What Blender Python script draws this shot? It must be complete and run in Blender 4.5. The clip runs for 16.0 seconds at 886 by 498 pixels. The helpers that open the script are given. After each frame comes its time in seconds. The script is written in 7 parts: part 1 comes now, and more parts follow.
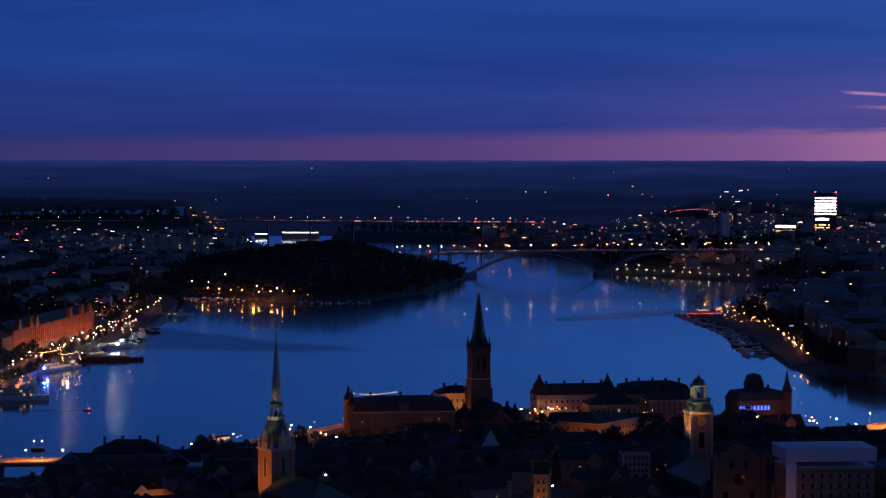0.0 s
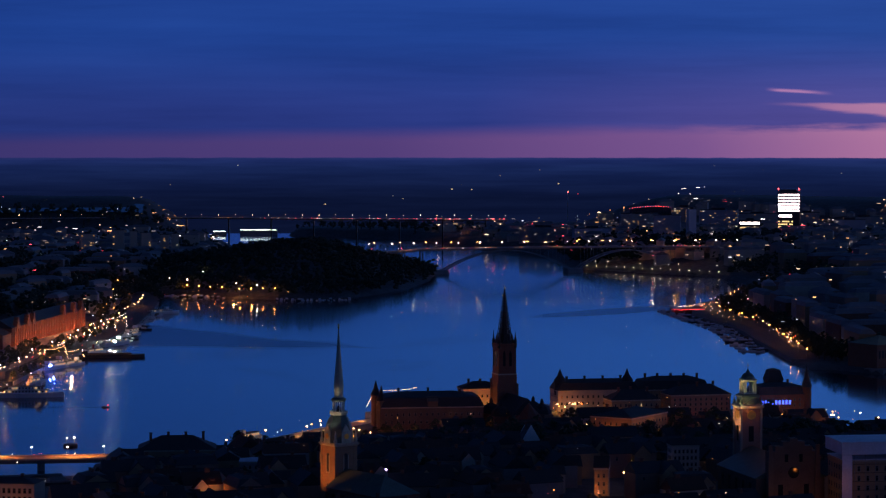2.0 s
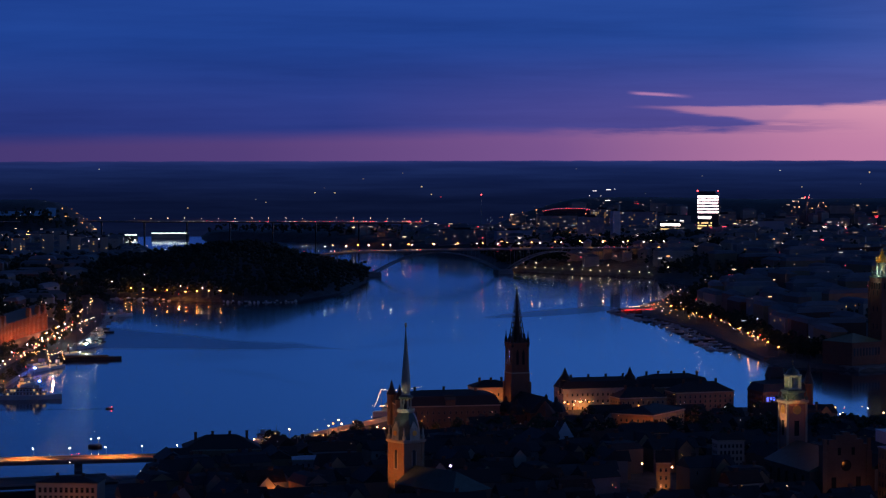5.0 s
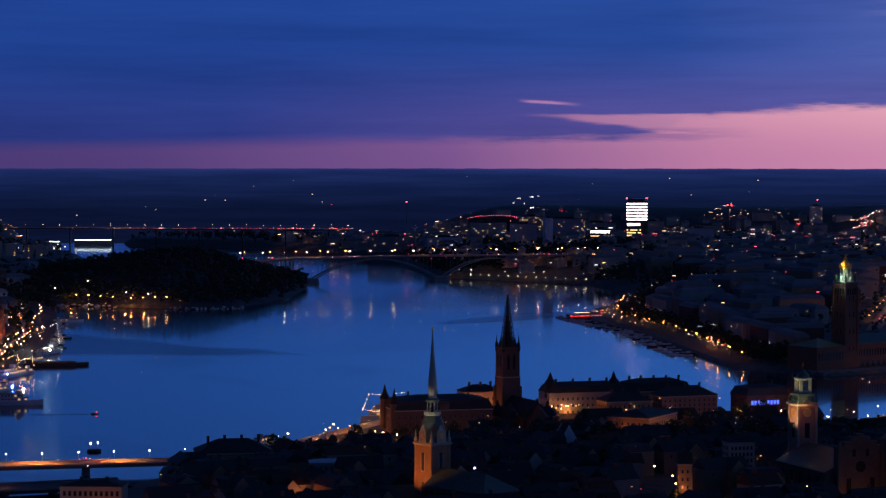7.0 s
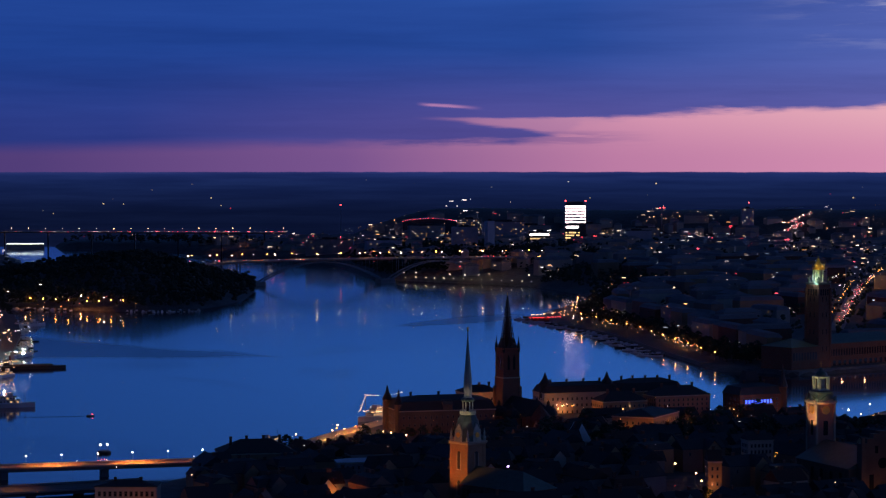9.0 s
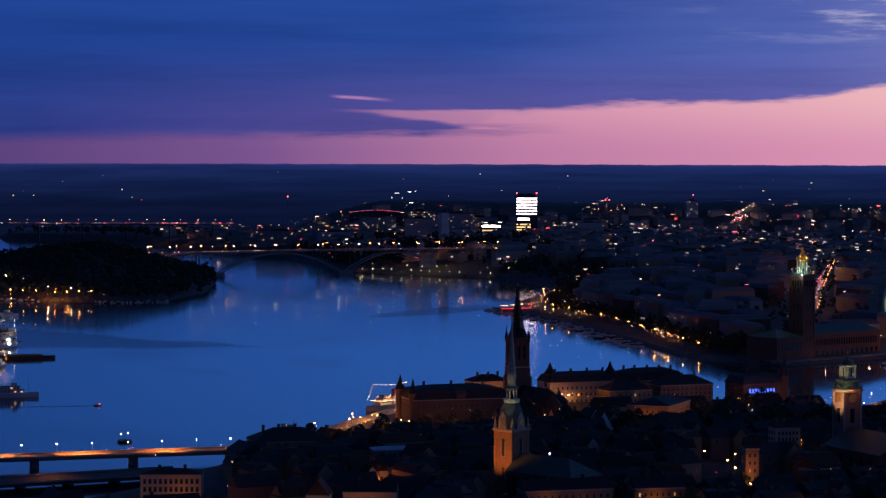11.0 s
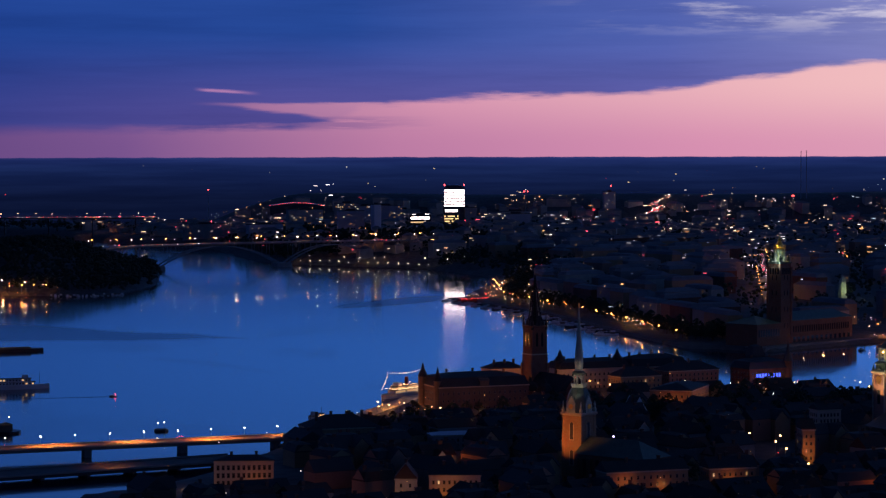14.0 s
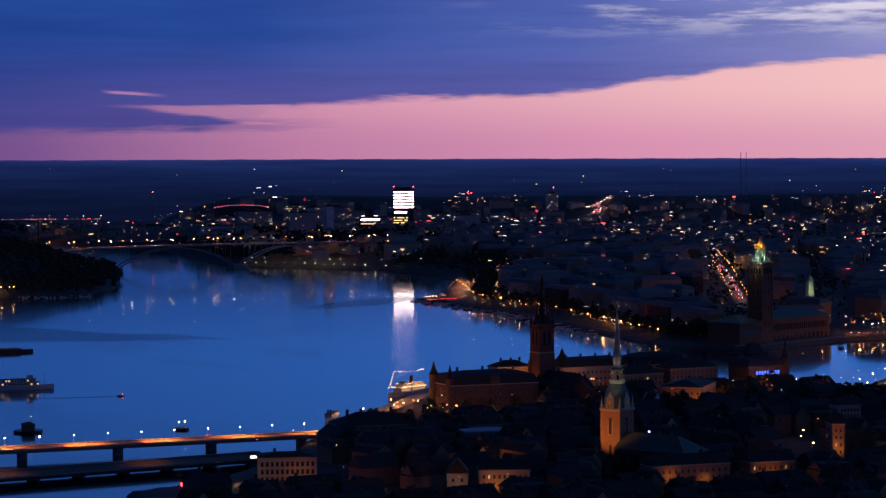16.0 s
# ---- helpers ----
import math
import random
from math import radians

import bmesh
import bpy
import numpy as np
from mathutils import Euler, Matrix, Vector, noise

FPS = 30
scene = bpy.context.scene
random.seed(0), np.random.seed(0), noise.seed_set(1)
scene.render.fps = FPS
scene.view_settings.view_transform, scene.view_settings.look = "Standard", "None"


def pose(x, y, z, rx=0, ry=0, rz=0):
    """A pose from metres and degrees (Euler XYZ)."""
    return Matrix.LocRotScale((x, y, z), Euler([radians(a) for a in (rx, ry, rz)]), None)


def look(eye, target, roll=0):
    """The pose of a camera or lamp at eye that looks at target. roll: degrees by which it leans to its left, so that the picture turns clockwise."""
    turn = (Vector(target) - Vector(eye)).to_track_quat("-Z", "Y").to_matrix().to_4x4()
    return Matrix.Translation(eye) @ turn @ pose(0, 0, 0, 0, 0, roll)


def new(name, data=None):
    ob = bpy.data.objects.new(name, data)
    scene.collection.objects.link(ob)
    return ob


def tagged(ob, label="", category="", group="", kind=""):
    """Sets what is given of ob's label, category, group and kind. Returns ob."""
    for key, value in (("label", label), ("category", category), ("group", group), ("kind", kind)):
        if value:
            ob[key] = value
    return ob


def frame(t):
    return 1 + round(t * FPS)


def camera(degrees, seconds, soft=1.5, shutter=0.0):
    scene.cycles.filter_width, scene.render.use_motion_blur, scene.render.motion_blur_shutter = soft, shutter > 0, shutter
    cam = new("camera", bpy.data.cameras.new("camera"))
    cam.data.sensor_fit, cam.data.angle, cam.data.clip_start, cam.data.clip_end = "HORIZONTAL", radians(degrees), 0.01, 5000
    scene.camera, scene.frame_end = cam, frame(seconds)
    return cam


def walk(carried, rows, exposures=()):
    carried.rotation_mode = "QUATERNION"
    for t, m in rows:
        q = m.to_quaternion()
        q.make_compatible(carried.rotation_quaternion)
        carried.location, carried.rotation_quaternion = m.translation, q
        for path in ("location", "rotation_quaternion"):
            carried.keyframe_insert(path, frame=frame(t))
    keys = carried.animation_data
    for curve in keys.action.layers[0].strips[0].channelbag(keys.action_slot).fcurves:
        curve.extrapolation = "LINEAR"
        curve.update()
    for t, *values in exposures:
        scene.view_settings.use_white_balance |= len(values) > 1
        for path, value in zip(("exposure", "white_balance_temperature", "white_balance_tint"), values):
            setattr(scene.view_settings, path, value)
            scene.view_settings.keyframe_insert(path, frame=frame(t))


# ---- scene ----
# The flight: seconds, place in metres, pitch, roll and yaw in degrees
FLIGHT = [
    (0, 122.17, -1151.89, 179.03, -2.341, -0.031, 2.303),
    (0.5, 107.01, -1155.14, 179.05, -2.363, -0.050, 1.918),
    (1, 91.80, -1158.39, 179.07, -2.379, -0.052, 1.515),
    (1.5, 76.51, -1161.63, 179.08, -2.394, -0.036, 1.097),
    (2, 61.09, -1164.85, 179.08, -2.402, -0.015, 0.648),
    (2.5, 45.59, -1168.06, 179.06, -2.403, -0.000, 0.182),
    (3, 30.03, -1171.25, 179.00, -2.398, 0.008, -0.299),
    (5.5, -48.50, -1186.79, 178.13, -2.295, 0.070, -3.018),
    (6, -64.53, -1189.61, 177.98, -2.250, 0.033, -3.640),
    (6.5, -80.68, -1192.33, 177.84, -2.195, -0.005, -4.268),
    (7, -96.93, -1194.95, 177.72, -2.159, -0.037, -4.877),
    (7.5, -113.27, -1197.46, 177.60, -2.127, -0.047, -5.486),
    (8, -129.69, -1199.88, 177.51, -2.102, -0.037, -6.068),
    (8.5, -146.16, -1202.20, 177.43, -2.086, -0.018, -6.617),
    (9, -162.64, -1204.45, 177.37, -2.082, 0.005, -7.137),
    (11.5, -245.25, -1214.86, 176.97, -2.305, -0.145, -9.609),
    (12, -262.31, -1216.94, 176.87, -2.343, -0.094, -10.103),
    (12.5, -279.54, -1219.01, 176.78, -2.361, -0.038, -10.590),
    (13, -296.91, -1221.12, 176.69, -2.389, 0.018, -11.086),
    (13.5, -314.41, -1223.24, 176.61, -2.402, 0.067, -11.594),
    (14, -331.98, -1225.39, 176.54, -2.416, 0.109, -12.108),
    (14.5, -349.62, -1227.55, 176.49, -2.419, 0.141, -12.619),
    (15, -367.30, -1229.72, 176.46, -2.418, 0.161, -13.129),
    (15.5, -384.99, -1231.90, 176.43, -2.395, 0.170, -13.652),
    (16, -402.65, -1234.07, 176.41, -2.373, 0.171, -14.169),
]
cam = camera(19.70, 16.0, soft=1.3)
walk(cam, [(t, pose(x, y, z, 90 + p, 0, yaw) @ pose(0, 0, 0, 0, 0, -roll)) for t, x, y, z, p, roll, yaw in FLIGHT])

# ---------------------------------------------------------------- sky and light
world = bpy.data.worlds.new("dusk_sky")
scene.world = world
world.use_nodes = True
WN, WL = world.node_tree.nodes, world.node_tree.links
WN.clear()


def wmath(op, a, b=None, c=None):
    n = WN.new("ShaderNodeMath")
    n.operation = op
    for i, v in enumerate((a, b, c)):
        if v is None:
            continue
        if isinstance(v, (int, float)):
            n.inputs[i].default_value = v
        else:
            WL.new(v, n.inputs[i])
    return n.outputs[0]


def wramp(fac, stops, mode="LINEAR"):
    n = WN.new("ShaderNodeValToRGB")
    n.color_ramp.interpolation = mode
    e = n.color_ramp.elements
    while len(e) < len(stops):
        e.new(0.5)
    for el, (p, c) in zip(e, stops):
        el.position = p
        el.color = (*c, 1) if len(c) == 3 else c
    WL.new(fac, n.inputs[0])
    return n.outputs[0]


def wmix(fac, a, b, how="MIX"):
    n = WN.new("ShaderNodeMix")
    n.data_type, n.blend_type = "RGBA", how
    for i, v in ((0, fac), (6, a), (7, b)):
        if isinstance(v, (int, float)):
            n.inputs[i].default_value = v
        elif isinstance(v, tuple):
            n.inputs[i].default_value = (*v, 1)
        else:
            WL.new(v, n.inputs[i])
    return n.outputs[2]


def wsmooth(v, lo, hi):
    n = WN.new("ShaderNodeMapRange")
    n.interpolation_type = "SMOOTHSTEP"
    WL.new(v, n.inputs[0])
    for i, q in ((1, lo), (2, hi)):
        if isinstance(q, (int, float)):
            n.inputs[i].default_value = q
        else:
            WL.new(q, n.inputs[i])
    return n.outputs[0]


def wnoise(x, y, z, detail=5.0, rough=0.55):
    c = WN.new("ShaderNodeCombineXYZ")
    for i, v in enumerate((x, y, z)):
        if isinstance(v, (int, float)):
            c.inputs[i].default_value = v
        else:
            WL.new(v, c.inputs[i])
    n = WN.new("ShaderNodeTexNoise")
    n.inputs["Scale"].default_value = 1.0
    n.inputs["Detail"].default_value = detail
    n.inputs["Roughness"].default_value = rough
    WL.new(c.outputs[0], n.inputs["Vector"])
    return n.outputs["Fac"]


coord = WN.new("ShaderNodeTexCoord")
sep = WN.new("ShaderNodeSeparateXYZ")
WL.new(coord.outputs["Generated"], sep.inputs[0])
AZ = wmath("MULTIPLY", wmath("ARCTAN2", sep.outputs[0], sep.outputs[1]), 180 / math.pi)
EL = wmath("MULTIPLY", wmath("ARCSINE", sep.outputs[2]), 180 / math.pi)
azf = wmath("DIVIDE", wmath("ADD", AZ, 30.0), 60.0)


def a01(d):
    return (d + 30.0) / 60.0


# lower rim of the cloud deck, degrees above eye level (ramp value x 4)
rim = wmath("MULTIPLY", wramp(azf, [(a01(p), (v / 4,) * 3) for p, v in (
    (-30, .0), (-10, .04), (-1, .15), (5.2, .27), (8.6, .30), (9.4, .42), (9.9, .60), (10.3, .78), (10.6, .78), (12.1, .93), (13.9, 1.03),
    (16.0, 1.04), (16.9, 1.14), (18.5, 1.33), (20.5, 1.60), (21.3, 1.72), (24, 1.87), (30, 2.3))]), 4.0)
ragged = wnoise(wmath("MULTIPLY", AZ, 0.55), wmath("MULTIPLY", EL, 4.0), 3.1, 6.0, 0.6)
east = wsmooth(AZ, 1.0, 8.0)
shift = wmath("MULTIPLY", wmath("SUBTRACT", ragged, 0.5), wmath("ADD", 0.10, wmath("MULTIPLY", east, 0.33)))
el2 = wmath("ADD", EL, shift)
west = wmath("SUBTRACT", 1.0, east)
deck = wsmooth(el2, wmath("SUBTRACT", rim, wmath("ADD", 0.08, wmath("MULTIPLY", west, 0.08))), wmath("ADD", rim, wmath("ADD", 0.10, wmath("MULTIPLY", west, 0.16))))
# a pink streak that reaches left over the shelf of cloud
streak_n = wnoise(wmath("MULTIPLY", AZ, 0.8), wmath("MULTIPLY", EL, 8.0), 6.3, 5.0)
streak_low = wramp(azf, [(a01(6.4), (.83 / 4,) * 3), (a01(7.4), (.79 / 4,) * 3), (a01(8.5), (.66 / 4,) * 3), (a01(9.7), (.50 / 4,) * 3)])
streak_el = wmath("ADD", EL, wmath("MULTIPLY", wmath("SUBTRACT", streak_n, .5), .16))
streak = wmath("MULTIPLY", wsmooth(streak_el, wmath("MULTIPLY_ADD", streak_low, 4.0, -.05), wmath("MULTIPLY_ADD", streak_low, 4.0, .05)), wsmooth(streak_el, .90, .82))
streak = wmath("MULTIPLY", streak, wmath("MULTIPLY", wsmooth(AZ, 6.3, 8.2), wsmooth(AZ, 11.6, 10.6)))
deck = wmath("MULTIPLY", deck, wmath("SUBTRACT", 1.0, wmath("MULTIPLY", streak, .85)))
# one lone bright wisp over the rim
wisp_n = wnoise(wmath("MULTIPLY", AZ, 1.1), wmath("MULTIPLY", EL, 9.0), 8.4, 4.0)
wisp_el = wmath("ABSOLUTE", wmath("SUBTRACT", EL, wmath("SUBTRACT", 1.60, wmath("MULTIPLY", AZ, 0.066))))
wisp = wmath("MULTIPLY", wsmooth(wmath("ADD", wisp_el, wmath("MULTIPLY", wmath("SUBTRACT", wisp_n, .5), .08)), 0.06, 0.0),
             wmath("MULTIPLY", wsmooth(AZ, 6.5, 6.9), wsmooth(AZ, 8.1, 7.3)))
clear_low = wramp(azf, [(a01(-13), (.034, .032, .15)), (a01(-2), (.085, .048, .19)), (a01(5), (.19, .088, .27)),
                        (a01(11), (.50, .20, .37)), (a01(18), (.68, .28, .44)), (a01(26), (.76, .37, .48))])
clear_high = wramp(azf, [(a01(-10), (.035, .034, .16)), (a01(4), (.22, .10, .29)), (a01(12), (.72, .33, .45)), (a01(20), (.86, .48, .51)), (a01(28), (.95, .58, .56))])
clear = wmix(wsmooth(EL, -0.2, 1.4), clear_low, clear_high)
cloud_low = wramp(azf, [(a01(-12), (.018, .036, .195)), (a01(0), (.023, .040, .22)), (a01(8), (.080, .068, .285)), (a01(16), (.115, .105, .37)), (a01(26), (.16, .14, .42))])
cloud_high = wramp(azf, [(a01(-12), (.0125, .050, .27)), (a01(2), (.015, .055, .285)), (a01(10), (.020, .066, .31)), (a01(17), (.075, .115, .41)), (a01(26), (.30, .30, .58))])
cloud = wmix(wsmooth(EL, 0.4, 2.6), cloud_low, cloud_high)
bands = wnoise(wmath("MULTIPLY", AZ, 0.10), wmath("MULTIPLY", EL, 1.5), 0.7, 6.0, 0.6)
cloud = wmix(1.0, cloud, wramp(bands, [(.25, (.74, .76, .80)), (.5, (1, 1, 1)), (.75, (1.22, 1.2, 1.14))]), "MULTIPLY")
# brighter tears in the deck towards the afterglow
tear_n = wnoise(wmath("MULTIPLY", AZ, 0.42), wmath("MULTIPLY", EL, 3.4), 5.2, 6.0, 0.62)
tears = wmath("MULTIPLY", wsmooth(wmath("ADD", tear_n, wmath("MULTIPLY", wsmooth(AZ, 19.0, 24.0), .09)), 0.47, 0.67), wmath("MULTIPLY", wsmooth(EL, 2.1, 3.1), wsmooth(AZ, 13.5, 23.0)))
cloud = wmix(tears, cloud, (.70, .65, .79))
cloud = wmix(wisp, cloud, (.42, .20, .42))
# a torn purple shelf of cloud hanging under the rim
shelf_n = wnoise(wmath("MULTIPLY", AZ, 0.5), wmath("MULTIPLY", EL, 7.0), 11.0, 5.0)
shelf = wmath("MULTIPLY", wmath("MULTIPLY", wsmooth(AZ, 5.0, 7.5), wsmooth(AZ, 12.4, 9.6)), wmath("MULTIPLY", wsmooth(EL, .20, .34), wsmooth(EL, .62, .48)))
shelf = wmath("MULTIPLY", shelf, wsmooth(shelf_n, .40, .56))
clear = wmix(wmath("MULTIPLY", shelf, 0.45), clear, (.12, .075, .27))
low_sky = wmix(deck, clear, cloud)
# the vault above: brighter open blue over the cloud bank, dim towards the zenith
vault = wramp(wmath("DIVIDE", EL, 90.0), [(0.03, (.015, .072, .34)), (0.043, (.024, .124, .56)), (0.055, (.026, .132, .59)), (0.12, (.026, .118, .51)), (0.22, (.008, .028, .11)), (1.0, (.005, .013, .048))])
vault = wmix(wsmooth(AZ, -14, 26), wmix(1.0, vault, (.57, .57, .60), "MULTIPLY"), wmix(1.0, vault, (2.05, 1.75, 1.48), "MULTIPLY"))
sky_colour = wmix(wsmooth(EL, 3.25, 4.5), low_sky, vault)
# night comes up behind, away from the afterglow
sky_colour = wmix(wsmooth(wmath("ABSOLUTE", wmath("SUBTRACT", AZ, 12.0)), 45.0, 120.0), sky_colour, wmix(1.0, sky_colour, (.46, .46, .50), "MULTIPLY"))
# distant land past the last hills, painted into the sky, with its scattered lights
# its blue haze, paler towards the skyline, is put into the ramp colours
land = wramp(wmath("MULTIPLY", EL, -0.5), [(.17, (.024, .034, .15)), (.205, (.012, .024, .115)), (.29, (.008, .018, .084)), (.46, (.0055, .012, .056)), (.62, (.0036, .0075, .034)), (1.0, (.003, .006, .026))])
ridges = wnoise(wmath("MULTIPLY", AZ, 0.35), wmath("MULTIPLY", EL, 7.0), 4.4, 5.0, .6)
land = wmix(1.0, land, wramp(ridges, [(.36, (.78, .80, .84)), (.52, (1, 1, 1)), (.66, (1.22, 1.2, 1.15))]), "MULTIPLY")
cv = WN.new("ShaderNodeCombineXYZ")
WL.new(wmath("MULTIPLY", AZ, 4.6), cv.inputs[0])
WL.new(wmath("MULTIPLY", EL, 6.2), cv.inputs[1])
vor = WN.new("ShaderNodeTexVoronoi")
vor.inputs["Scale"].default_value = 1.0
WL.new(cv.outputs[0], vor.inputs["Vector"])
vsep = WN.new("ShaderNodeSeparateColor")
WL.new(vor.outputs["Color"], vsep.inputs[0])
few = wmath("GREATER_THAN", vsep.outputs[0], wmath("SUBTRACT", 0.84, wmath("MULTIPLY", wsmooth(AZ, 5.0, 18.0), 0.40)))
speck = wmath("MULTIPLY", wmath("MULTIPLY", wsmooth(vor.outputs["Distance"], 0.10, 0.04), few), wsmooth(EL, -0.46, -0.60))
spark = wramp(vsep.outputs[1], [(0.0, (.9, .62, .34)), (.45, (.8, .72, .66)), (.78, (.8, .5, .25)), (.80, (.8, .05, .06))], "CONSTANT")
land = wmix(wmath("MULTIPLY", speck, wmath("ADD", 0.15, vsep.outputs[2])), land, spark)
skyline = wnoise(wmath("MULTIPLY", AZ, 1.4), 0.0, 2.0, 4.0)
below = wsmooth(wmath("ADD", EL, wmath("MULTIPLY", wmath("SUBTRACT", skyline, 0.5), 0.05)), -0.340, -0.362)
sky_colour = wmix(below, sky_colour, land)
bg = WN.new("ShaderNodeBackground")
WL.new(sky_colour, bg.inputs[0])
bg.inputs[1].default_value = 1.0
wout = WN.new("ShaderNodeOutputWorld")
WL.new(bg.outputs[0], wout.inputs[0])
scene.view_settings.exposure = 0.0

# ---------------------------------------------------------------- materials


def mat(name, col, rough=0.7, metal=0.0, vary=0.3, size=6.0, fine=0.5, bump=0.25, tint=0.0):
    """Principled surface: blotches of `size` metres, grain of `fine` metres, relief, and a shift from object to object (tint)."""
    m = bpy.data.materials.new(name)
    m.use_nodes = True
    nt = m.node_tree
    n, l = nt.nodes, nt.links
    b = n["Principled BSDF"]
    b.inputs["Roughness"].default_value = rough
    b.inputs["Metallic"].default_value = metal
    tc = n.new("ShaderNodeTexCoord")
    big, small = n.new("ShaderNodeTexNoise"), n.new("ShaderNodeTexNoise")
    for q, s, d in ((big, 1 / size, 3), (small, 1 / fine, 2)):
        q.inputs["Scale"].default_value = s
        q.inputs["Detail"].default_value = d
        l.new(tc.outputs["Object"], q.inputs["Vector"])
    add = n.new("ShaderNodeMath")
    add.operation = "ADD"
    l.new(big.outputs["Fac"], add.inputs[0])
    l.new(small.outputs["Fac"], add.inputs[1])
    last = add
    if tint:
        info, mul = n.new("ShaderNodeObjectInfo"), n.new("ShaderNodeMath")
        mul.operation = "MULTIPLY_ADD"
        mul.inputs[1].default_value = tint
        l.new(info.outputs["Random"], mul.inputs[0])
        l.new(add.outputs[0], mul.inputs[2])
        last = mul
    mr = n.new("ShaderNodeMapRange")
    mr.inputs[1].default_value, mr.inputs[2].default_value = 0.6, 1.4 + tint
    mr.inputs[3].default_value, mr.inputs[4].default_value = 1 - vary, 1 + vary
    l.new(last.outputs[0], mr.inputs[0])
    mix = n.new("ShaderNodeMix")
    mix.data_type, mix.blend_type = "RGBA", "MULTIPLY"
    mix.inputs[0].default_value = 1
    mix.inputs[6].default_value = (*col, 1)
    l.new(mr.outputs[0], mix.inputs[7])
    l.new(mix.outputs[2], b.inputs["Base Color"])
    if bump:
        bp = n.new("ShaderNodeBump")
        bp.inputs["Strength"].default_value = bump
        bp.inputs["Distance"].default_value = 0.1
        l.new(small.outputs["Fac"], bp.inputs["Height"])
        l.new(bp.outputs[0], b.inputs["Normal"])
    return m


def glow(name, col, strength, sampled=True, mixed=False):
    m = bpy.data.materials.new(name)
    m.use_nodes = True
    b = m.node_tree.nodes["Principled BSDF"]
    b.inputs["Base Color"].default_value = (.02, .02, .02, 1)
    b.inputs["Emission Color"].default_value = (*col, 1)
    b.inputs["Emission Strength"].default_value = strength
    if mixed:
        # lamps of one kind differ: most are weak, a few are strong
        n, l = m.node_tree.nodes, m.node_tree.links
        geo, pw, sc = n.new("ShaderNodeNewGeometry"), n.new("ShaderNodeMath"), n.new("ShaderNodeMath")
        pw.operation, sc.operation = "POWER", "MULTIPLY_ADD"
        pw.inputs[1].default_value = 2.2
        sc.inputs[1].default_value, sc.inputs[2].default_value = strength * 1.5, strength * .10
        l.new(geo.outputs["Random Per Island"], pw.inputs[0])
        l.new(pw.outputs[0], sc.inputs[0])
        l.new(sc.outputs[0], b.inputs["Emission Strength"])
    if not sampled:
        m.cycles.emission_sampling = "NONE"
    return m


def brick_mat(name, col, mortar, size=1.0):
    """Brick courses as fine relief, for walls that are seen from far off."""
    m = mat(name, col, 0.85, vary=0.3, size=5, fine=0.6)
    n, l = m.node_tree.nodes, m.node_tree.links
    b = n["Principled BSDF"]
    old = b.inputs["Base Color"].links[0].from_socket
    tc = n.new("ShaderNodeTexCoord")
    br = n.new("ShaderNodeTexBrick")
    br.inputs["Scale"].default_value = size
    br.inputs["Mortar"].default_value = (*mortar, 1)
    mp = n.new("ShaderNodeMapping")
    mp.inputs["Rotation"].default_value = (math.pi / 2, 0, 0.6)
    l.new(tc.outputs["Object"], mp.inputs[0])
    l.new(mp.outputs[0], br.inputs["Vector"])
    l.new(old, br.inputs["Color1"])
    l.new(old, br.inputs["Color2"])
    l.new(br.outputs["Color"], b.inputs["Base Color"])
    return m


M = {}
M["brick"] = brick_mat("red_brick", (.21, .085, .05), (.2, .15, .12))
M["brick_dark"] = brick_mat("dark_brick", (.16, .062, .04), (.14, .10, .08))
M["brick_light"] = brick_mat("ochre_brick", (.30, .17, .09), (.3, .24, .18))
M["plaster"] = mat("ochre_plaster", (.34, .22, .13), .85, vary=.3, size=9, fine=.7, tint=.5)
M["plaster_pale"] = mat("pale_plaster", (.46, .39, .32), .85, vary=.22, size=8, fine=.7, tint=.3)
M["plaster_pink"] = mat("salmon_plaster", (.34, .19, .14), .85, vary=.28, size=9, fine=.7, tint=.4)
M["plaster_grey"] = mat("grey_plaster", (.28, .26, .25), .85, vary=.3, size=9, fine=.7, tint=.6)
M["plaster_brown"] = mat("brown_plaster", (.17, .115, .085), .85, vary=.3, size=9, fine=.7, tint=.3)
M["felt"] = mat("weathered_roof_sheet", (.19, .19, .205), .85, .0, vary=.35, size=14, fine=2, tint=.7)
M["tin"] = mat("black_tin_roof", (.030, .030, .033), .75, .0, vary=.4, size=5, fine=.5, tint=.8)
M["tile"] = mat("red_tile_roof", (.085, .038, .028), .85, vary=.4, size=5, fine=.3, tint=.7, bump=.5)
M["slate"] = mat("slate_roof", (.034, .036, .042), .7, vary=.4, size=4, fine=.4, tint=.6)
M["copper"] = mat("green_copper", (.085, .135, .11), .5, .15, vary=.35, size=3, fine=.4)
M["copper_pale"] = mat("pale_copper", (.36, .42, .33), .5, .1, vary=.3, size=2.5, fine=.4)
M["iron"] = mat("black_iron", (.03, .028, .028), .5, .6, vary=.3, size=2, fine=.2)
M["stone"] = mat("granite", (.24, .22, .20), .8, vary=.3, size=4, fine=.4)
M["stone_pale"] = mat("sandstone", (.42, .36, .27), .8, vary=.25, size=3, fine=.4)
M["concrete"] = mat("concrete", (.30, .29, .28), .85, vary=.25, size=8, fine=.6)
M["steel"] = mat("painted_steel", (.20, .23, .25), .5, .4, vary=.25, size=6, fine=.5)
M["asphalt"] = mat("asphalt", (.06, .058, .056), .8, vary=.3, size=7, fine=.3)
M["road"] = mat("lit_carriageway", (.20, .18, .16), .75, vary=.25, size=12, fine=.5)
M["ground"] = mat("dark_ground", (.085, .088, .09), .95, vary=.5, size=60, fine=7, bump=.1)
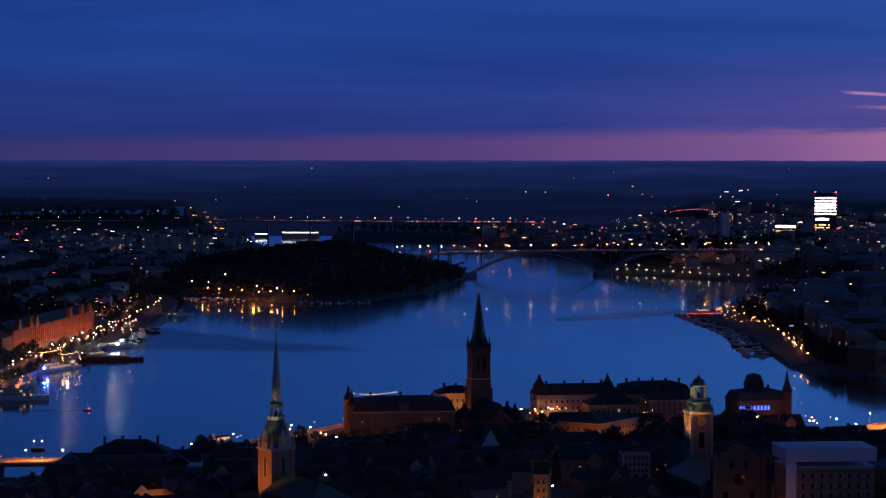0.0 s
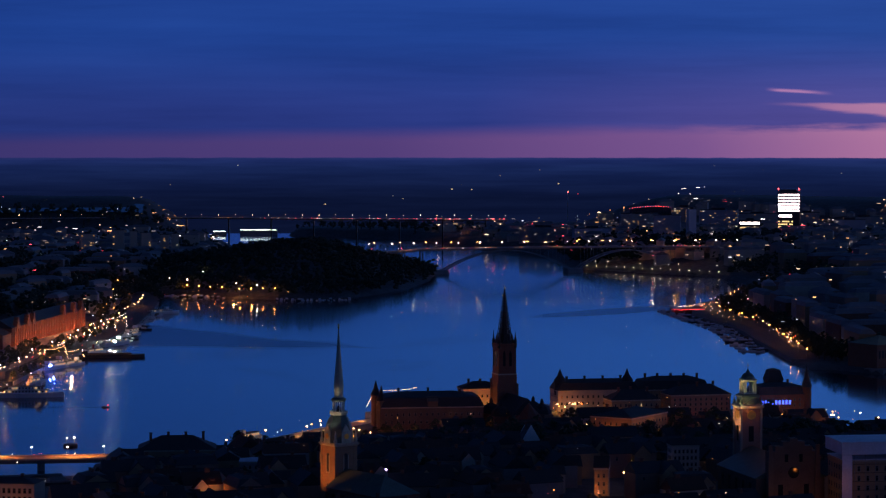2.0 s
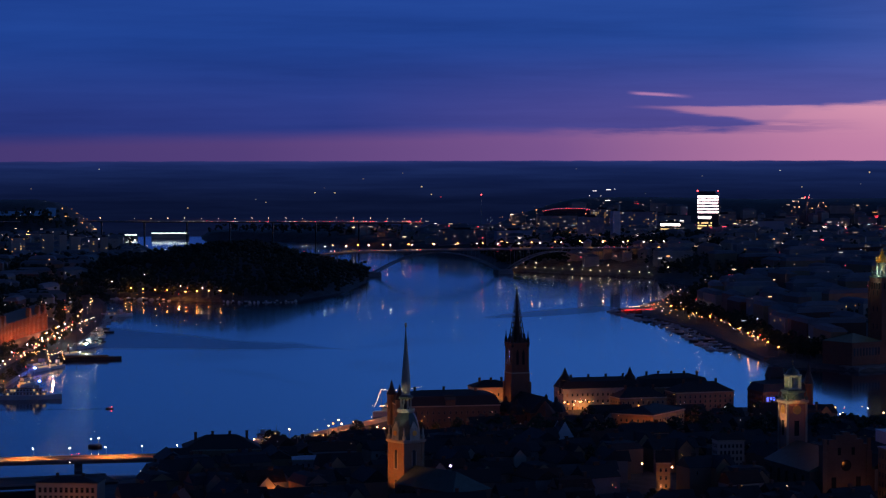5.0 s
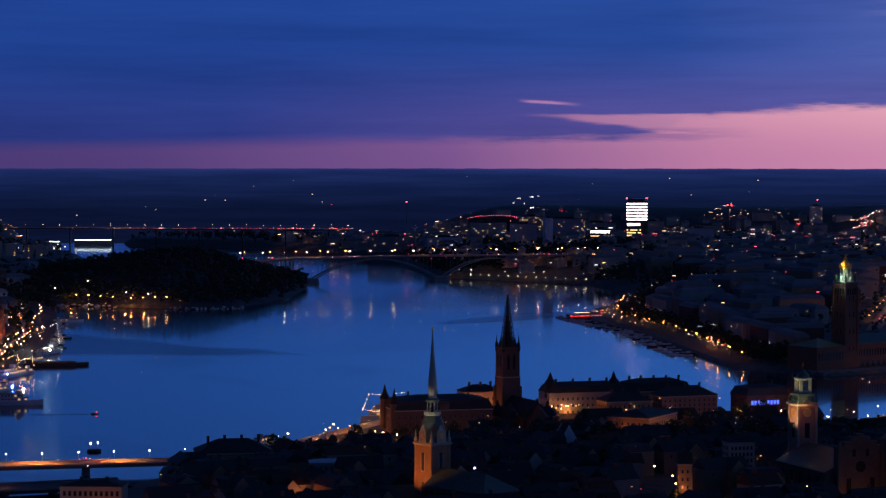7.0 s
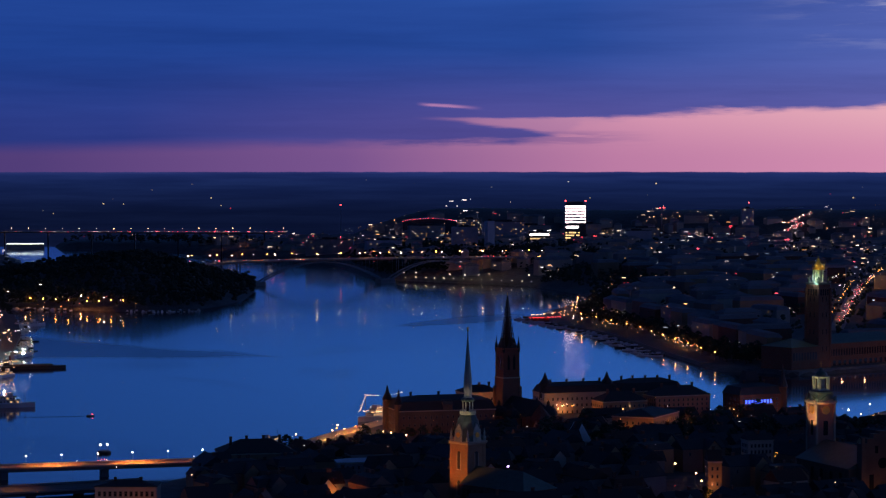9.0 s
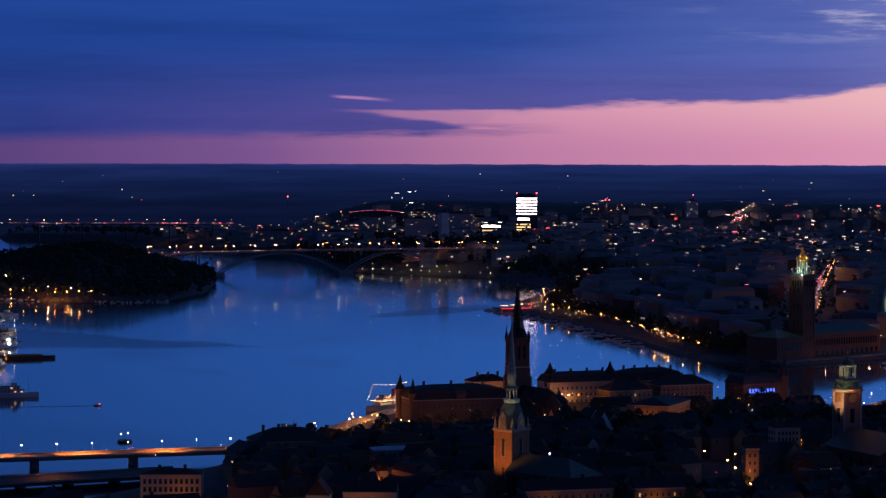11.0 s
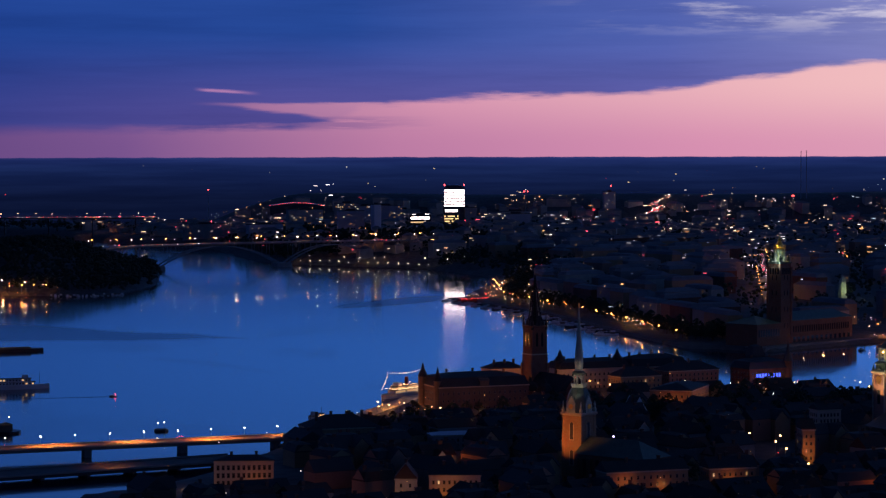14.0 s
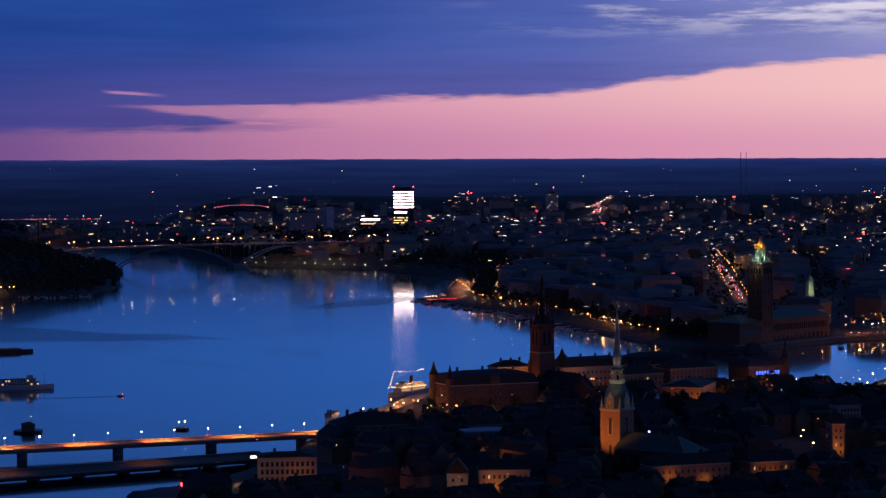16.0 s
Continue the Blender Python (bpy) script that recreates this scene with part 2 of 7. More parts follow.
M["leaf"] = mat("dark_foliage", (.042, .060, .038), .9, vary=.5, size=9, fine=1.2, tint=.8, bump=.4)
M["bark"] = mat("bark", (.09, .07, .05), .9, vary=.4, size=1, fine=.15)
M["white"] = mat("white_ship_paint", (.72, .72, .70), .4, vary=.12, size=5, fine=.5)
M["hull"] = mat("black_hull_paint", (.03, .03, .035), .4, vary=.3, size=5, fine=.5)
M["hull_red"] = mat("red_hull_paint", (.30, .04, .035), .4, vary=.2, size=5, fine=.5)
M["wood"] = mat("weathered_planks", (.16, .11, .07), .8, vary=.35, size=3, fine=.25)
M["glass"] = mat("dark_window_glass", (.02, .024, .03), .08, vary=.1, bump=0)
M["frame"] = mat("window_paint", (.22, .20, .18), .6, vary=.1)
M["cladding"] = mat("pale_cladding", (.33, .33, .38), .6, vary=.15, size=12, fine=2, tint=.4)
M["pale_concrete"] = mat("pale_concrete", (.62, .60, .64), .8, vary=.12, size=10, fine=1)
M["curtain"] = mat("dark_curtain_wall", (.035, .04, .05), .25, .2, vary=.3, size=10, fine=2)
M["gold"] = mat("gilded_copper", (.75, .48, .12), .3, .9, vary=.2, size=1.5, fine=.3)
M["tarp"] = mat("pale_tarpaulin", (.66, .66, .74), .55, vary=.15, size=7, fine=1)
M["car"] = mat("car_paint", (.12, .12, .13), .3, .3, vary=.2, tint=.8)
WARM, AMBER, WHITE = (1, .50, .23), (1, .31, .06), (1, .80, .70)
RED, BLUE, COOL = (1, .06, .07), (.05, .10, 1), (.75, .9, 1)
M["lamp_warm"] = glow("warm_lamp_glass", WARM, 13)
M["lamp_amber"] = glow("sodium_lamp_glass", AMBER, 30)
M["lamp_white"] = glow("white_lamp_glass", WHITE, 24)
M["lamp_cool"] = glow("cool_lamp_glass", COOL, 10)
M["lamp_far"] = glow("bright_lamp_glass", (1, .68, .46), 42)
M["lamp_avenue"] = glow("orange_lamp_glass", (1, .36, .08), 7)
M["lamp_shore"] = glow("yellow_lamp_glass", (1, .80, .46), 14)
M["string_warm"] = glow("warm_string_bulb", (1, .50, .22), 11)
M["string_white"] = glow("white_string_bulb", (1, .84, .78), 10)
M["small_warm"] = glow("small_warm_lamp", WARM, 12, True, True)
M["small_amber"] = glow("small_sodium_lamp", (1, .33, .06), 14, True, True)
M["small_white"] = glow("small_white_lamp", (1, .84, .76), 12, True, True)
M["small_red"] = glow("small_red_lamp", RED, 10, True, True)
M["small_cool"] = glow("small_cool_lamp", COOL, 7, True, True)
M["flood_blue"] = glow("blue_floodlight_glass", (.03, .08, 1), 4000)
M["flood_cool"] = glow("cool_floodlight_glass", (.7, 1, .95), 900)
M["lamp_red"] = glow("red_lamp_glass", RED, 7)
M["lamp_violet"] = glow("violet_lamp_glass", (.62, .40, 1), 5)
M["lamp_blue"] = glow("blue_sign_light", (.05, .11, 1), 3.2)
M["bulb_warm"] = glow("far_warm_light", (1, .66, .46), 3.0, False, True)
M["bulb_amber"] = glow("far_amber_light", (1, .42, .17), 3.4, False, True)
M["bulb_white"] = glow("far_white_light", (1, .82, .86), 3.0, False, True)
M["bulb_red"] = glow("far_red_light", (1, .07, .12), 5, False, True)
M["bulb_cool"] = glow("far_cool_light", (.65, .8, 1), 2.2, False, True)
M["lit"] = glow("lit_window_warm", (1, .62, .28), .9, False)
M["lit_dim"] = glow("lit_window_dim", (1, .50, .18), .4, False)
M["lit_white"] = glow("lit_window_white", (1, .88, .75), 1.0, False)
M["lit_pink"] = glow("lit_office_floor", (1, .78, .80), 7)
M["lit_pier"] = glow("lit_pier_front", (.85, 1, .98), 4)
M["lit_kiosk"] = glow("lit_kiosk_front", (1, .88, .8), 1.6)
M["lit_office"] = glow("lit_office_window", (1, .62, .26), 1.7)


def water_mat():
    """Two lobes: still water that mirrors, and wind ripple that smears; long lanes hold more of the still kind."""
    m = bpy.data.materials.new("evening_water")
    m.use_nodes = True
    n, l = m.node_tree.nodes, m.node_tree.links
    tc = n.new("ShaderNodeTexCoord")
    mp = n.new("ShaderNodeMapping")
    mp.inputs["Scale"].default_value = (0.0042, 0.0024, 1)
    mp.inputs["Rotation"].default_value = (0, 0, 0.25)
    l.new(tc.outputs["Object"], mp.inputs[0])
    lanes = n.new("ShaderNodeTexNoise")
    lanes.inputs["Scale"].default_value = 1.5
    lanes.inputs["Detail"].default_value = 5
    lanes.inputs["Distortion"].default_value = 0.6
    l.new(mp.outputs[0], lanes.inputs["Vector"])
    mr = n.new("ShaderNodeMapRange")
    mr.inputs[1].default_value, mr.inputs[2].default_value = .56, .62
    mr.inputs[3].default_value, mr.inputs[4].default_value = .40, .74
    l.new(lanes.outputs["Fac"], mr.inputs[0])
    # two rougher patches with a purple sky reflection painted in, and calm ones
    sep = n.new("ShaderNodeSeparateXYZ")
    l.new(tc.outputs["Object"], sep.inputs[0])

    def calc(op, a, c=None, d=None):
        q = n.new("ShaderNodeMath")
        q.operation = op
        for i, v in enumerate((a, c, d)):
            if isinstance(v, (int, float)):
                q.inputs[i].default_value = v
            elif v is not None:
                l.new(v, q.inputs[i])
        return q.outputs[0]

    wob = calc("MULTIPLY_ADD", lanes.outputs["Fac"], 70.0, -35.0)
    sx, sy = calc("ADD", sep.outputs[0], wob), calc("ADD", sep.outputs[1], wob)
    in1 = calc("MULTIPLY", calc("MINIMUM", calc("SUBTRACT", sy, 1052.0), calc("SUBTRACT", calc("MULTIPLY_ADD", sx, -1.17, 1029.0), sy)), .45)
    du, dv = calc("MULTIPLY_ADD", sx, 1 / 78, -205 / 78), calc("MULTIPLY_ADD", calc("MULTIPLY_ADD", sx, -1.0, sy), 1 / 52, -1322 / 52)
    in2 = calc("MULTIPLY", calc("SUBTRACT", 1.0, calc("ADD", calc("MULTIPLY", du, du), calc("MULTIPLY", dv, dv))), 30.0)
    sky_sheen = n.new("ShaderNodeMapRange")
    sky_sheen.inputs[1].default_value, sky_sheen.inputs[2].default_value = -4, 10
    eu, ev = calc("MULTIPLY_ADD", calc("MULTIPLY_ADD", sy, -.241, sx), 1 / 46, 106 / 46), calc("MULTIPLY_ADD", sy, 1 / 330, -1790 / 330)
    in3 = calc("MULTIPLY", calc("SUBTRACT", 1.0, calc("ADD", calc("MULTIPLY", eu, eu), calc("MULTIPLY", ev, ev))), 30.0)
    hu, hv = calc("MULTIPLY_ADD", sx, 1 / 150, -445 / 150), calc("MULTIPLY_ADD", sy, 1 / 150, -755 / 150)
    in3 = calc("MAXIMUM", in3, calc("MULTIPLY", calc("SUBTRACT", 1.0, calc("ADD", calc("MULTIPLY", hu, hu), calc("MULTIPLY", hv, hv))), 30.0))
    sky_sheen.inputs[3].default_value, sky_sheen.inputs[4].default_value = 0.0, .50
    l.new(calc("MAXIMUM", in1, in2), sky_sheen.inputs[0])
    still = n.new("ShaderNodeMapRange")
    still.inputs[1].default_value, still.inputs[2].default_value = -12, 22
    still.inputs[3].default_value, still.inputs[4].default_value = 1.0, .03
    l.new(in3, still.inputs[0])
    outer = n.new("ShaderNodeMapRange")
    outer.interpolation_type = "SMOOTHSTEP"
    outer.inputs[1].default_value, outer.inputs[2].default_value = 1250, 1800
    outer.inputs[3].default_value, outer.inputs[4].default_value = 0.0, .62
    l.new(sep.outputs[1], outer.inputs[0])
    lee = n.new("ShaderNodeMapRange")
    lee.inputs[1].default_value, lee.inputs[2].default_value = 2020, 2260
    lee.inputs[3].default_value, lee.inputs[4].default_value = 1.0, .42
    l.new(sy, lee.inputs[0])
    windy = calc("MULTIPLY", calc("MULTIPLY", calc("MAXIMUM", mr.outputs[0], outer.outputs[0]), still.outputs[0]), lee.outputs[0])
    rip = n.new("ShaderNodeTexNoise")
    rip.inputs["Scale"].default_value = 0.22
    rip.inputs["Detail"].default_value = 3
    l.new(tc.outputs["Object"], rip.inputs["Vector"])
    bp = n.new("ShaderNodeBump")
    bp.inputs["Strength"].default_value = 0.08
    bp.inputs["Distance"].default_value = 0.10
    l.new(rip.outputs["Fac"], bp.inputs["Height"])
    b = n["Principled BSDF"]
    b2 = n.new("ShaderNodeBsdfPrincipled")
    for q, r in ((b, .065), (b2, .15)):
        q.inputs["Base Color"].default_value = (.005, .016, .040, 1)
        q.inputs["IOR"].default_value = 1.333
        q.inputs["Roughness"].default_value = r
        l.new(bp.outputs[0], q.inputs["Normal"])
    mix = n.new("ShaderNodeMixShader")
    l.new(windy, mix.inputs[0])
    l.new(b.outputs[0], mix.inputs[1])
    l.new(b2.outputs[0], mix.inputs[2])
    # purple base colour stands in for mirrored sky on the two rougher patches
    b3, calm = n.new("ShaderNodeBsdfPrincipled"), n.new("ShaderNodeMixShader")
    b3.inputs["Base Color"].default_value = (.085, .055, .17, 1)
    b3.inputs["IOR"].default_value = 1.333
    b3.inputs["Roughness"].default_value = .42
    l.new(sky_sheen.outputs[0], calm.inputs[0])
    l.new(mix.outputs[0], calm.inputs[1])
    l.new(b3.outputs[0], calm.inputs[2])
    l.new(calm.outputs[0], n["Material Output"].inputs[0])
    return m


M["water"] = water_mat()

# ---------------------------------------------------------------- building blocks


class Mesh:
    """Collects vertices and faces for one mesh."""

    def __init__(self):
        self.v, self.f = [], []

    def add(self, vs, fs):
        o = len(self.v)
        self.v += [tuple(p) for p in vs]
        self.f += [tuple(i + o for i in q) for q in fs]
        return self

    def box(self, x0, x1, y0, y1, z0, z1):
        return self.add([(x0, y0, z0), (x1, y0, z0), (x1, y1, z0), (x0, y1, z0), (x0, y0, z1), (x1, y0, z1), (x1, y1, z1), (x0, y1, z1)],
                        [(3, 2, 1, 0), (4, 5, 6, 7), (0, 1, 5, 4), (1, 2, 6, 5), (2, 3, 7, 6), (3, 0, 4, 7)])

    def rings(self, n, prof, cx=0.0, cy=0.0, turn=0.0, cap=True):
        """A body of n sides through rings (radius, height); radius measured to the corners."""
        vs, fs = [], []
        for r, z in prof:
            for k in range(n):
                a = turn + 2 * math.pi * k / n
                vs.append((cx + r * math.cos(a), cy + r * math.sin(a), z))
        for j in range(len(prof) - 1):
            for k in range(n):
                a, b = j * n + k, j * n + (k + 1) % n
                fs.append((a, b, b + n, a + n))
        if cap:
            fs.append(tuple(range(n - 1, -1, -1)))
            fs.append(tuple(range((len(prof) - 1) * n, len(prof) * n)))
        return self.add(vs, fs)

    def square(self, prof, cx=0.0, cy=0.0):
        """A square body through rings (half width, height)."""
        return self.rings(4, [(r * math.sqrt(2), z) for r, z in prof], cx, cy, math.pi / 4)

    def tube(self, p, q, r, n=5, r2=None):
        p, q = Vector(p), Vector(q)
        r2 = r if r2 is None else r2
        d = (q - p).normalized()
        s = d.cross(Vector((0, 0, 1)) if abs(d.z) < 0.9 else Vector((1, 0, 0))).normalized()
        u = d.cross(s)
        vs = []
        for c, rr in ((p, r), (q, r2)):
            for k in range(n):
                a = 2 * math.pi * k / n
                vs.append(c + s * (rr * math.cos(a)) + u * (rr * math.sin(a)))
        fs = [(k, (k + 1) % n, n + (k + 1) % n, n + k) for k in range(n)]
        fs += [tuple(range(n - 1, -1, -1)), tuple(range(n, 2 * n))]
        return self.add(vs, fs)

    def gable(self, x0, x1, y0, y1, z0, z1, over=0.4, thick=0.25):
        """A saddle roof with its ridge along x."""
        x0, x1, y0, y1, ym = x0 - over, x1 + over, y0 - over, y1 + over, (y0 + y1) / 2
        return self.add([(x0, y0, z0), (x1, y0, z0), (x1, y1, z0), (x0, y1, z0), (x0, y0, z0 + thick), (x1, y0, z0 + thick),
                         (x1, y1, z0 + thick), (x0, y1, z0 + thick), (x0, ym, z1), (x1, ym, z1)],
                        [(3, 2, 1, 0), (0, 1, 5, 4), (2, 3, 7, 6), (4, 5, 9, 8), (6, 7, 8, 9), (1, 2, 6, 9, 5), (3, 0, 4, 8, 7)])

    def hip(self, x0, x1, y0, y1, z0, z1, over=0.4, run=None):
        x0, x1, y0, y1, ym = x0 - over, x1 + over, y0 - over, y1 + over, (y0 + y1) / 2
        run = (y1 - y0) / 2 if run is None else run
        t = 0.25
        return self.add([(x0, y0, z0), (x1, y0, z0), (x1, y1, z0), (x0, y1, z0), (x0, y0, z0 + t), (x1, y0, z0 + t), (x1, y1, z0 + t),
                         (x0, y1, z0 + t), (x0 + run, ym, z1), (x1 - run, ym, z1)],
                        [(3, 2, 1, 0), (0, 1, 5, 4), (1, 2, 6, 5), (2, 3, 7, 6), (3, 0, 4, 7), (4, 5, 9, 8), (6, 7, 8, 9), (5, 6, 9), (7, 4, 8)])

    def mansard(self, x0, x1, y0, y1, z0, z1, z2, step=2.0):
        """A steep lower slope and a flatter hipped top."""
        self.add([(x0 - .4, y0 - .4, z0), (x1 + .4, y0 - .4, z0), (x1 + .4, y1 + .4, z0), (x0 - .4, y1 + .4, z0),
                  (x0 + step, y0 + step, z1), (x1 - step, y0 + step, z1), (x1 - step, y1 - step, z1), (x0 + step, y1 - step, z1)],
                 [(3, 2, 1, 0), (0, 1, 5, 4), (1, 2, 6, 5), (2, 3, 7, 6), (3, 0, 4, 7)])
        return self.hip(x0 + step, x1 - step, y0 + step, y1 - step, z1, z2, 0.0)

    def sweep(self, secs, close=True):
        """Joins a row of equal cross-sections into one body."""
        n = len(secs[0])
        vs = [p for q in secs for p in q]
        fs = []
        for j in range(len(secs) - 1):
            for k in range(n if close else n - 1):
                a, b = j * n + k, j * n + (k + 1) % n
                fs.append((a, b, b + n, a + n))
        if close:
            fs += [tuple(range(n - 1, -1, -1)), tuple(range((len(secs) - 1) * n, len(secs) * n))]
        return self.add(vs, fs)

    def ball(self, x, y, z, r):
        """An eight-faced bulb."""
        return self.add([(x + r, y, z), (x - r, y, z), (x, y + r, z), (x, y - r, z), (x, y, z + r), (x, y, z - r)],
                        [(0, 2, 4), (2, 1, 4), (1, 3, 4), (3, 0, 4), (2, 0, 5), (1, 2, 5), (3, 1, 5), (0, 3, 5)])

    def clump(self, x, y, z, r, rng, flat=0.8):
        """A ragged leaf clump of twenty faces."""
        vs = []
        for a in ICO:
            k = r * rng.uniform(0.65, 1.25)
            vs.append((x + a[0] * k, y + a[1] * k, z + a[2] * k * flat))
        return self.add(vs, ICO_F)

    def leaf(self, x, y, z, s, rng):
        d = Vector((rng.gauss(0, 1), rng.gauss(0, 1), rng.gauss(0, 1))).normalized() * s
        e = d.orthogonal().normalized() * s * rng.uniform(.5, 1)
        p = Vector((x, y, z))
        return self.add([p - d, p + e, p + d, p - e], [(0, 1, 2, 3)])

    def data(self, name, *mats):
        me = bpy.data.meshes.new(name)
        me.from_pydata(self.v, [], self.f)
        for q in mats:
            me.materials.append(M[q] if isinstance(q, str) else q)
        me.update()
        return me


_g = (1 + 5 ** 0.5) / 2
ICO = [Vector(p).normalized() for p in ((-1, _g, 0), (1, _g, 0), (-1, -_g, 0), (1, -_g, 0), (0, -1, _g), (0, 1, _g), (0, -1, -_g),
                                        (0, 1, -_g), (_g, 0, -1), (_g, 0, 1), (-_g, 0, -1), (-_g, 0, 1))]
ICO_F = [(0, 11, 5), (0, 5, 1), (0, 1, 7), (0, 7, 10), (0, 10, 11), (1, 5, 9), (5, 11, 4), (11, 10, 2), (10, 7, 6), (7, 1, 8),
         (3, 9, 4), (3, 4, 2), (3, 2, 6), (3, 6, 8), (3, 8, 9), (4, 9, 5), (2, 4, 11), (6, 2, 10), (8, 6, 7), (9, 8, 1)]


def thing(name, label, category, x=0.0, y=0.0, z=0.0, rz=0.0, group="", kind=""):
    ob = new(name)
    ob.empty_display_size = 0.5
    ob.matrix_basis = pose(x, y, z, 0, 0, rz)
    return tagged(ob, label, category, group, kind)


def part(name, mesh, material, parent, label="", at=None):
    """Links one mesh under a thing or a part. mesh: a Mesh, or mesh data that several parts share."""
    me = mesh.data(name, material) if isinstance(mesh, Mesh) else mesh
    ob = new(name, me)
    ob.parent = parent
    if at is not None:
        ob.matrix_basis = at
    return tagged(ob, label)


def solo(name, mesh, material, label, category="", kind="", group="", at=None):
    """A thing that is one mesh."""
    ob = new(name, mesh.data(name, material) if isinstance(mesh, Mesh) else mesh)
    if at is not None:
        ob.matrix_basis = at
    return tagged(ob, label, category, group, kind)


def lamp(name, x, y, z, watts, col, radius=0.4):
    d = bpy.data.lights.new(name, "POINT")
    d.energy, d.color, d.shadow_soft_size = watts * 3, col, radius
    ob = new(name, d)
    ob.location = (x, y, z)
    return ob


def spot(name, eye, target, watts, col, degrees=60.0, radius=0.4):
    d = bpy.data.lights.new(name, "SPOT")
    d.energy, d.color, d.shadow_soft_size = watts, col, radius
    d.spot_size, d.spot_blend = radians(degrees), 0.6
    ob = new(name, d)
    ob.matrix_basis = look(eye, target)
    return ob


def downlight(name, x, y, z, watts, col):
    """A shaded road lamp: light on the roadway alone."""
    return spot(name, (x, y, z), (x, y, z - 10), watts, col, 140.0, 0.4)


# windows: a raised frame with a cross bar round a set-back pane, facing -y
def window_data(name, w, h, pane):
    m = Mesh()
    t = 0.12 * min(w, h) + .03
    m.box(-w / 2, -w / 2 + t, -.10, .05, 0, h).box(w / 2 - t, w / 2, -.10, .05, 0, h)
    m.box(-w / 2 + t, w / 2 - t, -.10, .05, 0, t).box(-w / 2 + t, w / 2 - t, -.10, .05, h - t, h)
    m.box(-w / 2 + t, w / 2 - t, -.07, .05, h * .6, h * .6 + t * .6)
    k = len(m.f)
    m.add([(-w / 2 + t, -.03, t), (w / 2 - t, -.03, t), (w / 2 - t, -.03, h - t), (-w / 2 + t, -.03, h - t)], [(0, 1, 2, 3)])
    me = m.data(name, "frame", pane)
    me.polygons[k].material_index = 1
    return me


WIN = {(p, s): window_data("window", *s, p) for p in ("glass", "lit", "lit_dim", "lit_white") for s in ((1.2, 1.9), (1.6, 2.6), (2.4, 2.0))}


def window_row(parent, x0, x1, n, y, z, size, rng, lit=0.0, face=0.0, pane=("lit", "lit_dim")):
    """n windows from x0 to x1 on a wall at y, or on the wall turned by `face` degrees."""
    for k in range(n):
        x = x0 + (x1 - x0) * (k + .5) / n
        p = rng.choice(pane) if rng.random() < lit else "glass"
        part("window", WIN[p, size], None, parent, at=pose(0, 0, 0, 0, 0, face) @ pose(x, y, z))


# ---------------------------------------------------------------- shape of the land
LAKE = [(-620, -500), (-330, -460), (-262, -300), (-246, 40), (-205, 70), (-168, 120), (-120, 215), (-84, 292), (-34, 396), (-18, 425), (4, 470), (52, 515), (110, 548),
        (190, 545), (262, 505), (285, 470), (296, 425), (335, 425), (420, 470), (540, 560), (640, 660), (640, 800), (575, 888), (503, 870), (378, 794), (345, 838), (325, 842), (321, 906),
        (318, 1000), (316, 1090), (313, 1246), (301, 1340), (286, 1440), (300, 1590), (358, 1748), (417, 1927), (417, 2030), (402, 2140), (384, 2222),
        (345, 2268), (300, 2318), (258, 2376), (206, 2418), (192, 2520), (176, 2960), (100, 3090), (50, 3215), (-18, 3435), (-87, 3560), (-190, 3625), (-285, 3680), (-320, 4300), (-560, 4300), (-455, 3570), (-470, 3440),
        (-352, 3200), (-330, 3070), (-300, 2700), (-200, 2560), (-60, 2440), (14, 2336), (6, 2122), (-18, 1933), (-53, 1817), (-81, 1751), (-111, 1718), (-163, 1726),
        (-224, 1755), (-286, 1800), (-330, 1860), (-300, 1762), (-284, 1640), (-272, 1490), (-262, 1300), (-262, 1060), (-272, 890), (-276, 740), (-285, 600), (-330, 350), (-430, 0), (-620, -200)]
HEART = (-140.0, -1200.0)
EYE_Z = 178.0


def shore(x, y):
    """Distance to the shore, positive on land. x, y: arrays."""
    x, y = np.asarray(x, float), np.asarray(y, float)
    d = np.full(x.shape, 1e9)
    inside = np.zeros(x.shape, bool)
    for (ax, ay), (bx, by) in zip(LAKE, LAKE[1:] + LAKE[:1]):
        ex, ey = bx - ax, by - ay
        t = np.clip(((x - ax) * ex + (y - ay) * ey) / (ex * ex + ey * ey), 0, 1)
        d = np.minimum(d, np.hypot(x - ax - t * ex, y - ay - t * ey))
        if ay != by:
            c = ((ay > y) != (by > y)) & (x < ex * (y - ay) / ey + ax)
            inside ^= c
    return np.where(inside, -d, d)


def bump(x, y, cx, cy, rx, ry, h):
    return h * np.exp(-((x - cx) / rx) ** 2 - ((y - cy) / ry) ** 2)


RIM0, RIM1 = 4640.0, 4900.0
RIM_TOP = 74.0


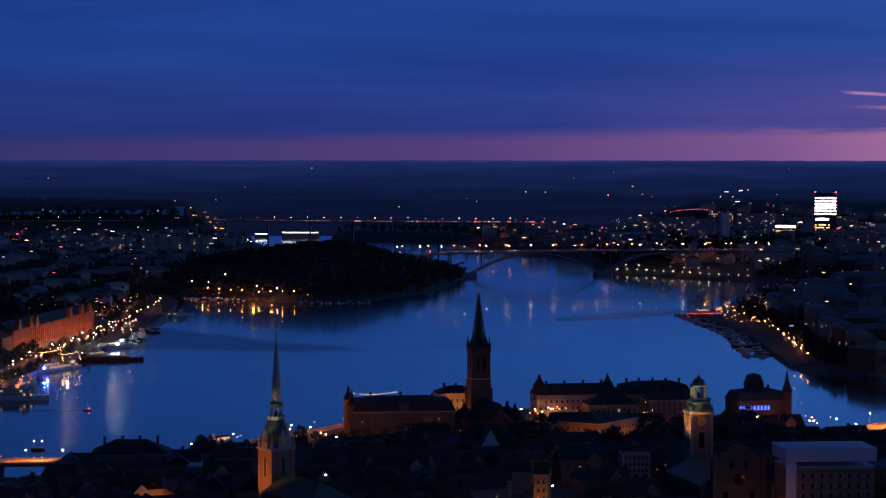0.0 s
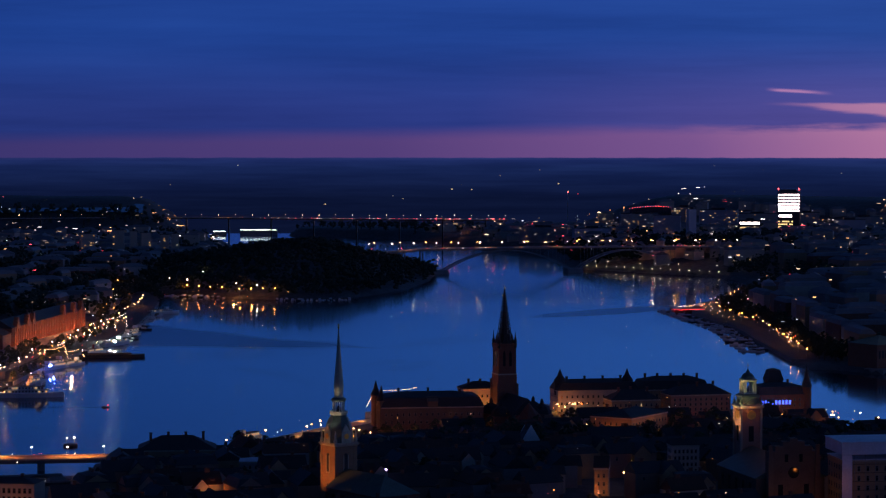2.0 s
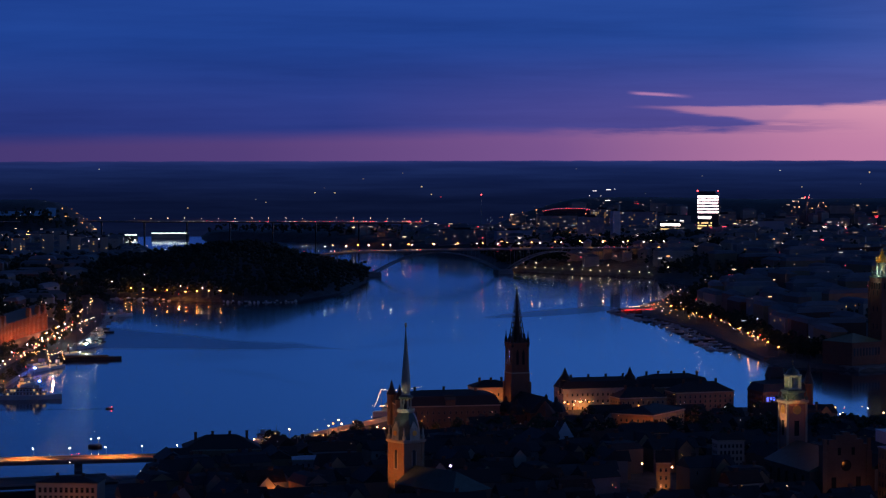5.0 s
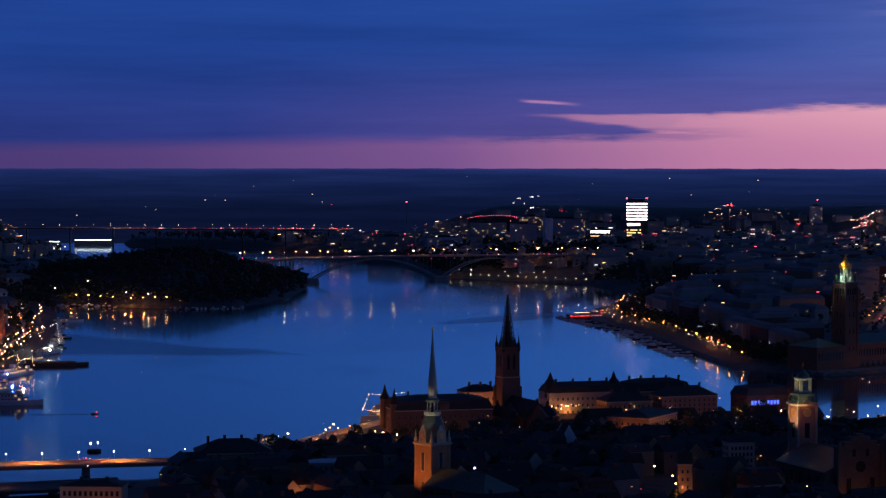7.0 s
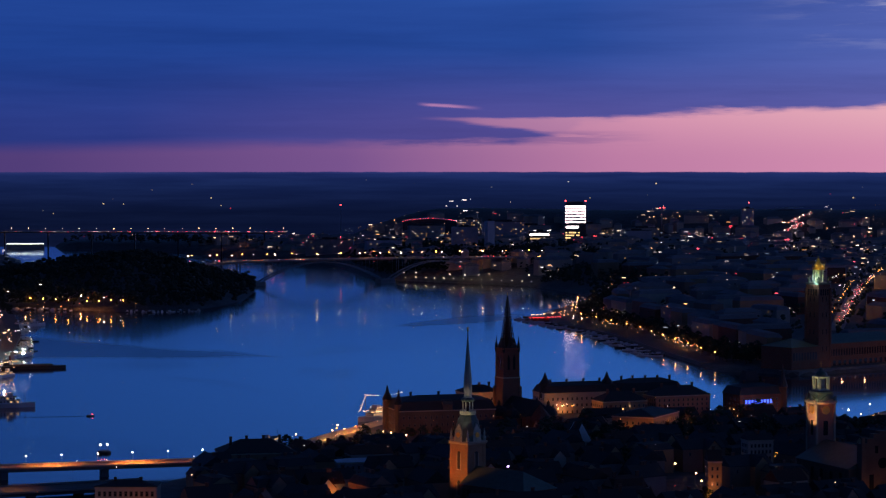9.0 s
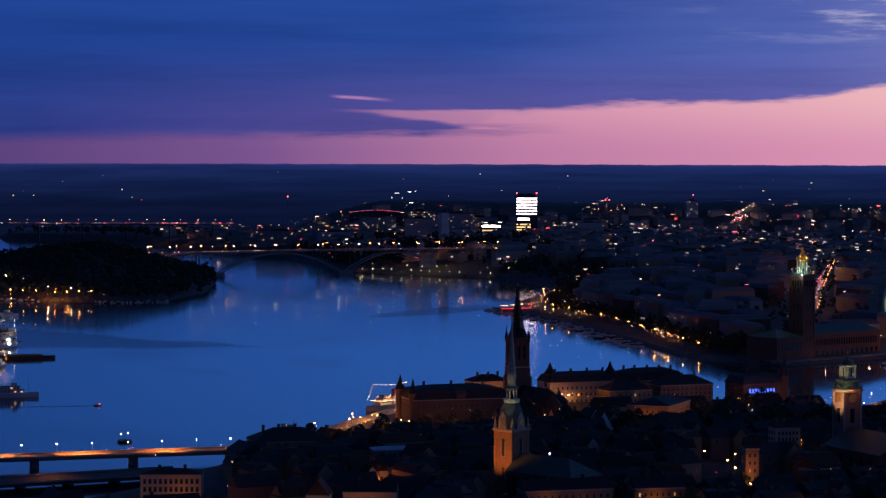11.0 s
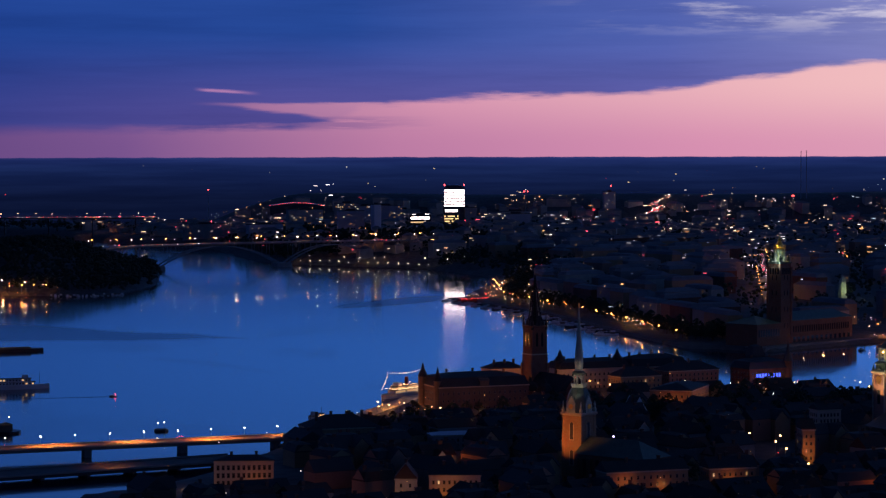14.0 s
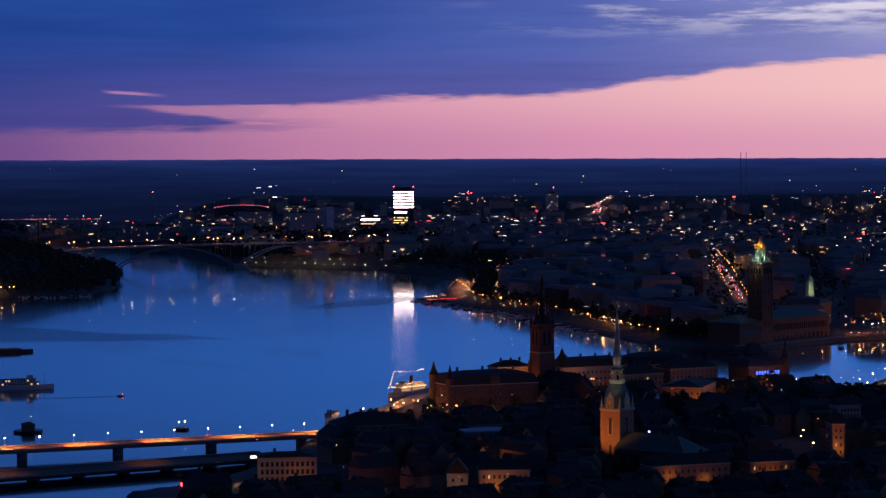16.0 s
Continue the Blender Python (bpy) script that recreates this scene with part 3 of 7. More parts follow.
def height(x, y):
    x, y = np.asarray(x, float), np.asarray(y, float)
    s = shore(x, y)
    land = 2.6 + np.clip(s / 60, 0, 1) * 2
    land = land + np.clip(s / 130, 0, 1) * (bump(x, y, 60, 130, 170, 130, 7) + bump(x, y, -140, 2080, 190, 260, 38) + bump(x, y, 620, 1900, 300, 900, 16)
                                          + bump(x, y, 480, 2750, 420, 420, 24) + bump(x, y, -620, 1500, 190, 900, 26))
    land = land + np.clip((np.hypot(x - HEART[0], y - HEART[1]) - 3900) / 600, 0, 1) * 10
    z = np.where(s > 0, np.minimum(land, 2.6 + s * 0.5), np.maximum(s * 0.5, -4))
    z = np.where((s <= 3) & (s > -3), (s + 3) / 6 * 5.4 - 2.7, z)
    # far woods climb to the skyline
    r = np.hypot(x - HEART[0], y - HEART[1])
    turn = np.degrees(np.arctan2(x - HEART[0], y - HEART[1]))
    k = np.clip((r - RIM0) / (RIM1 - RIM0), 0, 1) * (1 - np.clip((turn + 5.2) / 1.2, 0, 1) * np.clip((6.9 - turn) / 2.3, 0, 1))
    climb = 1 - (1 - k) ** 1.6
    wav = 3.0 * np.sin(np.arctan2(x, y + 1200) * 23) + 2.2 * np.sin(np.arctan2(x, y + 1200) * 61 + 1)
    return z + (RIM_TOP + wav * .5 - z) * climb


SX, SY, SSTEP = -1100.0, -700.0, 8.0
_sx, _sy = np.meshgrid(np.arange(SX, 1100, SSTEP), np.arange(SY, 4200, SSTEP))
SHORE = shore(_sx, _sy)


def inland(x, y):
    """Distance to the shore of one place, from a table."""
    i, j = int((y - SY) / SSTEP), int((x - SX) / SSTEP)
    return float(SHORE[i, j]) if 0 <= i < SHORE.shape[0] and 0 <= j < SHORE.shape[1] else 400.0


GROUND = height(_sx, _sy)


def hz(x, y):
    i, j = (y - SY) / SSTEP, (x - SX) / SSTEP
    a, b = int(i), int(j)
    if not (0 <= a < GROUND.shape[0] - 1 and 0 <= b < GROUND.shape[1] - 1):
        return float(height(np.array([x]), np.array([y]))[0])
    u, v = i - a, j - b
    return float((GROUND[a, b] * (1 - v) + GROUND[a, b + 1] * v) * (1 - u) + (GROUND[a + 1, b] * (1 - v) + GROUND[a + 1, b + 1] * v) * u)


FAMILY = {}


def repeat(ob, m):
    """As copy_thing, with the list of parts kept for the next copy."""
    made = {}
    for o in FAMILY.setdefault(ob.name, [ob, *ob.children_recursive]):
        made[o] = o.copy()
        scene.collection.objects.link(made[o])
        made[o].parent = made.get(o.parent, o.parent)
    made[ob].matrix_basis = m
    return made[ob]


def far(x, y, z):
    """Draws a place that lies past the skyline in, along the line of sight, onto the wooded rise."""
    dx, dy = x - HEART[0], y - HEART[1]
    d = math.hypot(dx, dy)
    if d <= RIM0:
        return x, y, z
    r = RIM0 + (RIM1 - RIM0) * min(1, (1 - RIM0 / d) * 1.9)
    return HEART[0] + dx * r / d, HEART[1] + dy * r / d, EYE_Z + (z - EYE_Z) * r / d

# ---------------------------------------------------------------- ground and water


def axis(pieces):
    out = []
    for a, b, s in pieces:
        n = max(1, round((b - a) / s))
        out += [a + (b - a) * k / n for k in range(n)]
    return np.array(out + [pieces[-1][1]])


gx = axis([(-5200, -1400, 190), (-1400, -480, 46), (-480, 640, 7), (640, 1900, 42), (1900, 5200, 165)])
gy = axis([(-6400, -500, 295), (-500, -60, 40), (-60, 2480, 9), (2480, 4000, 26), (4000, 5200, 100)])
GX, GY = np.meshgrid(gx, gy)
GZ = height(GX.ravel(), GY.ravel()).reshape(GX.shape)
nx, ny = len(gx), len(gy)
gi = np.arange(nx * ny).reshape(ny, nx)
quads = np.stack([gi[:-1, :-1], gi[:-1, 1:], gi[1:, 1:], gi[1:, :-1]], -1).reshape(-1, 4)
gm = bpy.data.meshes.new("ground")
gm.from_pydata(np.stack([GX.ravel(), GY.ravel(), GZ.ravel()], -1).tolist(), [], quads.tolist())
gm.materials.append(M["ground"])
gm.polygons.foreach_set("use_smooth", np.ones(len(gm.polygons), bool))
tagged(new("ground", gm), "dark evening ground of streets, parks and wooded hills to the skyline", "ground", kind="structure")

wm = Mesh()
wm.add([(-900, -700, 0), (760, -700, 0), (760, 4150, 0), (-900, 4150, 0)], [(0, 1, 2, 3)])
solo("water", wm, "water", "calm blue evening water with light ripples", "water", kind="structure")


lake = Mesh()
rows = []
for k in range(17):
    u = k / 16
    a = radians(-15 + 10.1 * u)
    r0, r1 = 4736 + 12 * math.sin(u * 17) + 7 * math.sin(u * 41), 4893 - 5 * math.sin(u * 13) - 70 * u ** 5
    rows.append([(HEART[0] + q * math.sin(a), HEART[1] + q * math.cos(a), 50.6 + (q - 4735) * .134) for q in (r0, (r0 + r1) / 2, r1)])
lake.sweep(rows, False)
solo("far_lake_water", lake, "water", "pale far lake between dark woods", "water", kind="structure")


def quay(name, pts, w, z, label, paving="asphalt"):
    """A stone quay: a granite wall with a paved top that follows the shore."""
    top, wall = Mesh(), Mesh()
    left, right = [], []
    for k, (x, y) in enumerate(pts):
        ax, ay = pts[max(k - 1, 0)]
        bx, by = pts[min(k + 1, len(pts) - 1)]
        d = math.hypot(bx - ax, by - ay)
        n = ((by - ay) / d, -(bx - ax) / d)
        left.append((x, y))
        right.append((x + n[0] * w, y + n[1] * w))
    wall.sweep([[(*a, -2), (*b, -2), (*b, z), (*a, z)] for a, b in zip(left, right)])
    top.sweep([[(*a, z + .15), (*b, z + .15)] for a, b in zip(left, right)], False)
    t = thing(name, label, "quay", kind="structure")
    part("quay_wall", wall, "stone", t)
    part("paving", top, paving, t)


quay("quay", [(-276, 700), (-272, 890), (-262, 1060), (-262, 1300), (-272, 1490), (-284, 1640)], -16, 3.2, "granite quay with a paved roadway beside the water")
quay("quay", [(-120, 215), (-84, 292), (-34, 396), (-18, 425), (4, 470), (52, 515), (110, 548)], 13, 3.0, "granite quay of the palace island, lamp-lit", "stone_pale")
quay("quay", [(321, 906), (318, 1000), (316, 1090), (313, 1246), (301, 1340), (286, 1440), (300, 1590), (358, 1748)], 14, 3.2, "granite quay with a shore road under trees")


def road(name, pts, w, mtl, label, lift=0.5):
    m = Mesh()
    row = []
    for k, (x, y) in enumerate(pts):
        ax, ay = pts[max(k - 1, 0)]
        bx, by = pts[min(k + 1, len(pts) - 1)]
        d = math.hypot(bx - ax, by - ay)
        n = ((by - ay) / d * w / 2, -(bx - ax) / d * w / 2)
        z = hz(x, y) + lift
        row.append([(x - n[0], y - n[1], z), (x + n[0], y + n[1], z)])
    m.sweep(row, False)
    solo(name, m, mtl, label, "road", kind="structure")


def steps(a, b, n):
    return [(a[0] + (b[0] - a[0]) * k / n, a[1] + (b[1] - a[1]) * k / n) for k in range(n + 1)]


road("road", steps((-300, 720), (-285, 1300), 20) + steps((-292, 1330), (-322, 1583), 8) + steps((-330, 1620), (-366, 1965), 10), 9, "road", "shore road along the brewery quay under street lamps")
road("road", steps((334, 900), (330, 1240), 14) + steps((322, 1330), (305, 1445), 5) + steps((316, 1590), (372, 1745), 6), 8, "asphalt", "shore road with sodium street lamps")
road("road", steps((505, 1140), (530, 1215), 3) + steps((535, 1230), (722, 1800), 24), 14, "road", "straight city street full of car lights", 1.2)
road("road", steps((1085, 3560), (1140, 3664), 4) + steps((1150, 3680), (1330, 3800), 6), 34, "road", "motorway bend glowing with traffic", 4)

# ---------------------------------------------------------------- churches and the city hall
rng = random.Random(11)


def german_church():
    x, y, rz, g = 0.1, 0.0, 36.8, 10.0
    t = thing("german_church", "brick church with a tall floodlit copper spire and green nave roof", "church", x, y, g, rz)
    m = Mesh()
    m.square([(5.9, 0), (5.9, 30.4)])
    for sx in (-1, 1):
        for sy in (-1, 1):
            m.box(sx * 5.2 - .9, sx * 5.2 + .9, sy * 5.2 - .9, sy * 5.2 + .9, -6, 30.2)
    tower = part("tower", m, "brick_light", t, "floodlit brick tower")
    part("cornice", Mesh().square([(6.1, 30.2), (6.7, 30.9), (6.7, 31.5), (6.2, 31.8)]), "stone_pale", tower)
    for face in (0, 90, 180, 270):
        turn = pose(0, 0, 0, 0, 0, face)
        for z, h in ((18.5, 7.5), (6, 6)):
            o = Mesh()
            o.box(-1.0, 1.0, -6.02, -5.7, z, z + h)
            o.rings(10, [(1.0, -6.02), (1.0, -5.7)])
            o.v[8:] = [(a, c, z + h + b) for a, b, c in o.v[8:]]
            part("louvre_window", o, "slate", tower, at=turn)
            s = Mesh().box(-1.35, -1.02, -6.12, -5.7, z - .3, z + h).box(1.02, 1.35, -6.12, -5.7, z - .3, z + h).box(-1.5, 1.5, -6.15, -5.7, z - .6, z - .3)
            part("window_frame", s, "stone_pale", tower, at=turn)
        gbl = Mesh()
        gbl.add([(-2.6, -6.5, 31.6), (2.6, -6.5, 31.6), (2.4, -6.3, 36.5), (0, -6.1, 40.2), (-2.4, -6.3, 36.5),
                 (-2.6, -3.6, 31.6), (2.6, -3.6, 31.6), (2.4, -3.6, 36.5), (0, -3.4, 40.2), (-2.4, -3.6, 36.5)],
                [(0, 1, 2, 3, 4), (1, 6, 7, 2), (2, 7, 8, 3), (3, 8, 9, 4), (4, 9, 5, 0)])
        part("gable", gbl, "copper_pale", t, "pale carved gable over the clock", at=turn)
        c = Mesh().rings(14, [(1.25, -6.62), (1.25, -6.3)])
        c.v = [(a, k, 34.8 + b) for a, b, k in c.v]
        part("clock_face", c, "gold", t, "round gilded clock face", at=turn)
        part("corner_urn", Mesh().rings(8, [(.7, 31.6), (.9, 33), (.35, 34.4), (.5, 35), (.1, 37.5)], 5.6, -5.6), "copper_pale", t, at=turn)
    part("helm", Mesh().rings(8, [(6.9, 31.6), (6.6, 34), (6.2, 38), (5.4, 41), (4.2, 43.2), (3.4, 44.2)], turn=math.pi / 8), "copper", t, "curved copper helm")
    part("gallery", Mesh().rings(8, [(3.5, 44), (4.2, 44.5), (4.2, 45.9), (4.0, 45.9), (4.0, 44.8)], turn=math.pi / 8), "copper_pale", t)
    part("lantern_floor", Mesh().rings(8, [(3.2, 44), (3.2, 45)], turn=math.pi / 8), "copper", t)
    for k in range(8):
        a = math.pi / 8 + k * math.pi / 4
        part("lantern_column", Mesh().rings(6, [(.32, 45), (.28, 50.4)], 2.5 * math.cos(a), 2.5 * math.sin(a)), "copper_pale", t)
    part("bell", Mesh().rings(10, [(1.3, 45.6), (1.0, 46.6), (.8, 47.8), (.2, 48.4)]), "iron", t)
    part("crown_cornice", Mesh().rings(8, [(3.0, 50.3), (3.5, 50.8), (3.5, 51.4), (2.4, 52.2)], turn=math.pi / 8), "copper", t)
    part("spire", Mesh().rings(8, [(2.3, 52), (1.95, 53.2), (2.25, 56), (2.1, 60), (1.55, 66), (.95, 73), (.5, 79.5), (.14, 84)], turn=math.pi / 8), "copper_pale", t, "slender pale copper spire")
    part("weathercock", Mesh().rings(8, [(.05, 83.5), (.5, 84.1), (.5, 84.5), (.05, 85.1)]).box(-.5, .5, -.04, .04, 85, 85.8).tube((0, 0, 84), (0, 0, 86), .08), "gold", t)
    nave = Mesh().box(-11, 11, -48, -5.9, -6, 12.5)
    part("nave", nave, "brick", t, "brick nave")
    r = Mesh()
    r.add([(-11.6, -48.6, 12.3), (11.6, -48.6, 12.3), (11.6, -5.9, 12.3), (-11.6, -5.9, 12.3), (0, -37, 20), (0, -6, 20)],
          [(3, 2, 1, 0), (0, 1, 4), (1, 2, 5, 4), (2, 3, 5), (3, 0, 4, 5)])
    part("nave_roof", r, "copper", t, "green copper nave roof")
    for sx in (-1, 1):
        for k in range(5):
            part("nave_window", Mesh().box(-1, 1, -.1, .1, 2, 10), "glass", t, at=pose(sx * 11.05, -12 - k * 8, 0, 0, 0, 90))
            part("buttress", Mesh().box(-.5, .5, -.9, .9, -6, 10.5), "brick", t, at=pose(sx * 11.7, -8.2 - k * 8, 0, 0, 0, 90))


def island_church():
    x, y, rz, g = 81.3, 411, 18.0, 4.0
    t = thing("island_church", "dark brick church with a tall openwork iron spire", "church", x, y, g, rz)
    m = Mesh().square([(6.2, 0), (6.2, 24), (6.0, 31.5)])
    for sx in (-1, 1):
        for sy in (-1, 1):
            m.box(sx * 5.9 - 1, sx * 5.9 + 1, sy * 5.9 - 1, sy * 5.9 + 1, 0, 26)
    part("lower_tower", m, "brick", t, "brick lower tower, paler than the top")
    part("string_course", Mesh().square([(6.3, 31.4), (6.3, 32.2)]), "stone_pale", t)
    up = part("upper_tower", Mesh().square([(5.8, 32.2), (5.7, 49.5)]), "brick_dark", t)
    part("tower_cornice", Mesh().square([(5.8, 49.3), (6.2, 50.0), (6.2, 50.8)]), "brick_dark", t)
    for face in (0, 90, 180, 270):
        turn = pose(0, 0, 0, 0, 0, face)
        for dx in (-2, 2):
            part("belfry_opening", Mesh().box(dx - .8, dx + .8, -5.86, -5.6, 37, 45).box(dx - .4, dx + .4, -5.86, -5.6, 45, 46.2), "glass", up, at=turn)
        part("corner_pinnacle", Mesh().rings(8, [(1.0, 48), (1.0, 52), (1.2, 52.2), (.5, 54.2), (.06, 58.6)], 5.3, -5.3), "iron", t, at=turn)
        part("gable_pinnacle", Mesh().rings(6, [(.6, 50.6), (.6, 52.4), (.05, 56)], 0, -5.4), "iron", t, at=turn)
        part("spire_gable", Mesh().add([(-3.4, -5.5, 50.8), (3.4, -5.5, 50.8), (0, -4.6, 57.5), (-3.4, -5.1, 50.8), (3.4, -5.1, 50.8), (0, -4.2, 57.5)],
                                       [(0, 1, 2), (4, 3, 5), (1, 4, 5, 2), (3, 0, 2, 5)]), "iron", t, at=turn)
    core = part("spire_core", Mesh().rings(8, [(3.4, 50.8), (2.2, 60), (1.0, 72), (.15, 84)], turn=math.pi / 8), "iron", t, "dark iron spire")
    H = 86.3 - 50.8
    for k in range(8):
        a = math.pi / 8 + k * math.pi / 4
        part("spire_rib", Mesh().tube((5.0 * math.cos(a), 5.0 * math.sin(a), 50.8), (0.12 * math.cos(a), .12 * math.sin(a), 84.5), .34, 5, .1), "iron", core)
    for k in range(9):
        u = (k + .6) / 10.5
        r = 5.0 * (1 - u) + .1
        part("spire_ring", Mesh().rings(8, [(r + .1, 50.8 + H * u), (r + .15, 51.5 + H * u), (r - .4, 51.5 + H * u), (r - .4, 50.8 + H * u)], turn=math.pi / 8, cap=False), "iron", core)
    part("finial", Mesh().rings(8, [(.1, 84), (.45, 84.6), (.1, 85.2), (.05, 86.4)]), "gold", t)
    part("nave", Mesh().box(-10, 10, -46, -6.2, -3, 11), "brick_dark", t)
    part("nave_roof", Mesh().add([(-10.6, -46, 10.8), (10.6, -46, 10.8), (10.6, -6.2, 10.8), (-10.6, -6.2, 10.8), (0, -44, 20.5), (0, -6.2, 20.5)],
                                 [(3, 2, 1, 0), (0, 1, 4), (1, 2, 5, 4), (2, 3, 5), (3, 0, 4, 5)]), "tin", t, "black tin nave roof")
    part("choir", Mesh().rings(8, [(8, -3), (8, 9), (8.3, 9), (.2, 18)], 0, -46, math.pi / 8), "brick_dark", t)
    for k, (dx, dy) in enumerate(((14, -14), (14, -30), (-14, -16), (-14, -34))):
        part("chapel", Mesh().square([(5.5, -3), (5.5, 9.5)], dx, dy), "plaster_pink" if k < 2 else "brick_dark", t, "grave chapel")
        part("chapel_dome", Mesh().rings(8, [(6, 9.5), (5.6, 11.5), (4, 14), (1.2, 15.6), (1.0, 17.5), (.1, 19)], dx, dy, math.pi / 8), "tin", t)
    for sx in (-1, 1):
        for k in range(4):
            part("nave_window", Mesh().box(-1, 1, -.1, .1, 2, 9), "glass", t, at=pose(sx * 10.05, -12 - k * 9, 0, 0, 0, 90))


def great_church():
    x, y, rz, g = 196.3, 82.4, 14.0, 11.0
    t = thing("great_church", "salmon plastered church tower with a green lantern, one side floodlit", "church", x, y, g, rz)
    w = 5.1
    body = part("tower", Mesh().square([(w, -2), (w, 38.2)]), "plaster_pink", t, "salmon plastered tower")
    for sx in (-1, 1):
        for sy in (-1, 1):
            part("corner_pilaster", Mesh().box(sx * w - .5, sx * w + .5, sy * w - .5, sy * w + .5, -2, 38), "stone_pale", body)
    part("tower_cornice", Mesh().square([(w + .3, 38), (w + 1.1, 38.8), (w + 1.1, 39.5), (w - .2, 40.4)]), "stone_pale", t)
    for face in (0, 90, 180, 270):
        turn = pose(0, 0, 0, 0, 0, face)
        c = Mesh().rings(18, [(2.3, -w - .35), (2.3, -w)])
        c.v = [(a, k, 35 + b) for a, b, k in c.v]
        part("clock_face", c, "gold", t, "large gilded clock dial", at=turn)
        part("clock_gable", Mesh().add([(-3, -w - .4, 38.4), (3, -w - .4, 38.4), (2.2, -w - .4, 41), (0, -w - .4, 42.4), (-2.2, -w - .4, 41), (-3, -w + .8, 38.4), (3, -w + .8, 38.4), (2.2, -w + .8, 41), (0, -w + .8, 42.4), (-2.2, -w + .8, 41)],
                                       [(0, 1, 2, 3, 4), (1, 6, 7, 2), (2, 7, 8, 3), (3, 8, 9, 4), (4, 9, 5, 0)]), "copper", t, at=turn)
        part("belfry_window", Mesh().box(-1.3, 1.3, -w - .12, -w + .2, 22, 29.5), "glass", body, at=turn)
        part("corner_vase", Mesh().rings(8, [(.7, 39.5), (.9, 40.8), (.3, 42), (.1, 43.6)], w, -w), "copper", t, at=turn)
    part("lower_stage", Mesh().square([(4.4, 39.8), (4.2, 43.2), (4.7, 43.6), (4.5, 44.4), (3.4, 45)]), "copper", t)
    lan = part("lantern", Mesh().square([(3.3, 44.6), (3.2, 45.6)]), "copper_pale", t, "open arched lantern")
    for sx in (-1, 1):
        for sy in (-1, 1):
            part("lantern_pier", Mesh().box(sx * 2.5 - .75, sx * 2.5 + .75, sy * 2.5 - .75, sy * 2.5 + .75, 45.5, 51.2), "copper_pale", lan)
    part("lantern_head", Mesh().square([(3.1, 51), (3.3, 51.6), (3.6, 52), (3.2, 52.4)]), "copper_pale", t)
    part("cupola", Mesh().rings(12, [(3.4, 52.3), (3.2, 53.4), (2.4, 54.6), (1.1, 55.4), (.7, 56.2), (.15, 57)]), "copper", t, "green copper cupola")
    part("cross", Mesh().box(-.08, .08, -.08, .08, 56.8, 60).box(-.7, .7, -.08, .08, 58.6, 58.8), "gold", t)
    part("nave", Mesh().box(-17, 17, -58, -w, -3, 11), "plaster_brown", t)
    front = part("east_front", Mesh().box(-12.5, 12.5, -62, -58, -4, 24).box(-9, 9, -62, -58, 24, 26.4).box(-5.5, 5.5, -62, -58, 26.4, 28.6).box(-2, 2, -62, -58, 28.6, 30), "plaster_brown", t, "tall stepped brown east front")
    for sx in (-1, 1):
        part("front_buttress", Mesh().box(sx * 11.6 - 1.2, sx * 11.6 + 1.2, -63.4, -62, -4, 21).box(sx * 11.6 - .9, sx * 11.6 + .9, -63, -62, 21, 27), "plaster_brown", front)
        part("front_window", Mesh().box(sx * 6.4 - 1.2, sx * 6.4 + 1.2, -62.2, -61.9, 1, 8.5), "glass", front)
        part("front_niche", Mesh().box(sx * 3.6 - .8, sx * 3.6 + .8, -62.2, -61.9, 19, 22.6), "glass", front)
    rose = Mesh().rings(16, [(2.7, -62.25), (2.7, -61.9)], 0, 0)
    rose.v = [(a, k, 14 + b) for a, b, k in rose.v]
    part("rose_window", rose, "glass", front, "round dark rose window")
    part("front_door", Mesh().box(-1.6, 1.6, -62.2, -61.9, -3, 5), "wood", front)
    part("nave_roof", Mesh().gable(-58, -w, -17.4, 17.4, 11, 20), "copper", t, "green copper nave roof", at=pose(0, 0, 0, 0, 0, 0) @ Matrix(((0, -1, 0, 0), (1, 0, 0, 0), (0, 0, 1, 0), (0, 0, 0, 1))))
    for k in range(5):
        for sx in (-1, 1):
            part("nave_window", Mesh().box(-1.2, 1.2, -.1, .1, 2, 8.5), "glass", t, at=pose(sx * 17.06, -12 - k * 9.5, 0, 0, 0, 90))


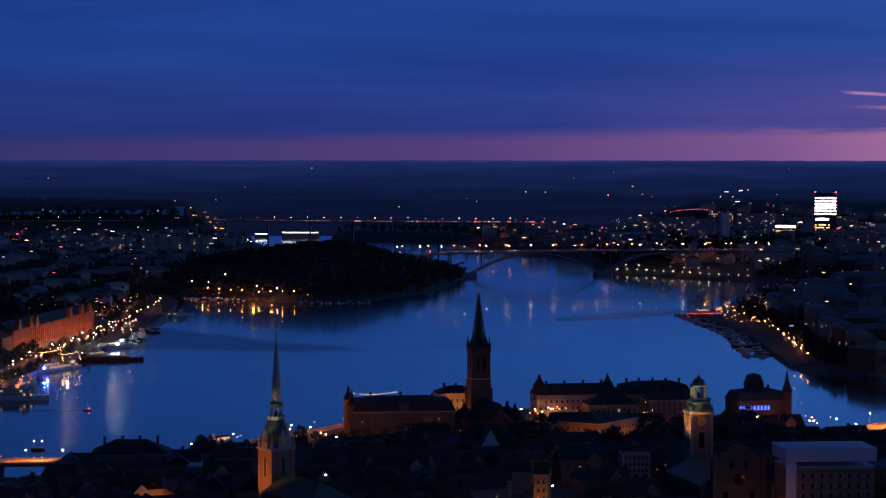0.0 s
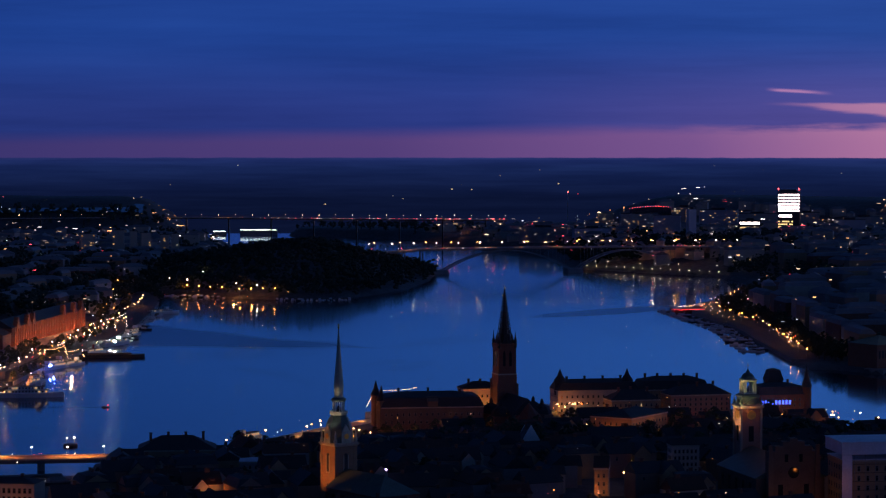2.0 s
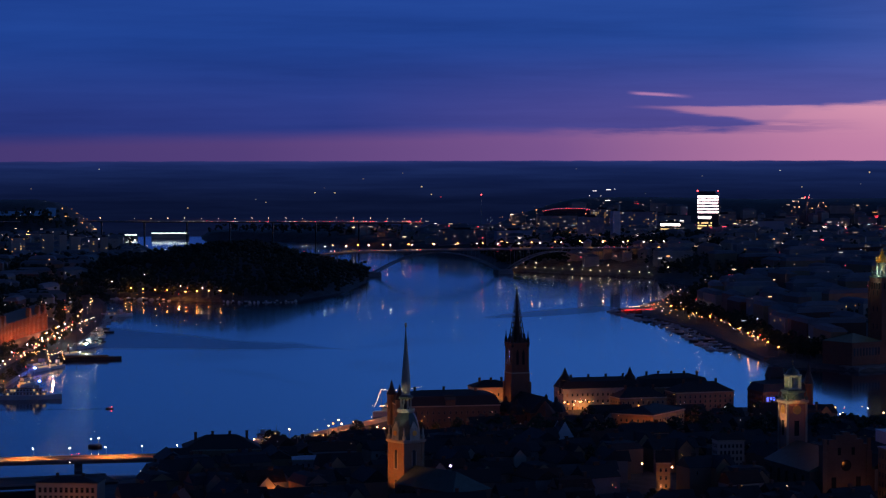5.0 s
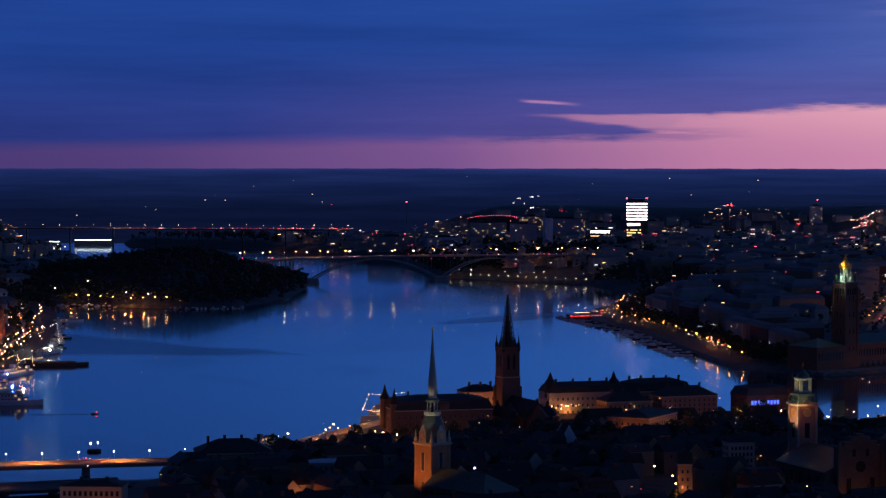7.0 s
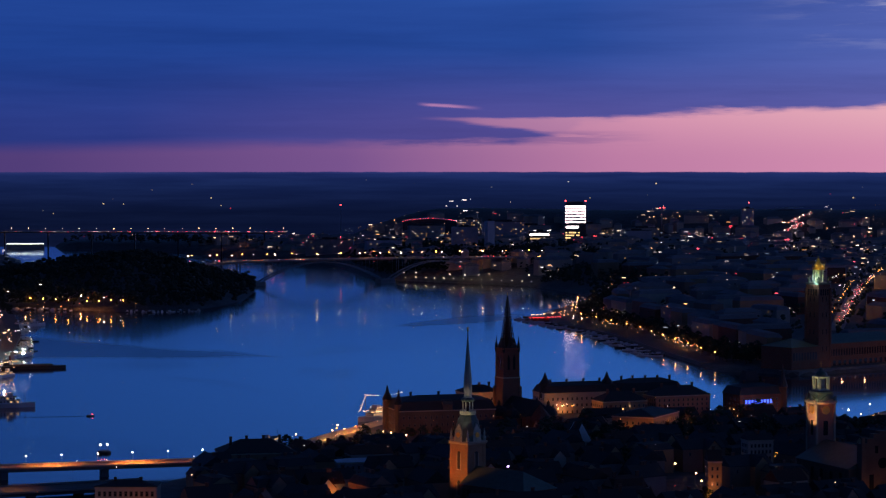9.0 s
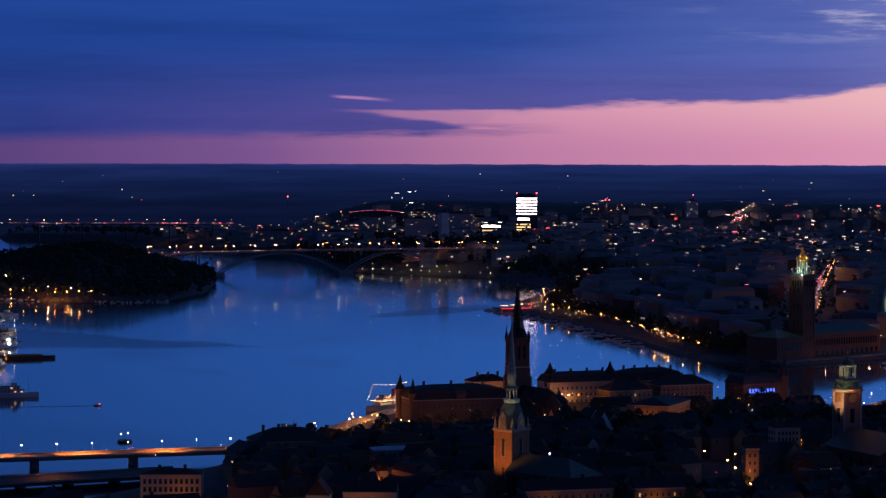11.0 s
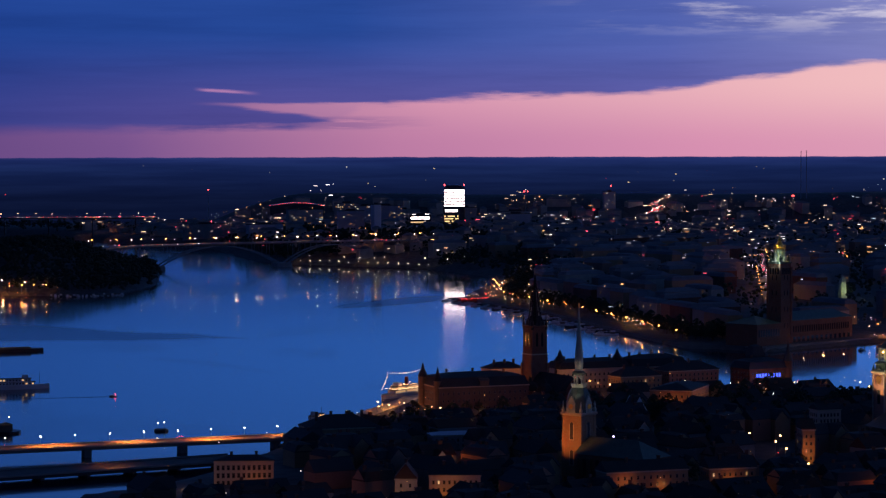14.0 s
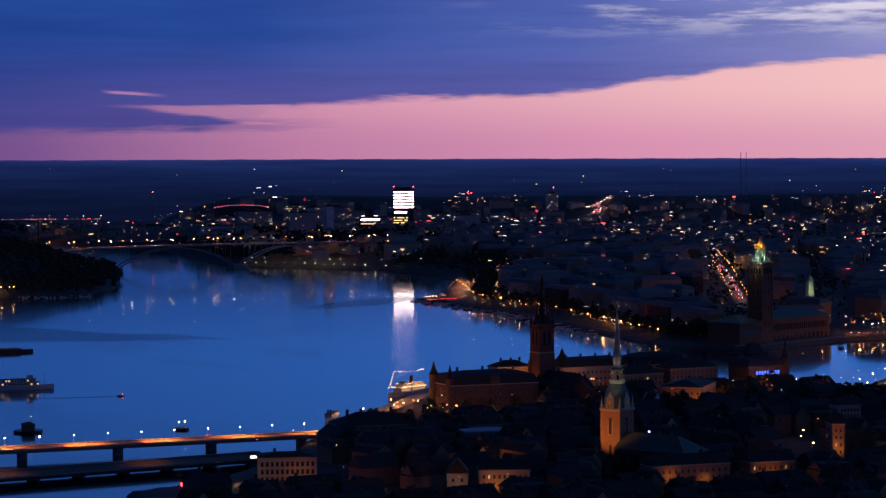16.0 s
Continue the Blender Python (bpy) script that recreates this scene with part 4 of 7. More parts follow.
def city_hall():
    x, y, rz, g = 405.2, 841.4, 32.0, 3.0
    t = thing("city_hall", "dark red brick city hall with a tall tower and lit lantern", "city hall", x, y, g, rz)
    m = Mesh().square([(7.6, -2), (6.8, 69)])
    for k in (-1, 1):
        for j in (-1, 1):
            m.box(k * 6.9 - .9, k * 6.9 + .9, j * 6.9 - .9, j * 6.9 + .9, -2, 66)
    tower = part("tower", m, "brick", t, "tapering dark brick tower")
    for face in (0, 90, 180, 270):
        turn = pose(0, 0, 0, 0, 0, face)
        for z in (14, 28, 42, 55):
            for dx in (-2.2, 2.2):
                part("slit_window", Mesh().box(dx - .4, dx + .4, -7.65 + z * .0113, -7.0, z, z + 4), "glass", tower, at=turn)
        for dx in (-4, -1.35, 1.35, 4):
            part("crown_opening", Mesh().box(dx - .7, dx + .7, -7.05, -6.4, 60, 65), "glass", tower, at=turn)
        part("corner_baldachin", Mesh().rings(6, [(1.1, 69), (1.0, 73), (1.3, 73.2), (.1, 76)], 5.4, -5.4), "copper", t, at=turn)
    part("tower_cornice", Mesh().square([(7.0, 68.8), (7.5, 69.6), (7.5, 70.2)]), "copper", t)
    lan = part("lantern", Mesh().square([(4.9, 70), (4.5, 71)]), "copper_pale", t, "floodlit green copper lantern")
    for k in range(8):
        a = math.pi / 8 + k * math.pi / 4
        part("lantern_column", Mesh().rings(8, [(.75, 71), (.65, 81)], 4.3 * math.cos(a), 4.3 * math.sin(a)), "copper_pale", lan)
    part("lantern_core", Mesh().rings(8, [(2.6, 71), (2.4, 81)], turn=math.pi / 8), "copper_pale", lan)
    part("lantern_cornice", Mesh().rings(8, [(5.0, 81), (5.5, 81.8), (5.5, 82.4), (4, 83.2)], turn=math.pi / 8), "gold", t)
    for k in range(8):
        a = k * math.pi / 4
        part("gilded_finial", Mesh().rings(6, [(.5, 82.4), (.6, 83.8), (.1, 85.6)], 4.7 * math.cos(a), 4.7 * math.sin(a)), "gold", t)
    part("crown_dome", Mesh().rings(12, [(3.6, 83), (3.2, 85.2), (2.0, 87), (1.3, 88), (1.5, 89.6), (.5, 90.6), (.12, 92.6)]), "gold", t, "gilded dome with three crowns")
    for k in range(3):
        a = k * 2.1
        part("crown", Mesh().rings(8, [(.35, 91.2), (.5, 92), (.25, 92.1)], .55 * math.cos(a), .55 * math.sin(a)), "gold", t)
    body = part("south_wing", Mesh().box(-40, -7.6, -8, 26, -3, 18.5), "brick", t, "long brick wing on the water")
    part("wing_roof", Mesh().hip(-40, -7.6, -8, 26, 18.5, 25), "copper", t)
    east = part("east_wing", Mesh().box(7.6, 100, -2, 24, -3, 19), "brick", t)
    part("wing_roof", Mesh().hip(7.6, 100, -2, 24, 19, 26), "copper", t)
    r2 = random.Random(3)
    for k in range(27):
        part("arch_window", Mesh().box(10 + k * 3.2, 11.6 + k * 3.2, -2.12, -1.8, 9, 14.5), "glass", east)
        if k % 2 == 0:
            part("arcade_arch", Mesh().box(10 + k * 3.2, 13.2 + k * 3.2, -2.14, -1.8, 0, 5), "glass", east)
    for k in range(9):
        part("arch_window", Mesh().box(-38 + k * 3.3, -36.4 + k * 3.3, -8.12, -7.8, 8, 14), "glass", body)
    part("terrace", Mesh().box(-46, 104, -22, 0, -5, .4), "stone", t, "granite water terrace")


german_church()
island_church()
great_church()
city_hall()

# ---------------------------------------------------------------- the arch bridge over the sound
BA, BB = Vector((16.8, 2293.6)), Vector((200.6, 2344.8))
bdir = (BB - BA).normalized()
bnor = Vector((-bdir.y, bdir.x))
span = (BB - BA).length
span2 = 158.0
DECK = 32.5


def along(s, off=0.0):
    p = BA + bdir * s + bnor * off
    return p.x, p.y


bridge = thing("arch_bridge", "long steel bridge of two great arches with lamp-lit deck", "bridge")


def deck_z(s):
    return DECK + 2.2 * math.sin(min(max((s + 110) / 560, 0), 1) * math.pi) - (0.05 * max(-s - 20, 0)) ** 1.2


deck, rail_a, rail_b = Mesh(), Mesh(), Mesh()
ss = [-115 + 12.5 * k for k in range(46)]
deck.sweep([[(*along(a, -12), deck_z(a) - 1.3), (*along(a, 12), deck_z(a) - 1.3), (*along(a, 12), deck_z(a)), (*along(a, -12), deck_z(a))] for a in ss])
for m, o in ((rail_a, -11.7), (rail_b, 11.7)):
    m.sweep([[(*along(a, o - .1), deck_z(a)), (*along(a, o + .1), deck_z(a)), (*along(a, o + .1), deck_z(a) + 1.1), (*along(a, o - .1), deck_z(a) + 1.1)] for a in ss])
part("deck", deck, "road", bridge, "roadway deck")
part("railing", rail_a, "steel", bridge)
part("railing", rail_b, "steel", bridge)
for s0, L in ((0.0, span), (span, span2)):
    for off in (-8, 8):
        m = Mesh()
        n = 26
        ring = []
        for k in range(n + 1):
            u = k / n
            s = s0 + 4 + (L - 8) * u
            zc = 4 + (DECK - 5.0) * (1 - (2 * u - 1) ** 2) * (1.0 if s0 == 0 else .95)
            th = 1.25 + 1.0 * abs(2 * u - 1)
            ring.append([(*along(s, off - .9), zc - th / 2), (*along(s, off + .9), zc - th / 2), (*along(s, off + .9), zc + th / 2), (*along(s, off - .9), zc + th / 2)])
        m.sweep(ring)
        part("arch", m, "steel", bridge, "slender steel arch rib")
        for k in range(1, 16):
            u = k / 16
            s = s0 + 4 + (L - 8) * u
            zc = 4 + (DECK - 5.0) * (1 - (2 * u - 1) ** 2) * (1.0 if s0 == 0 else .95)
            if deck_z(s) - 1.3 - zc > 1.2:
                q = along(s, off)
                part("spandrel_column", Mesh().box(q[0] - .2, q[0] + .2, q[1] - .2, q[1] + .2, zc, deck_z(s) - 1.2), "steel", bridge)
for s in (0, span, span + span2):
    q = along(s)
    part("pier", Mesh().rings(4, [(17, -6), (15, 5.5), (12, 6)], q[0], q[1], math.atan2(bdir.y, bdir.x) + math.pi / 4), "concrete", bridge, "granite-faced river pier")
for s in (-100, -75, -50, -25, span + span2 + 30, span + span2 + 60, span + span2 + 85):
    for off in (-7, 7):
        q = along(s, off)
        part("viaduct_column", Mesh().box(q[0] - 1.1, q[0] + 1.1, q[1] - 1.1, q[1] + 1.1, 0, deck_z(s) - 1.5), "concrete", bridge)

# ---------------------------------------------------------------- large buildings of the old town


def palace(name, label, x, y, g, rz, w, d, h, roof_h, wall, roof, floors, cols, lit=0.0, kind="hip", chimneys=2, size=(1.2, 1.9), side=True, seed=1, z0=1.6, base=-4):
    """A block w x d with its front towards -y. Returns the thing."""
    r = random.Random(seed)
    t = thing(name, label, "building", x, y, g, rz)
    body = part("wall", Mesh().box(-w / 2, w / 2, -d / 2, d / 2, base, h), wall, t)
    part("cornice", Mesh().box(-w / 2 - .35, w / 2 + .35, -d / 2 - .35, d / 2 + .35, h - .7, h + .02), "stone_pale" if wall.startswith("plaster") else "brick_dark", body)
    m = Mesh()
    if kind == "hip":
        m.hip(-w / 2, w / 2, -d / 2, d / 2, h, h + roof_h)
    elif kind == "gable":
        m.gable(-w / 2, w / 2, -d / 2, d / 2, h, h + roof_h)
    else:
        m.mansard(-w / 2, w / 2, -d / 2, d / 2, h, h + roof_h * .65, h + roof_h)
    part("roof", m, roof, t)
    for k in range(chimneys):
        cx = -w / 2 + w * (k + .7) / (chimneys + .4)
        cy = r.uniform(-.15, .15) * d
        part("chimney", Mesh().box(cx - .7, cx + .7, cy - .5, cy + .5, h + roof_h * .3, h + roof_h + 1.4).box(cx - .85, cx + .85, cy - .65, cy + .65, h + roof_h + 1.2, h + roof_h + 1.6), "brick_dark", t)
    fh = (h - z0 - .8) / floors
    for f in range(floors):
        window_row(body, -w / 2 + .8, w / 2 - .8, cols, -d / 2, z0 + f * fh, size, r, lit)
        if side:
            window_row(body, -d / 2 + .8, d / 2 - .8, max(2, round(cols * d / w)), -w / 2, z0 + f * fh, size, r, lit, -90)
    return t


def turret(t, x, y, z0, r, h, cap, wall, roof, n=8):
    body = part("turret", Mesh().rings(n, [(r, z0), (r, z0 + h), (r + .4, z0 + h + .2), (r + .4, z0 + h + .6)], x, y, math.pi / n), wall, t)
    part("turret_roof", Mesh().rings(n, [(r + .5, z0 + h + .5), (r * .95, z0 + h + cap * .2), (r * .45, z0 + h + cap * .5), (r * .38, z0 + h + cap * .62), (.1, z0 + h + cap)], x, y, math.pi / n), roof, body)


# the old parliament block on the island, with corner turrets
t = palace("parliament_palace", "long brown palace block with black roof and corner turrets", 35, 387, 3, 9, 62, 33, 16.2, 8.2, "plaster_brown", "tin", 3, 17, .0, "mansard", 3, seed=2)
turret(t, -31, -13.2, 2, 2.6, 17.6, 10.0, "plaster_brown", "tin")
turret(t, -31, 13.8, 2, 3.0, 18.4, 9.6, "plaster_brown", "tin")
part("dormer_gable", Mesh().gable(-3, 3, -17.2, -8, 19.4, 22.4).box(-3, 3, -17, -8, 16, 19.5), "plaster_brown", t)
for k in range(7):
    part("dormer", Mesh().box(-24 + k * 8 - .7, -24 + k * 8 + .7, -15.6, -12.5, 17.4, 19).gable(-24 + k * 8 - .8, -24 + k * 8 + .8, -15.7, -12.5, 19, 19.8, .1, .1), "tin", t)

t = palace("court_palace", "pale palace wing with three rows of windows", 66, 438, 3, 12, 25, 16, 21.5, 4.2, "plaster_pale", "tin", 4, 7, 0, "hip", 3, seed=4)
t = palace("appeal_court_palace", "ochre palace with two domed turrets over a black roof", 141, 496, 3, 12, 54, 22, 15.5, 6.5, "plaster_pale", "tin", 3, 15, .03, "mansard", 4, seed=5)
turret(t, -24, -4, 12, 3.8, 8.6, 8.4, "tin", "tin", 10)
turret(t, 21, -4, 12, 3.6, 8.4, 8.2, "tin", "tin", 10)
t = palace("law_court", "broad ochre court house with black mansard roof", 192, 512, 3, 14, 46, 22, 14.5, 8, "plaster", "tin", 3, 12, .0, "mansard", 5, seed=6)
t = palace("law_court", "brown plaster house beside the court", 205, 470, 3, 14, 40, 20, 15, 6, "plaster_pink", "tin", 4, 11, .04, "hip", 3, seed=7)
t = palace("law_court", "dark plaster house with hipped black roof", 163, 455, 3, 14, 32, 18, 13, 6, "plaster", "tin", 3, 9, .05, "hip", 3, seed=8)
t = palace("guard_house", "long low ochre guard house lit by wall lamps", 153, 320.5, 6, 58, 44, 27, 14.6, 3.8, "plaster", "tin", 3, 12, 0, "hip", 1, seed=9)
t = palace("publishing_house", "dark brick publishing house with mansard tower and corner spire", 256, 462, 3, 15, 34, 24, 16, 7, "brick_dark", "slate", 4, 9, .02, "mansard", 2, seed=10)
part("mansard_tower", Mesh().box(-5, 5, 2, 11, 12, 24).mansard(-5, 5, 2, 11, 24, 30, 31.5, 1.3), "slate", t, "dark mansard tower")
turret(t, 16, -10.5, 0, 3.0, 20, 15, "brick_dark", "slate")
sign = thing("roof_sign", "blue lit letter sign on the brick front", "sign", 250.6, 435.6, 14.6, 15)
for k in range(9):
    o = Mesh().box(k * 2.3 - .55, k * 2.3 + .55, -.3, 0, 0, 2.3)
    part("sign_bar", o, "lamp_blue", sign, at=pose(-8.0, -14.6 + 12.8, 0))
part("sign_rail", Mesh().box(-9.3, 11.5, -1.78, -1.5, -.35, -.1), "steel", sign)

# neighbours that stand out
t = palace("museum_house", "cream three-storey house with lit ground-floor windows beside the bridge", -161, 53, 2, -8, 30, 17, 14.2, 2.2, "plaster_pale", "tin", 3, 11, .0, "hip", 2, (1.6, 2.6), seed=12)
for k in (7, 9, 10):
    part("window", WIN["lit", (1.2, 1.9)], None, t, "warmly lit window", at=pose(-14.2 + 28.4 * (k + .5) / 11, -8.66, 1.9))
t = palace("corner_house", "big dark hipped house by the road bridge", -93, 163, 5, 6, 40, 24, 14.4, 6.5, "plaster", "tin", 3, 11, .02, "hip", 4, seed=13)
t = palace("scaffolded_palace", "huge brown palace wing under a pale tarpaulin roof", 250, 20, 8, 8, 40, 26, 25, 1.0, "plaster", "tarp", 5, 9, .0, "hip", 0, (1.6, 2.6), seed=14)
part("weather_roof", Mesh().box(-21, 21, -14, 14, 27.6, 33.2).hip(-21, 21, -14, 14, 33.2, 34.0), "tarp", t, "pale tarpaulin weather roof on scaffolding")
part("tarpaulin_side", Mesh().box(-21, -16.2, -14.1, -13.9, 6, 27.5), "tarp", t, "pale tarpaulin strip hung down the scaffold")
for k in range(9):
    part("scaffold_pole", Mesh().tube((-20 + 5 * k, -13.8, -4), (-20 + 5 * k, -13.8, 27.6), .09, 5), "steel", t)
for k in range(6):
    part("scaffold_deck", Mesh().box(-20, 20, -13.8, -13.1, 3 + 4 * k, 3.15 + 4 * k), "wood", t)
t = palace("palace_wing", "dark brown stone wing of the great palace", 306, 52, 8, 24, 70, 30, 22, 1.4, "plaster", "tin", 4, 16, .03, "hip", 0, (1.6, 2.6), seed=24)
t = palace("parsonage", "white house with two rows of small windows", 166, 96, 11, 8, 14, 10, 18.5, 3, "plaster_pale", "tin", 5, 6, 0, "gable", 1, seed=25)
t = palace("alley_house", "tall narrow house with a lamplit orange front", 121, 4, 9, -6, 6.5, 12, 21, 5, "plaster", "tile", 5, 2, .1, "gable", 1, seed=26)
t = palace("noble_house", "white gabled house among dark roofs", 92, 214, 8, 100, 12, 11, 9, 9, "plaster_pale", "tin", 3, 4, .0, "gable", 1, seed=15)
for sx in (-1, 1):
    part("gable_wall", Mesh().sweep([[(sx * 6.5, -5.9, 8.6), (sx * 6.5, 5.9, 8.6), (sx * 6.5, 0, 18.6)], [(sx * 6.8, -5.9, 8.6), (sx * 6.8, 5.9, 8.6), (sx * 6.8, 0, 18.6)]]), "white", t, "whitewashed gable")
t = palace("street_house", "dark town house with three lit windows under the eaves", 56, -66, 9, 4, 24, 12, 12, 5, "plaster", "tin", 3, 8, .12, "gable", 2, seed=31)
t = palace("street_house", "pale town house with a lit row of windows", -77, -62, 8, -12, 24, 13, 13, 4.5, "plaster_pale", "tin", 3, 9, .10, "gable", 2, seed=16)
t = palace("street_house", "white gabled town house", -101, -66, 8, 76, 12, 10, 12.5, 7, "plaster_pale", "tile", 3, 3, .05, "gable", 1, seed=17)
t = palace("street_house", "town house with warm lamplit front", 12, -70, 9, 8, 42, 13, 12.5, 4.5, "plaster", "tin", 3, 12, .05, "gable", 2, seed=18)
t = palace("market_hall", "low pale metal roofed hall among old houses", -42, 103, 9, 2, 25, 12, 11.2, 1.6, "plaster_grey", "tarp", 3, 8, .0, "hip", 0, seed=19)

# ---------------------------------------------------------------- red brewery on the south quay
brew = thing("brewery", "long red brick brewery with stepped gables and spires, floodlit from below", "building", -317, 1118, 4, 85)
BW = 262
body = part("wall", Mesh().box(-BW / 2, BW / 2, 0, 22, -3, 17), "brick", brew, "floodlit red brick front")
part("roof", Mesh().gable(-BW / 2, BW / 2, 0, 22, 17, 24), "slate", brew)
for k in range(44):
    part("pilaster", Mesh().box(-BW / 2 + 2 + k * 5.9, -BW / 2 + 3.2 + k * 5.9, -.7, 0, -2, 18), "brick", body)
for k in range(43):
    x = -BW / 2 + 5.6 + k * 5.9
    for z in (3.5, 9.5):
        part("window", WIN["glass", (1.6, 2.6)], None, body, at=pose(x, 0, z))
for x, hh in ((-78, 12), (-60, 10), (-112, 6), (48, 8), (88, 7), (116, 13)):
    g2 = part("stepped_gable", Mesh().box(x - 5, x + 5, -1, 3, 16, 20).box(x - 3.4, x + 3.4, -1, 3, 20, 23).box(x - 1.8, x + 1.8, -1, 3, 23, 25.6), "brick", brew)
    part("gable_spire", Mesh().rings(8, [(1.5, 22), (1.5, 25), (1.7, 25.2), (.1, 19 + hh)], x, 1), "slate", g2)
side = Mesh().box(-BW / 2 - 30, -BW / 2 - 2, 0, 20, -3, 13).gable(-BW / 2 - 30, -BW / 2 - 2, 0, 20, 13, 18)
part("side_wing", side, "brick", brew)
solo("quay_pavilion", Mesh().box(-8, 8, -5, 5, 0, 5.5).hip(-8, 8, -5, 5, 5.5, 8), "plaster", "small lamplit quay pavilion", "building", at=pose(-292, 715, 3.2, 0, 0, 80))

# ---------------------------------------------------------------- towers and slabs on the far shore


def office_tower():
    x, y = 557.4, 2832.3
    g = hz(x, y)
    top = 102.0
    t = thing("office_tower", "dark high-rise with brightly lit upper floors and red roof beacons", "high-rise", x, y, g, -12)
    W = 17.0
    H = top - g
    part("body", Mesh().box(-W, W, -8, 8, -4, H), "curtain", t)
    for k in range(6):
        z = H - 4.2 - k * 4.9
        part("lit_floor", Mesh().box(-W + .8, W - .6, -8.2, -7.9, z - 2.3, z), "lit_pink", t, "white lit office floor")
    part("lit_floor", Mesh().box(-W + 2, W - 12, -8.2, -7.9, H - 40, H - 36.5), "lit_pink", t)
    r = random.Random(8)
    for f in range(7):
        for c in range(8):
            if r.random() < .8:
                part("window", Mesh().box(-W + 1 + c * 2.9, -W + 3.4 + c * 2.9, -8.2, -7.9, H - 48 - f * 4.2, H - 46 - f * 4.2), "lit_office", t, "warm lit office window")
    part("roof_plant", Mesh().box(-W + 3, W - 5, -5, 5, H, H + 3.2), "curtain", t)
    for sx in (-W + 1, W - 1):
        b = part("beacon_mast", Mesh().tube((sx, -7, H), (sx, -7, H + 3.5), .3), "steel", t)
        part("beacon", Mesh().ball(sx, -7.4, H + 3.8, 1.5), "lamp_red", b, "red aircraft beacon")


office_tower()


def slab(name, label, x, y, g, rz, w, d, h, wall, lit=.1, seed=0, pane=("lit", "lit_white", "lit_dim")):
    r = random.Random(seed)
    t = thing(name, label, "apartment block", x, y, g, rz)
    part("wall", Mesh().box(-w / 2, w / 2, -d / 2, d / 2, -6, h), wall, t)
    part("roof", Mesh().box(-w / 2 - .3, w / 2 + .3, -d / 2 - .3, d / 2 + .3, h, h + .8).box(-w / 6, w / 6, -d / 4, d / 4, h + .8, h + 3.4), "tin", t)
    nf, nc = max(2, int(h / 3.4)), max(2, int(w / 3.6))
    for f in range(nf):
        for c in range(nc):
            if r.random() < lit:
                part("window", WIN[r.choice(pane), (2.4, 2.0)], None, t, at=pose(-w / 2 + w * (c + .5) / nc, -d / 2, 1.4 + f * (h - 1) / nf))
    return t


slab("concrete_tower", "slim pale concrete tower block", 385, 2604, 22, 10, 11, 16, 58, "pale_concrete", .0, 3)
slab("office_block", "broad pale slab block with few lit rooms", 352, 2640, 20, -6, 40, 14, 50, "cladding", .03, 6)
t = slab("office_block", "low dark office block with one glowing floor", 492, 2790, 28, -10, 34, 14, 30, "curtain", .2, 4)
part("lit_floor", Mesh().box(-15, 15, -7.2, -6.9, 24, 27.4), "lit_pink", t, "white glowing top floor")
part("lit_floor", Mesh().box(-15, 15, -7.2, -6.9, 18, 20), "lit", t)
for k, (x, y, w, h, l) in enumerate(((455, 2905, 60, 38, .1), (405, 2980, 40, 44, .3), (330, 2950, 60, 36, .05), (250, 2860, 60, 26, .05), (180, 3060, 80, 24, .06), (600, 2950, 40, 34, .1),
                                    (640, 2750, 46, 26, .1), (700, 3000, 60, 30, .1), (560, 3300, 70, 34, .1), (480, 3200, 60, 40, .15))):
    slab("apartment_block", "grey slab block with scattered lit windows", x, y, hz(x, y), -10 + 9 * (k % 4), w, 13, h, ("cladding", "plaster_grey", "concrete")[k % 3], l, k)
for k, (x, y, w, h) in enumerate(((-433, 2393, 16, 24), (-414, 2410, 10, 22), (-398, 2420, 14, 19), (-374, 2440, 12, 16), (-360, 2450, 10, 17), (-470, 2350, 20, 20))):
    slab("apartment_block", "pale apartment house on the southern heights", x, y, 24, 5 + 6 * (k % 3), w, 12, h + 8, "plaster_pale", .1, k + 40, ("lit", "lit_dim"))

# ---------------------------------------------------------------- old town houses
KEEP = [(0, 0, 17), (14, -19, 19), (26, -34, 18), (81, 411, 16), (88, 388, 22), (196, 82, 15), (203, 55, 24), (212, 28, 24), (35, 387, 40), (10, 383, 28), (60, 392, 28), (66, 438, 18), (141, 496, 34), (192, 512, 32), (205, 470, 28), (163, 455, 24),
        (155.5, 318.7, 26), (163, 404, 12), (256, 462, 28), (-170, 53, 24), (-93, 163, 25), (250, 23, 26), (306, 52, 38), (280, 40, 26), (166, 96, 9), (128.5, 4, 9), (92, 214, 12), (88, 196, 9), (56, -66, 15), (-77, -62, 16), (-101, -66, 10), (-120, -72, 8), (12, -70, 25), (-42, 103, 17), (222, 6, 14), (120, -14, 8),
        (290, 351, 16), (306, 373, 16), (322, 395, 16), (118, 450, 16), (70, 418, 12), (-112, -72, 10), (130, 92, 9), (134, 78, 9), (127, 62, 11), (124, 38, 11), (122, 16, 9), (73, 295, 8), (-170, 108, 7), (-215, 41, 8)]


def clear_of(x, y, r):
    return all(math.hypot(x - a, y - b) > c + r for a, b, c in KEEP)


def seen(x, y, margin=40.0):
    """Whether the flight ever overlooks the place."""
    return (y + 1152) * math.tan(radians(-12.2)) + 122 - margin < x < -402 + (y + 1234) * math.tan(radians(24.1)) + margin or (y + 1234) * math.tan(radians(4.3)) - 402 - margin < x < (y + 1152) * math.tan(radians(7.6)) + 122 + margin


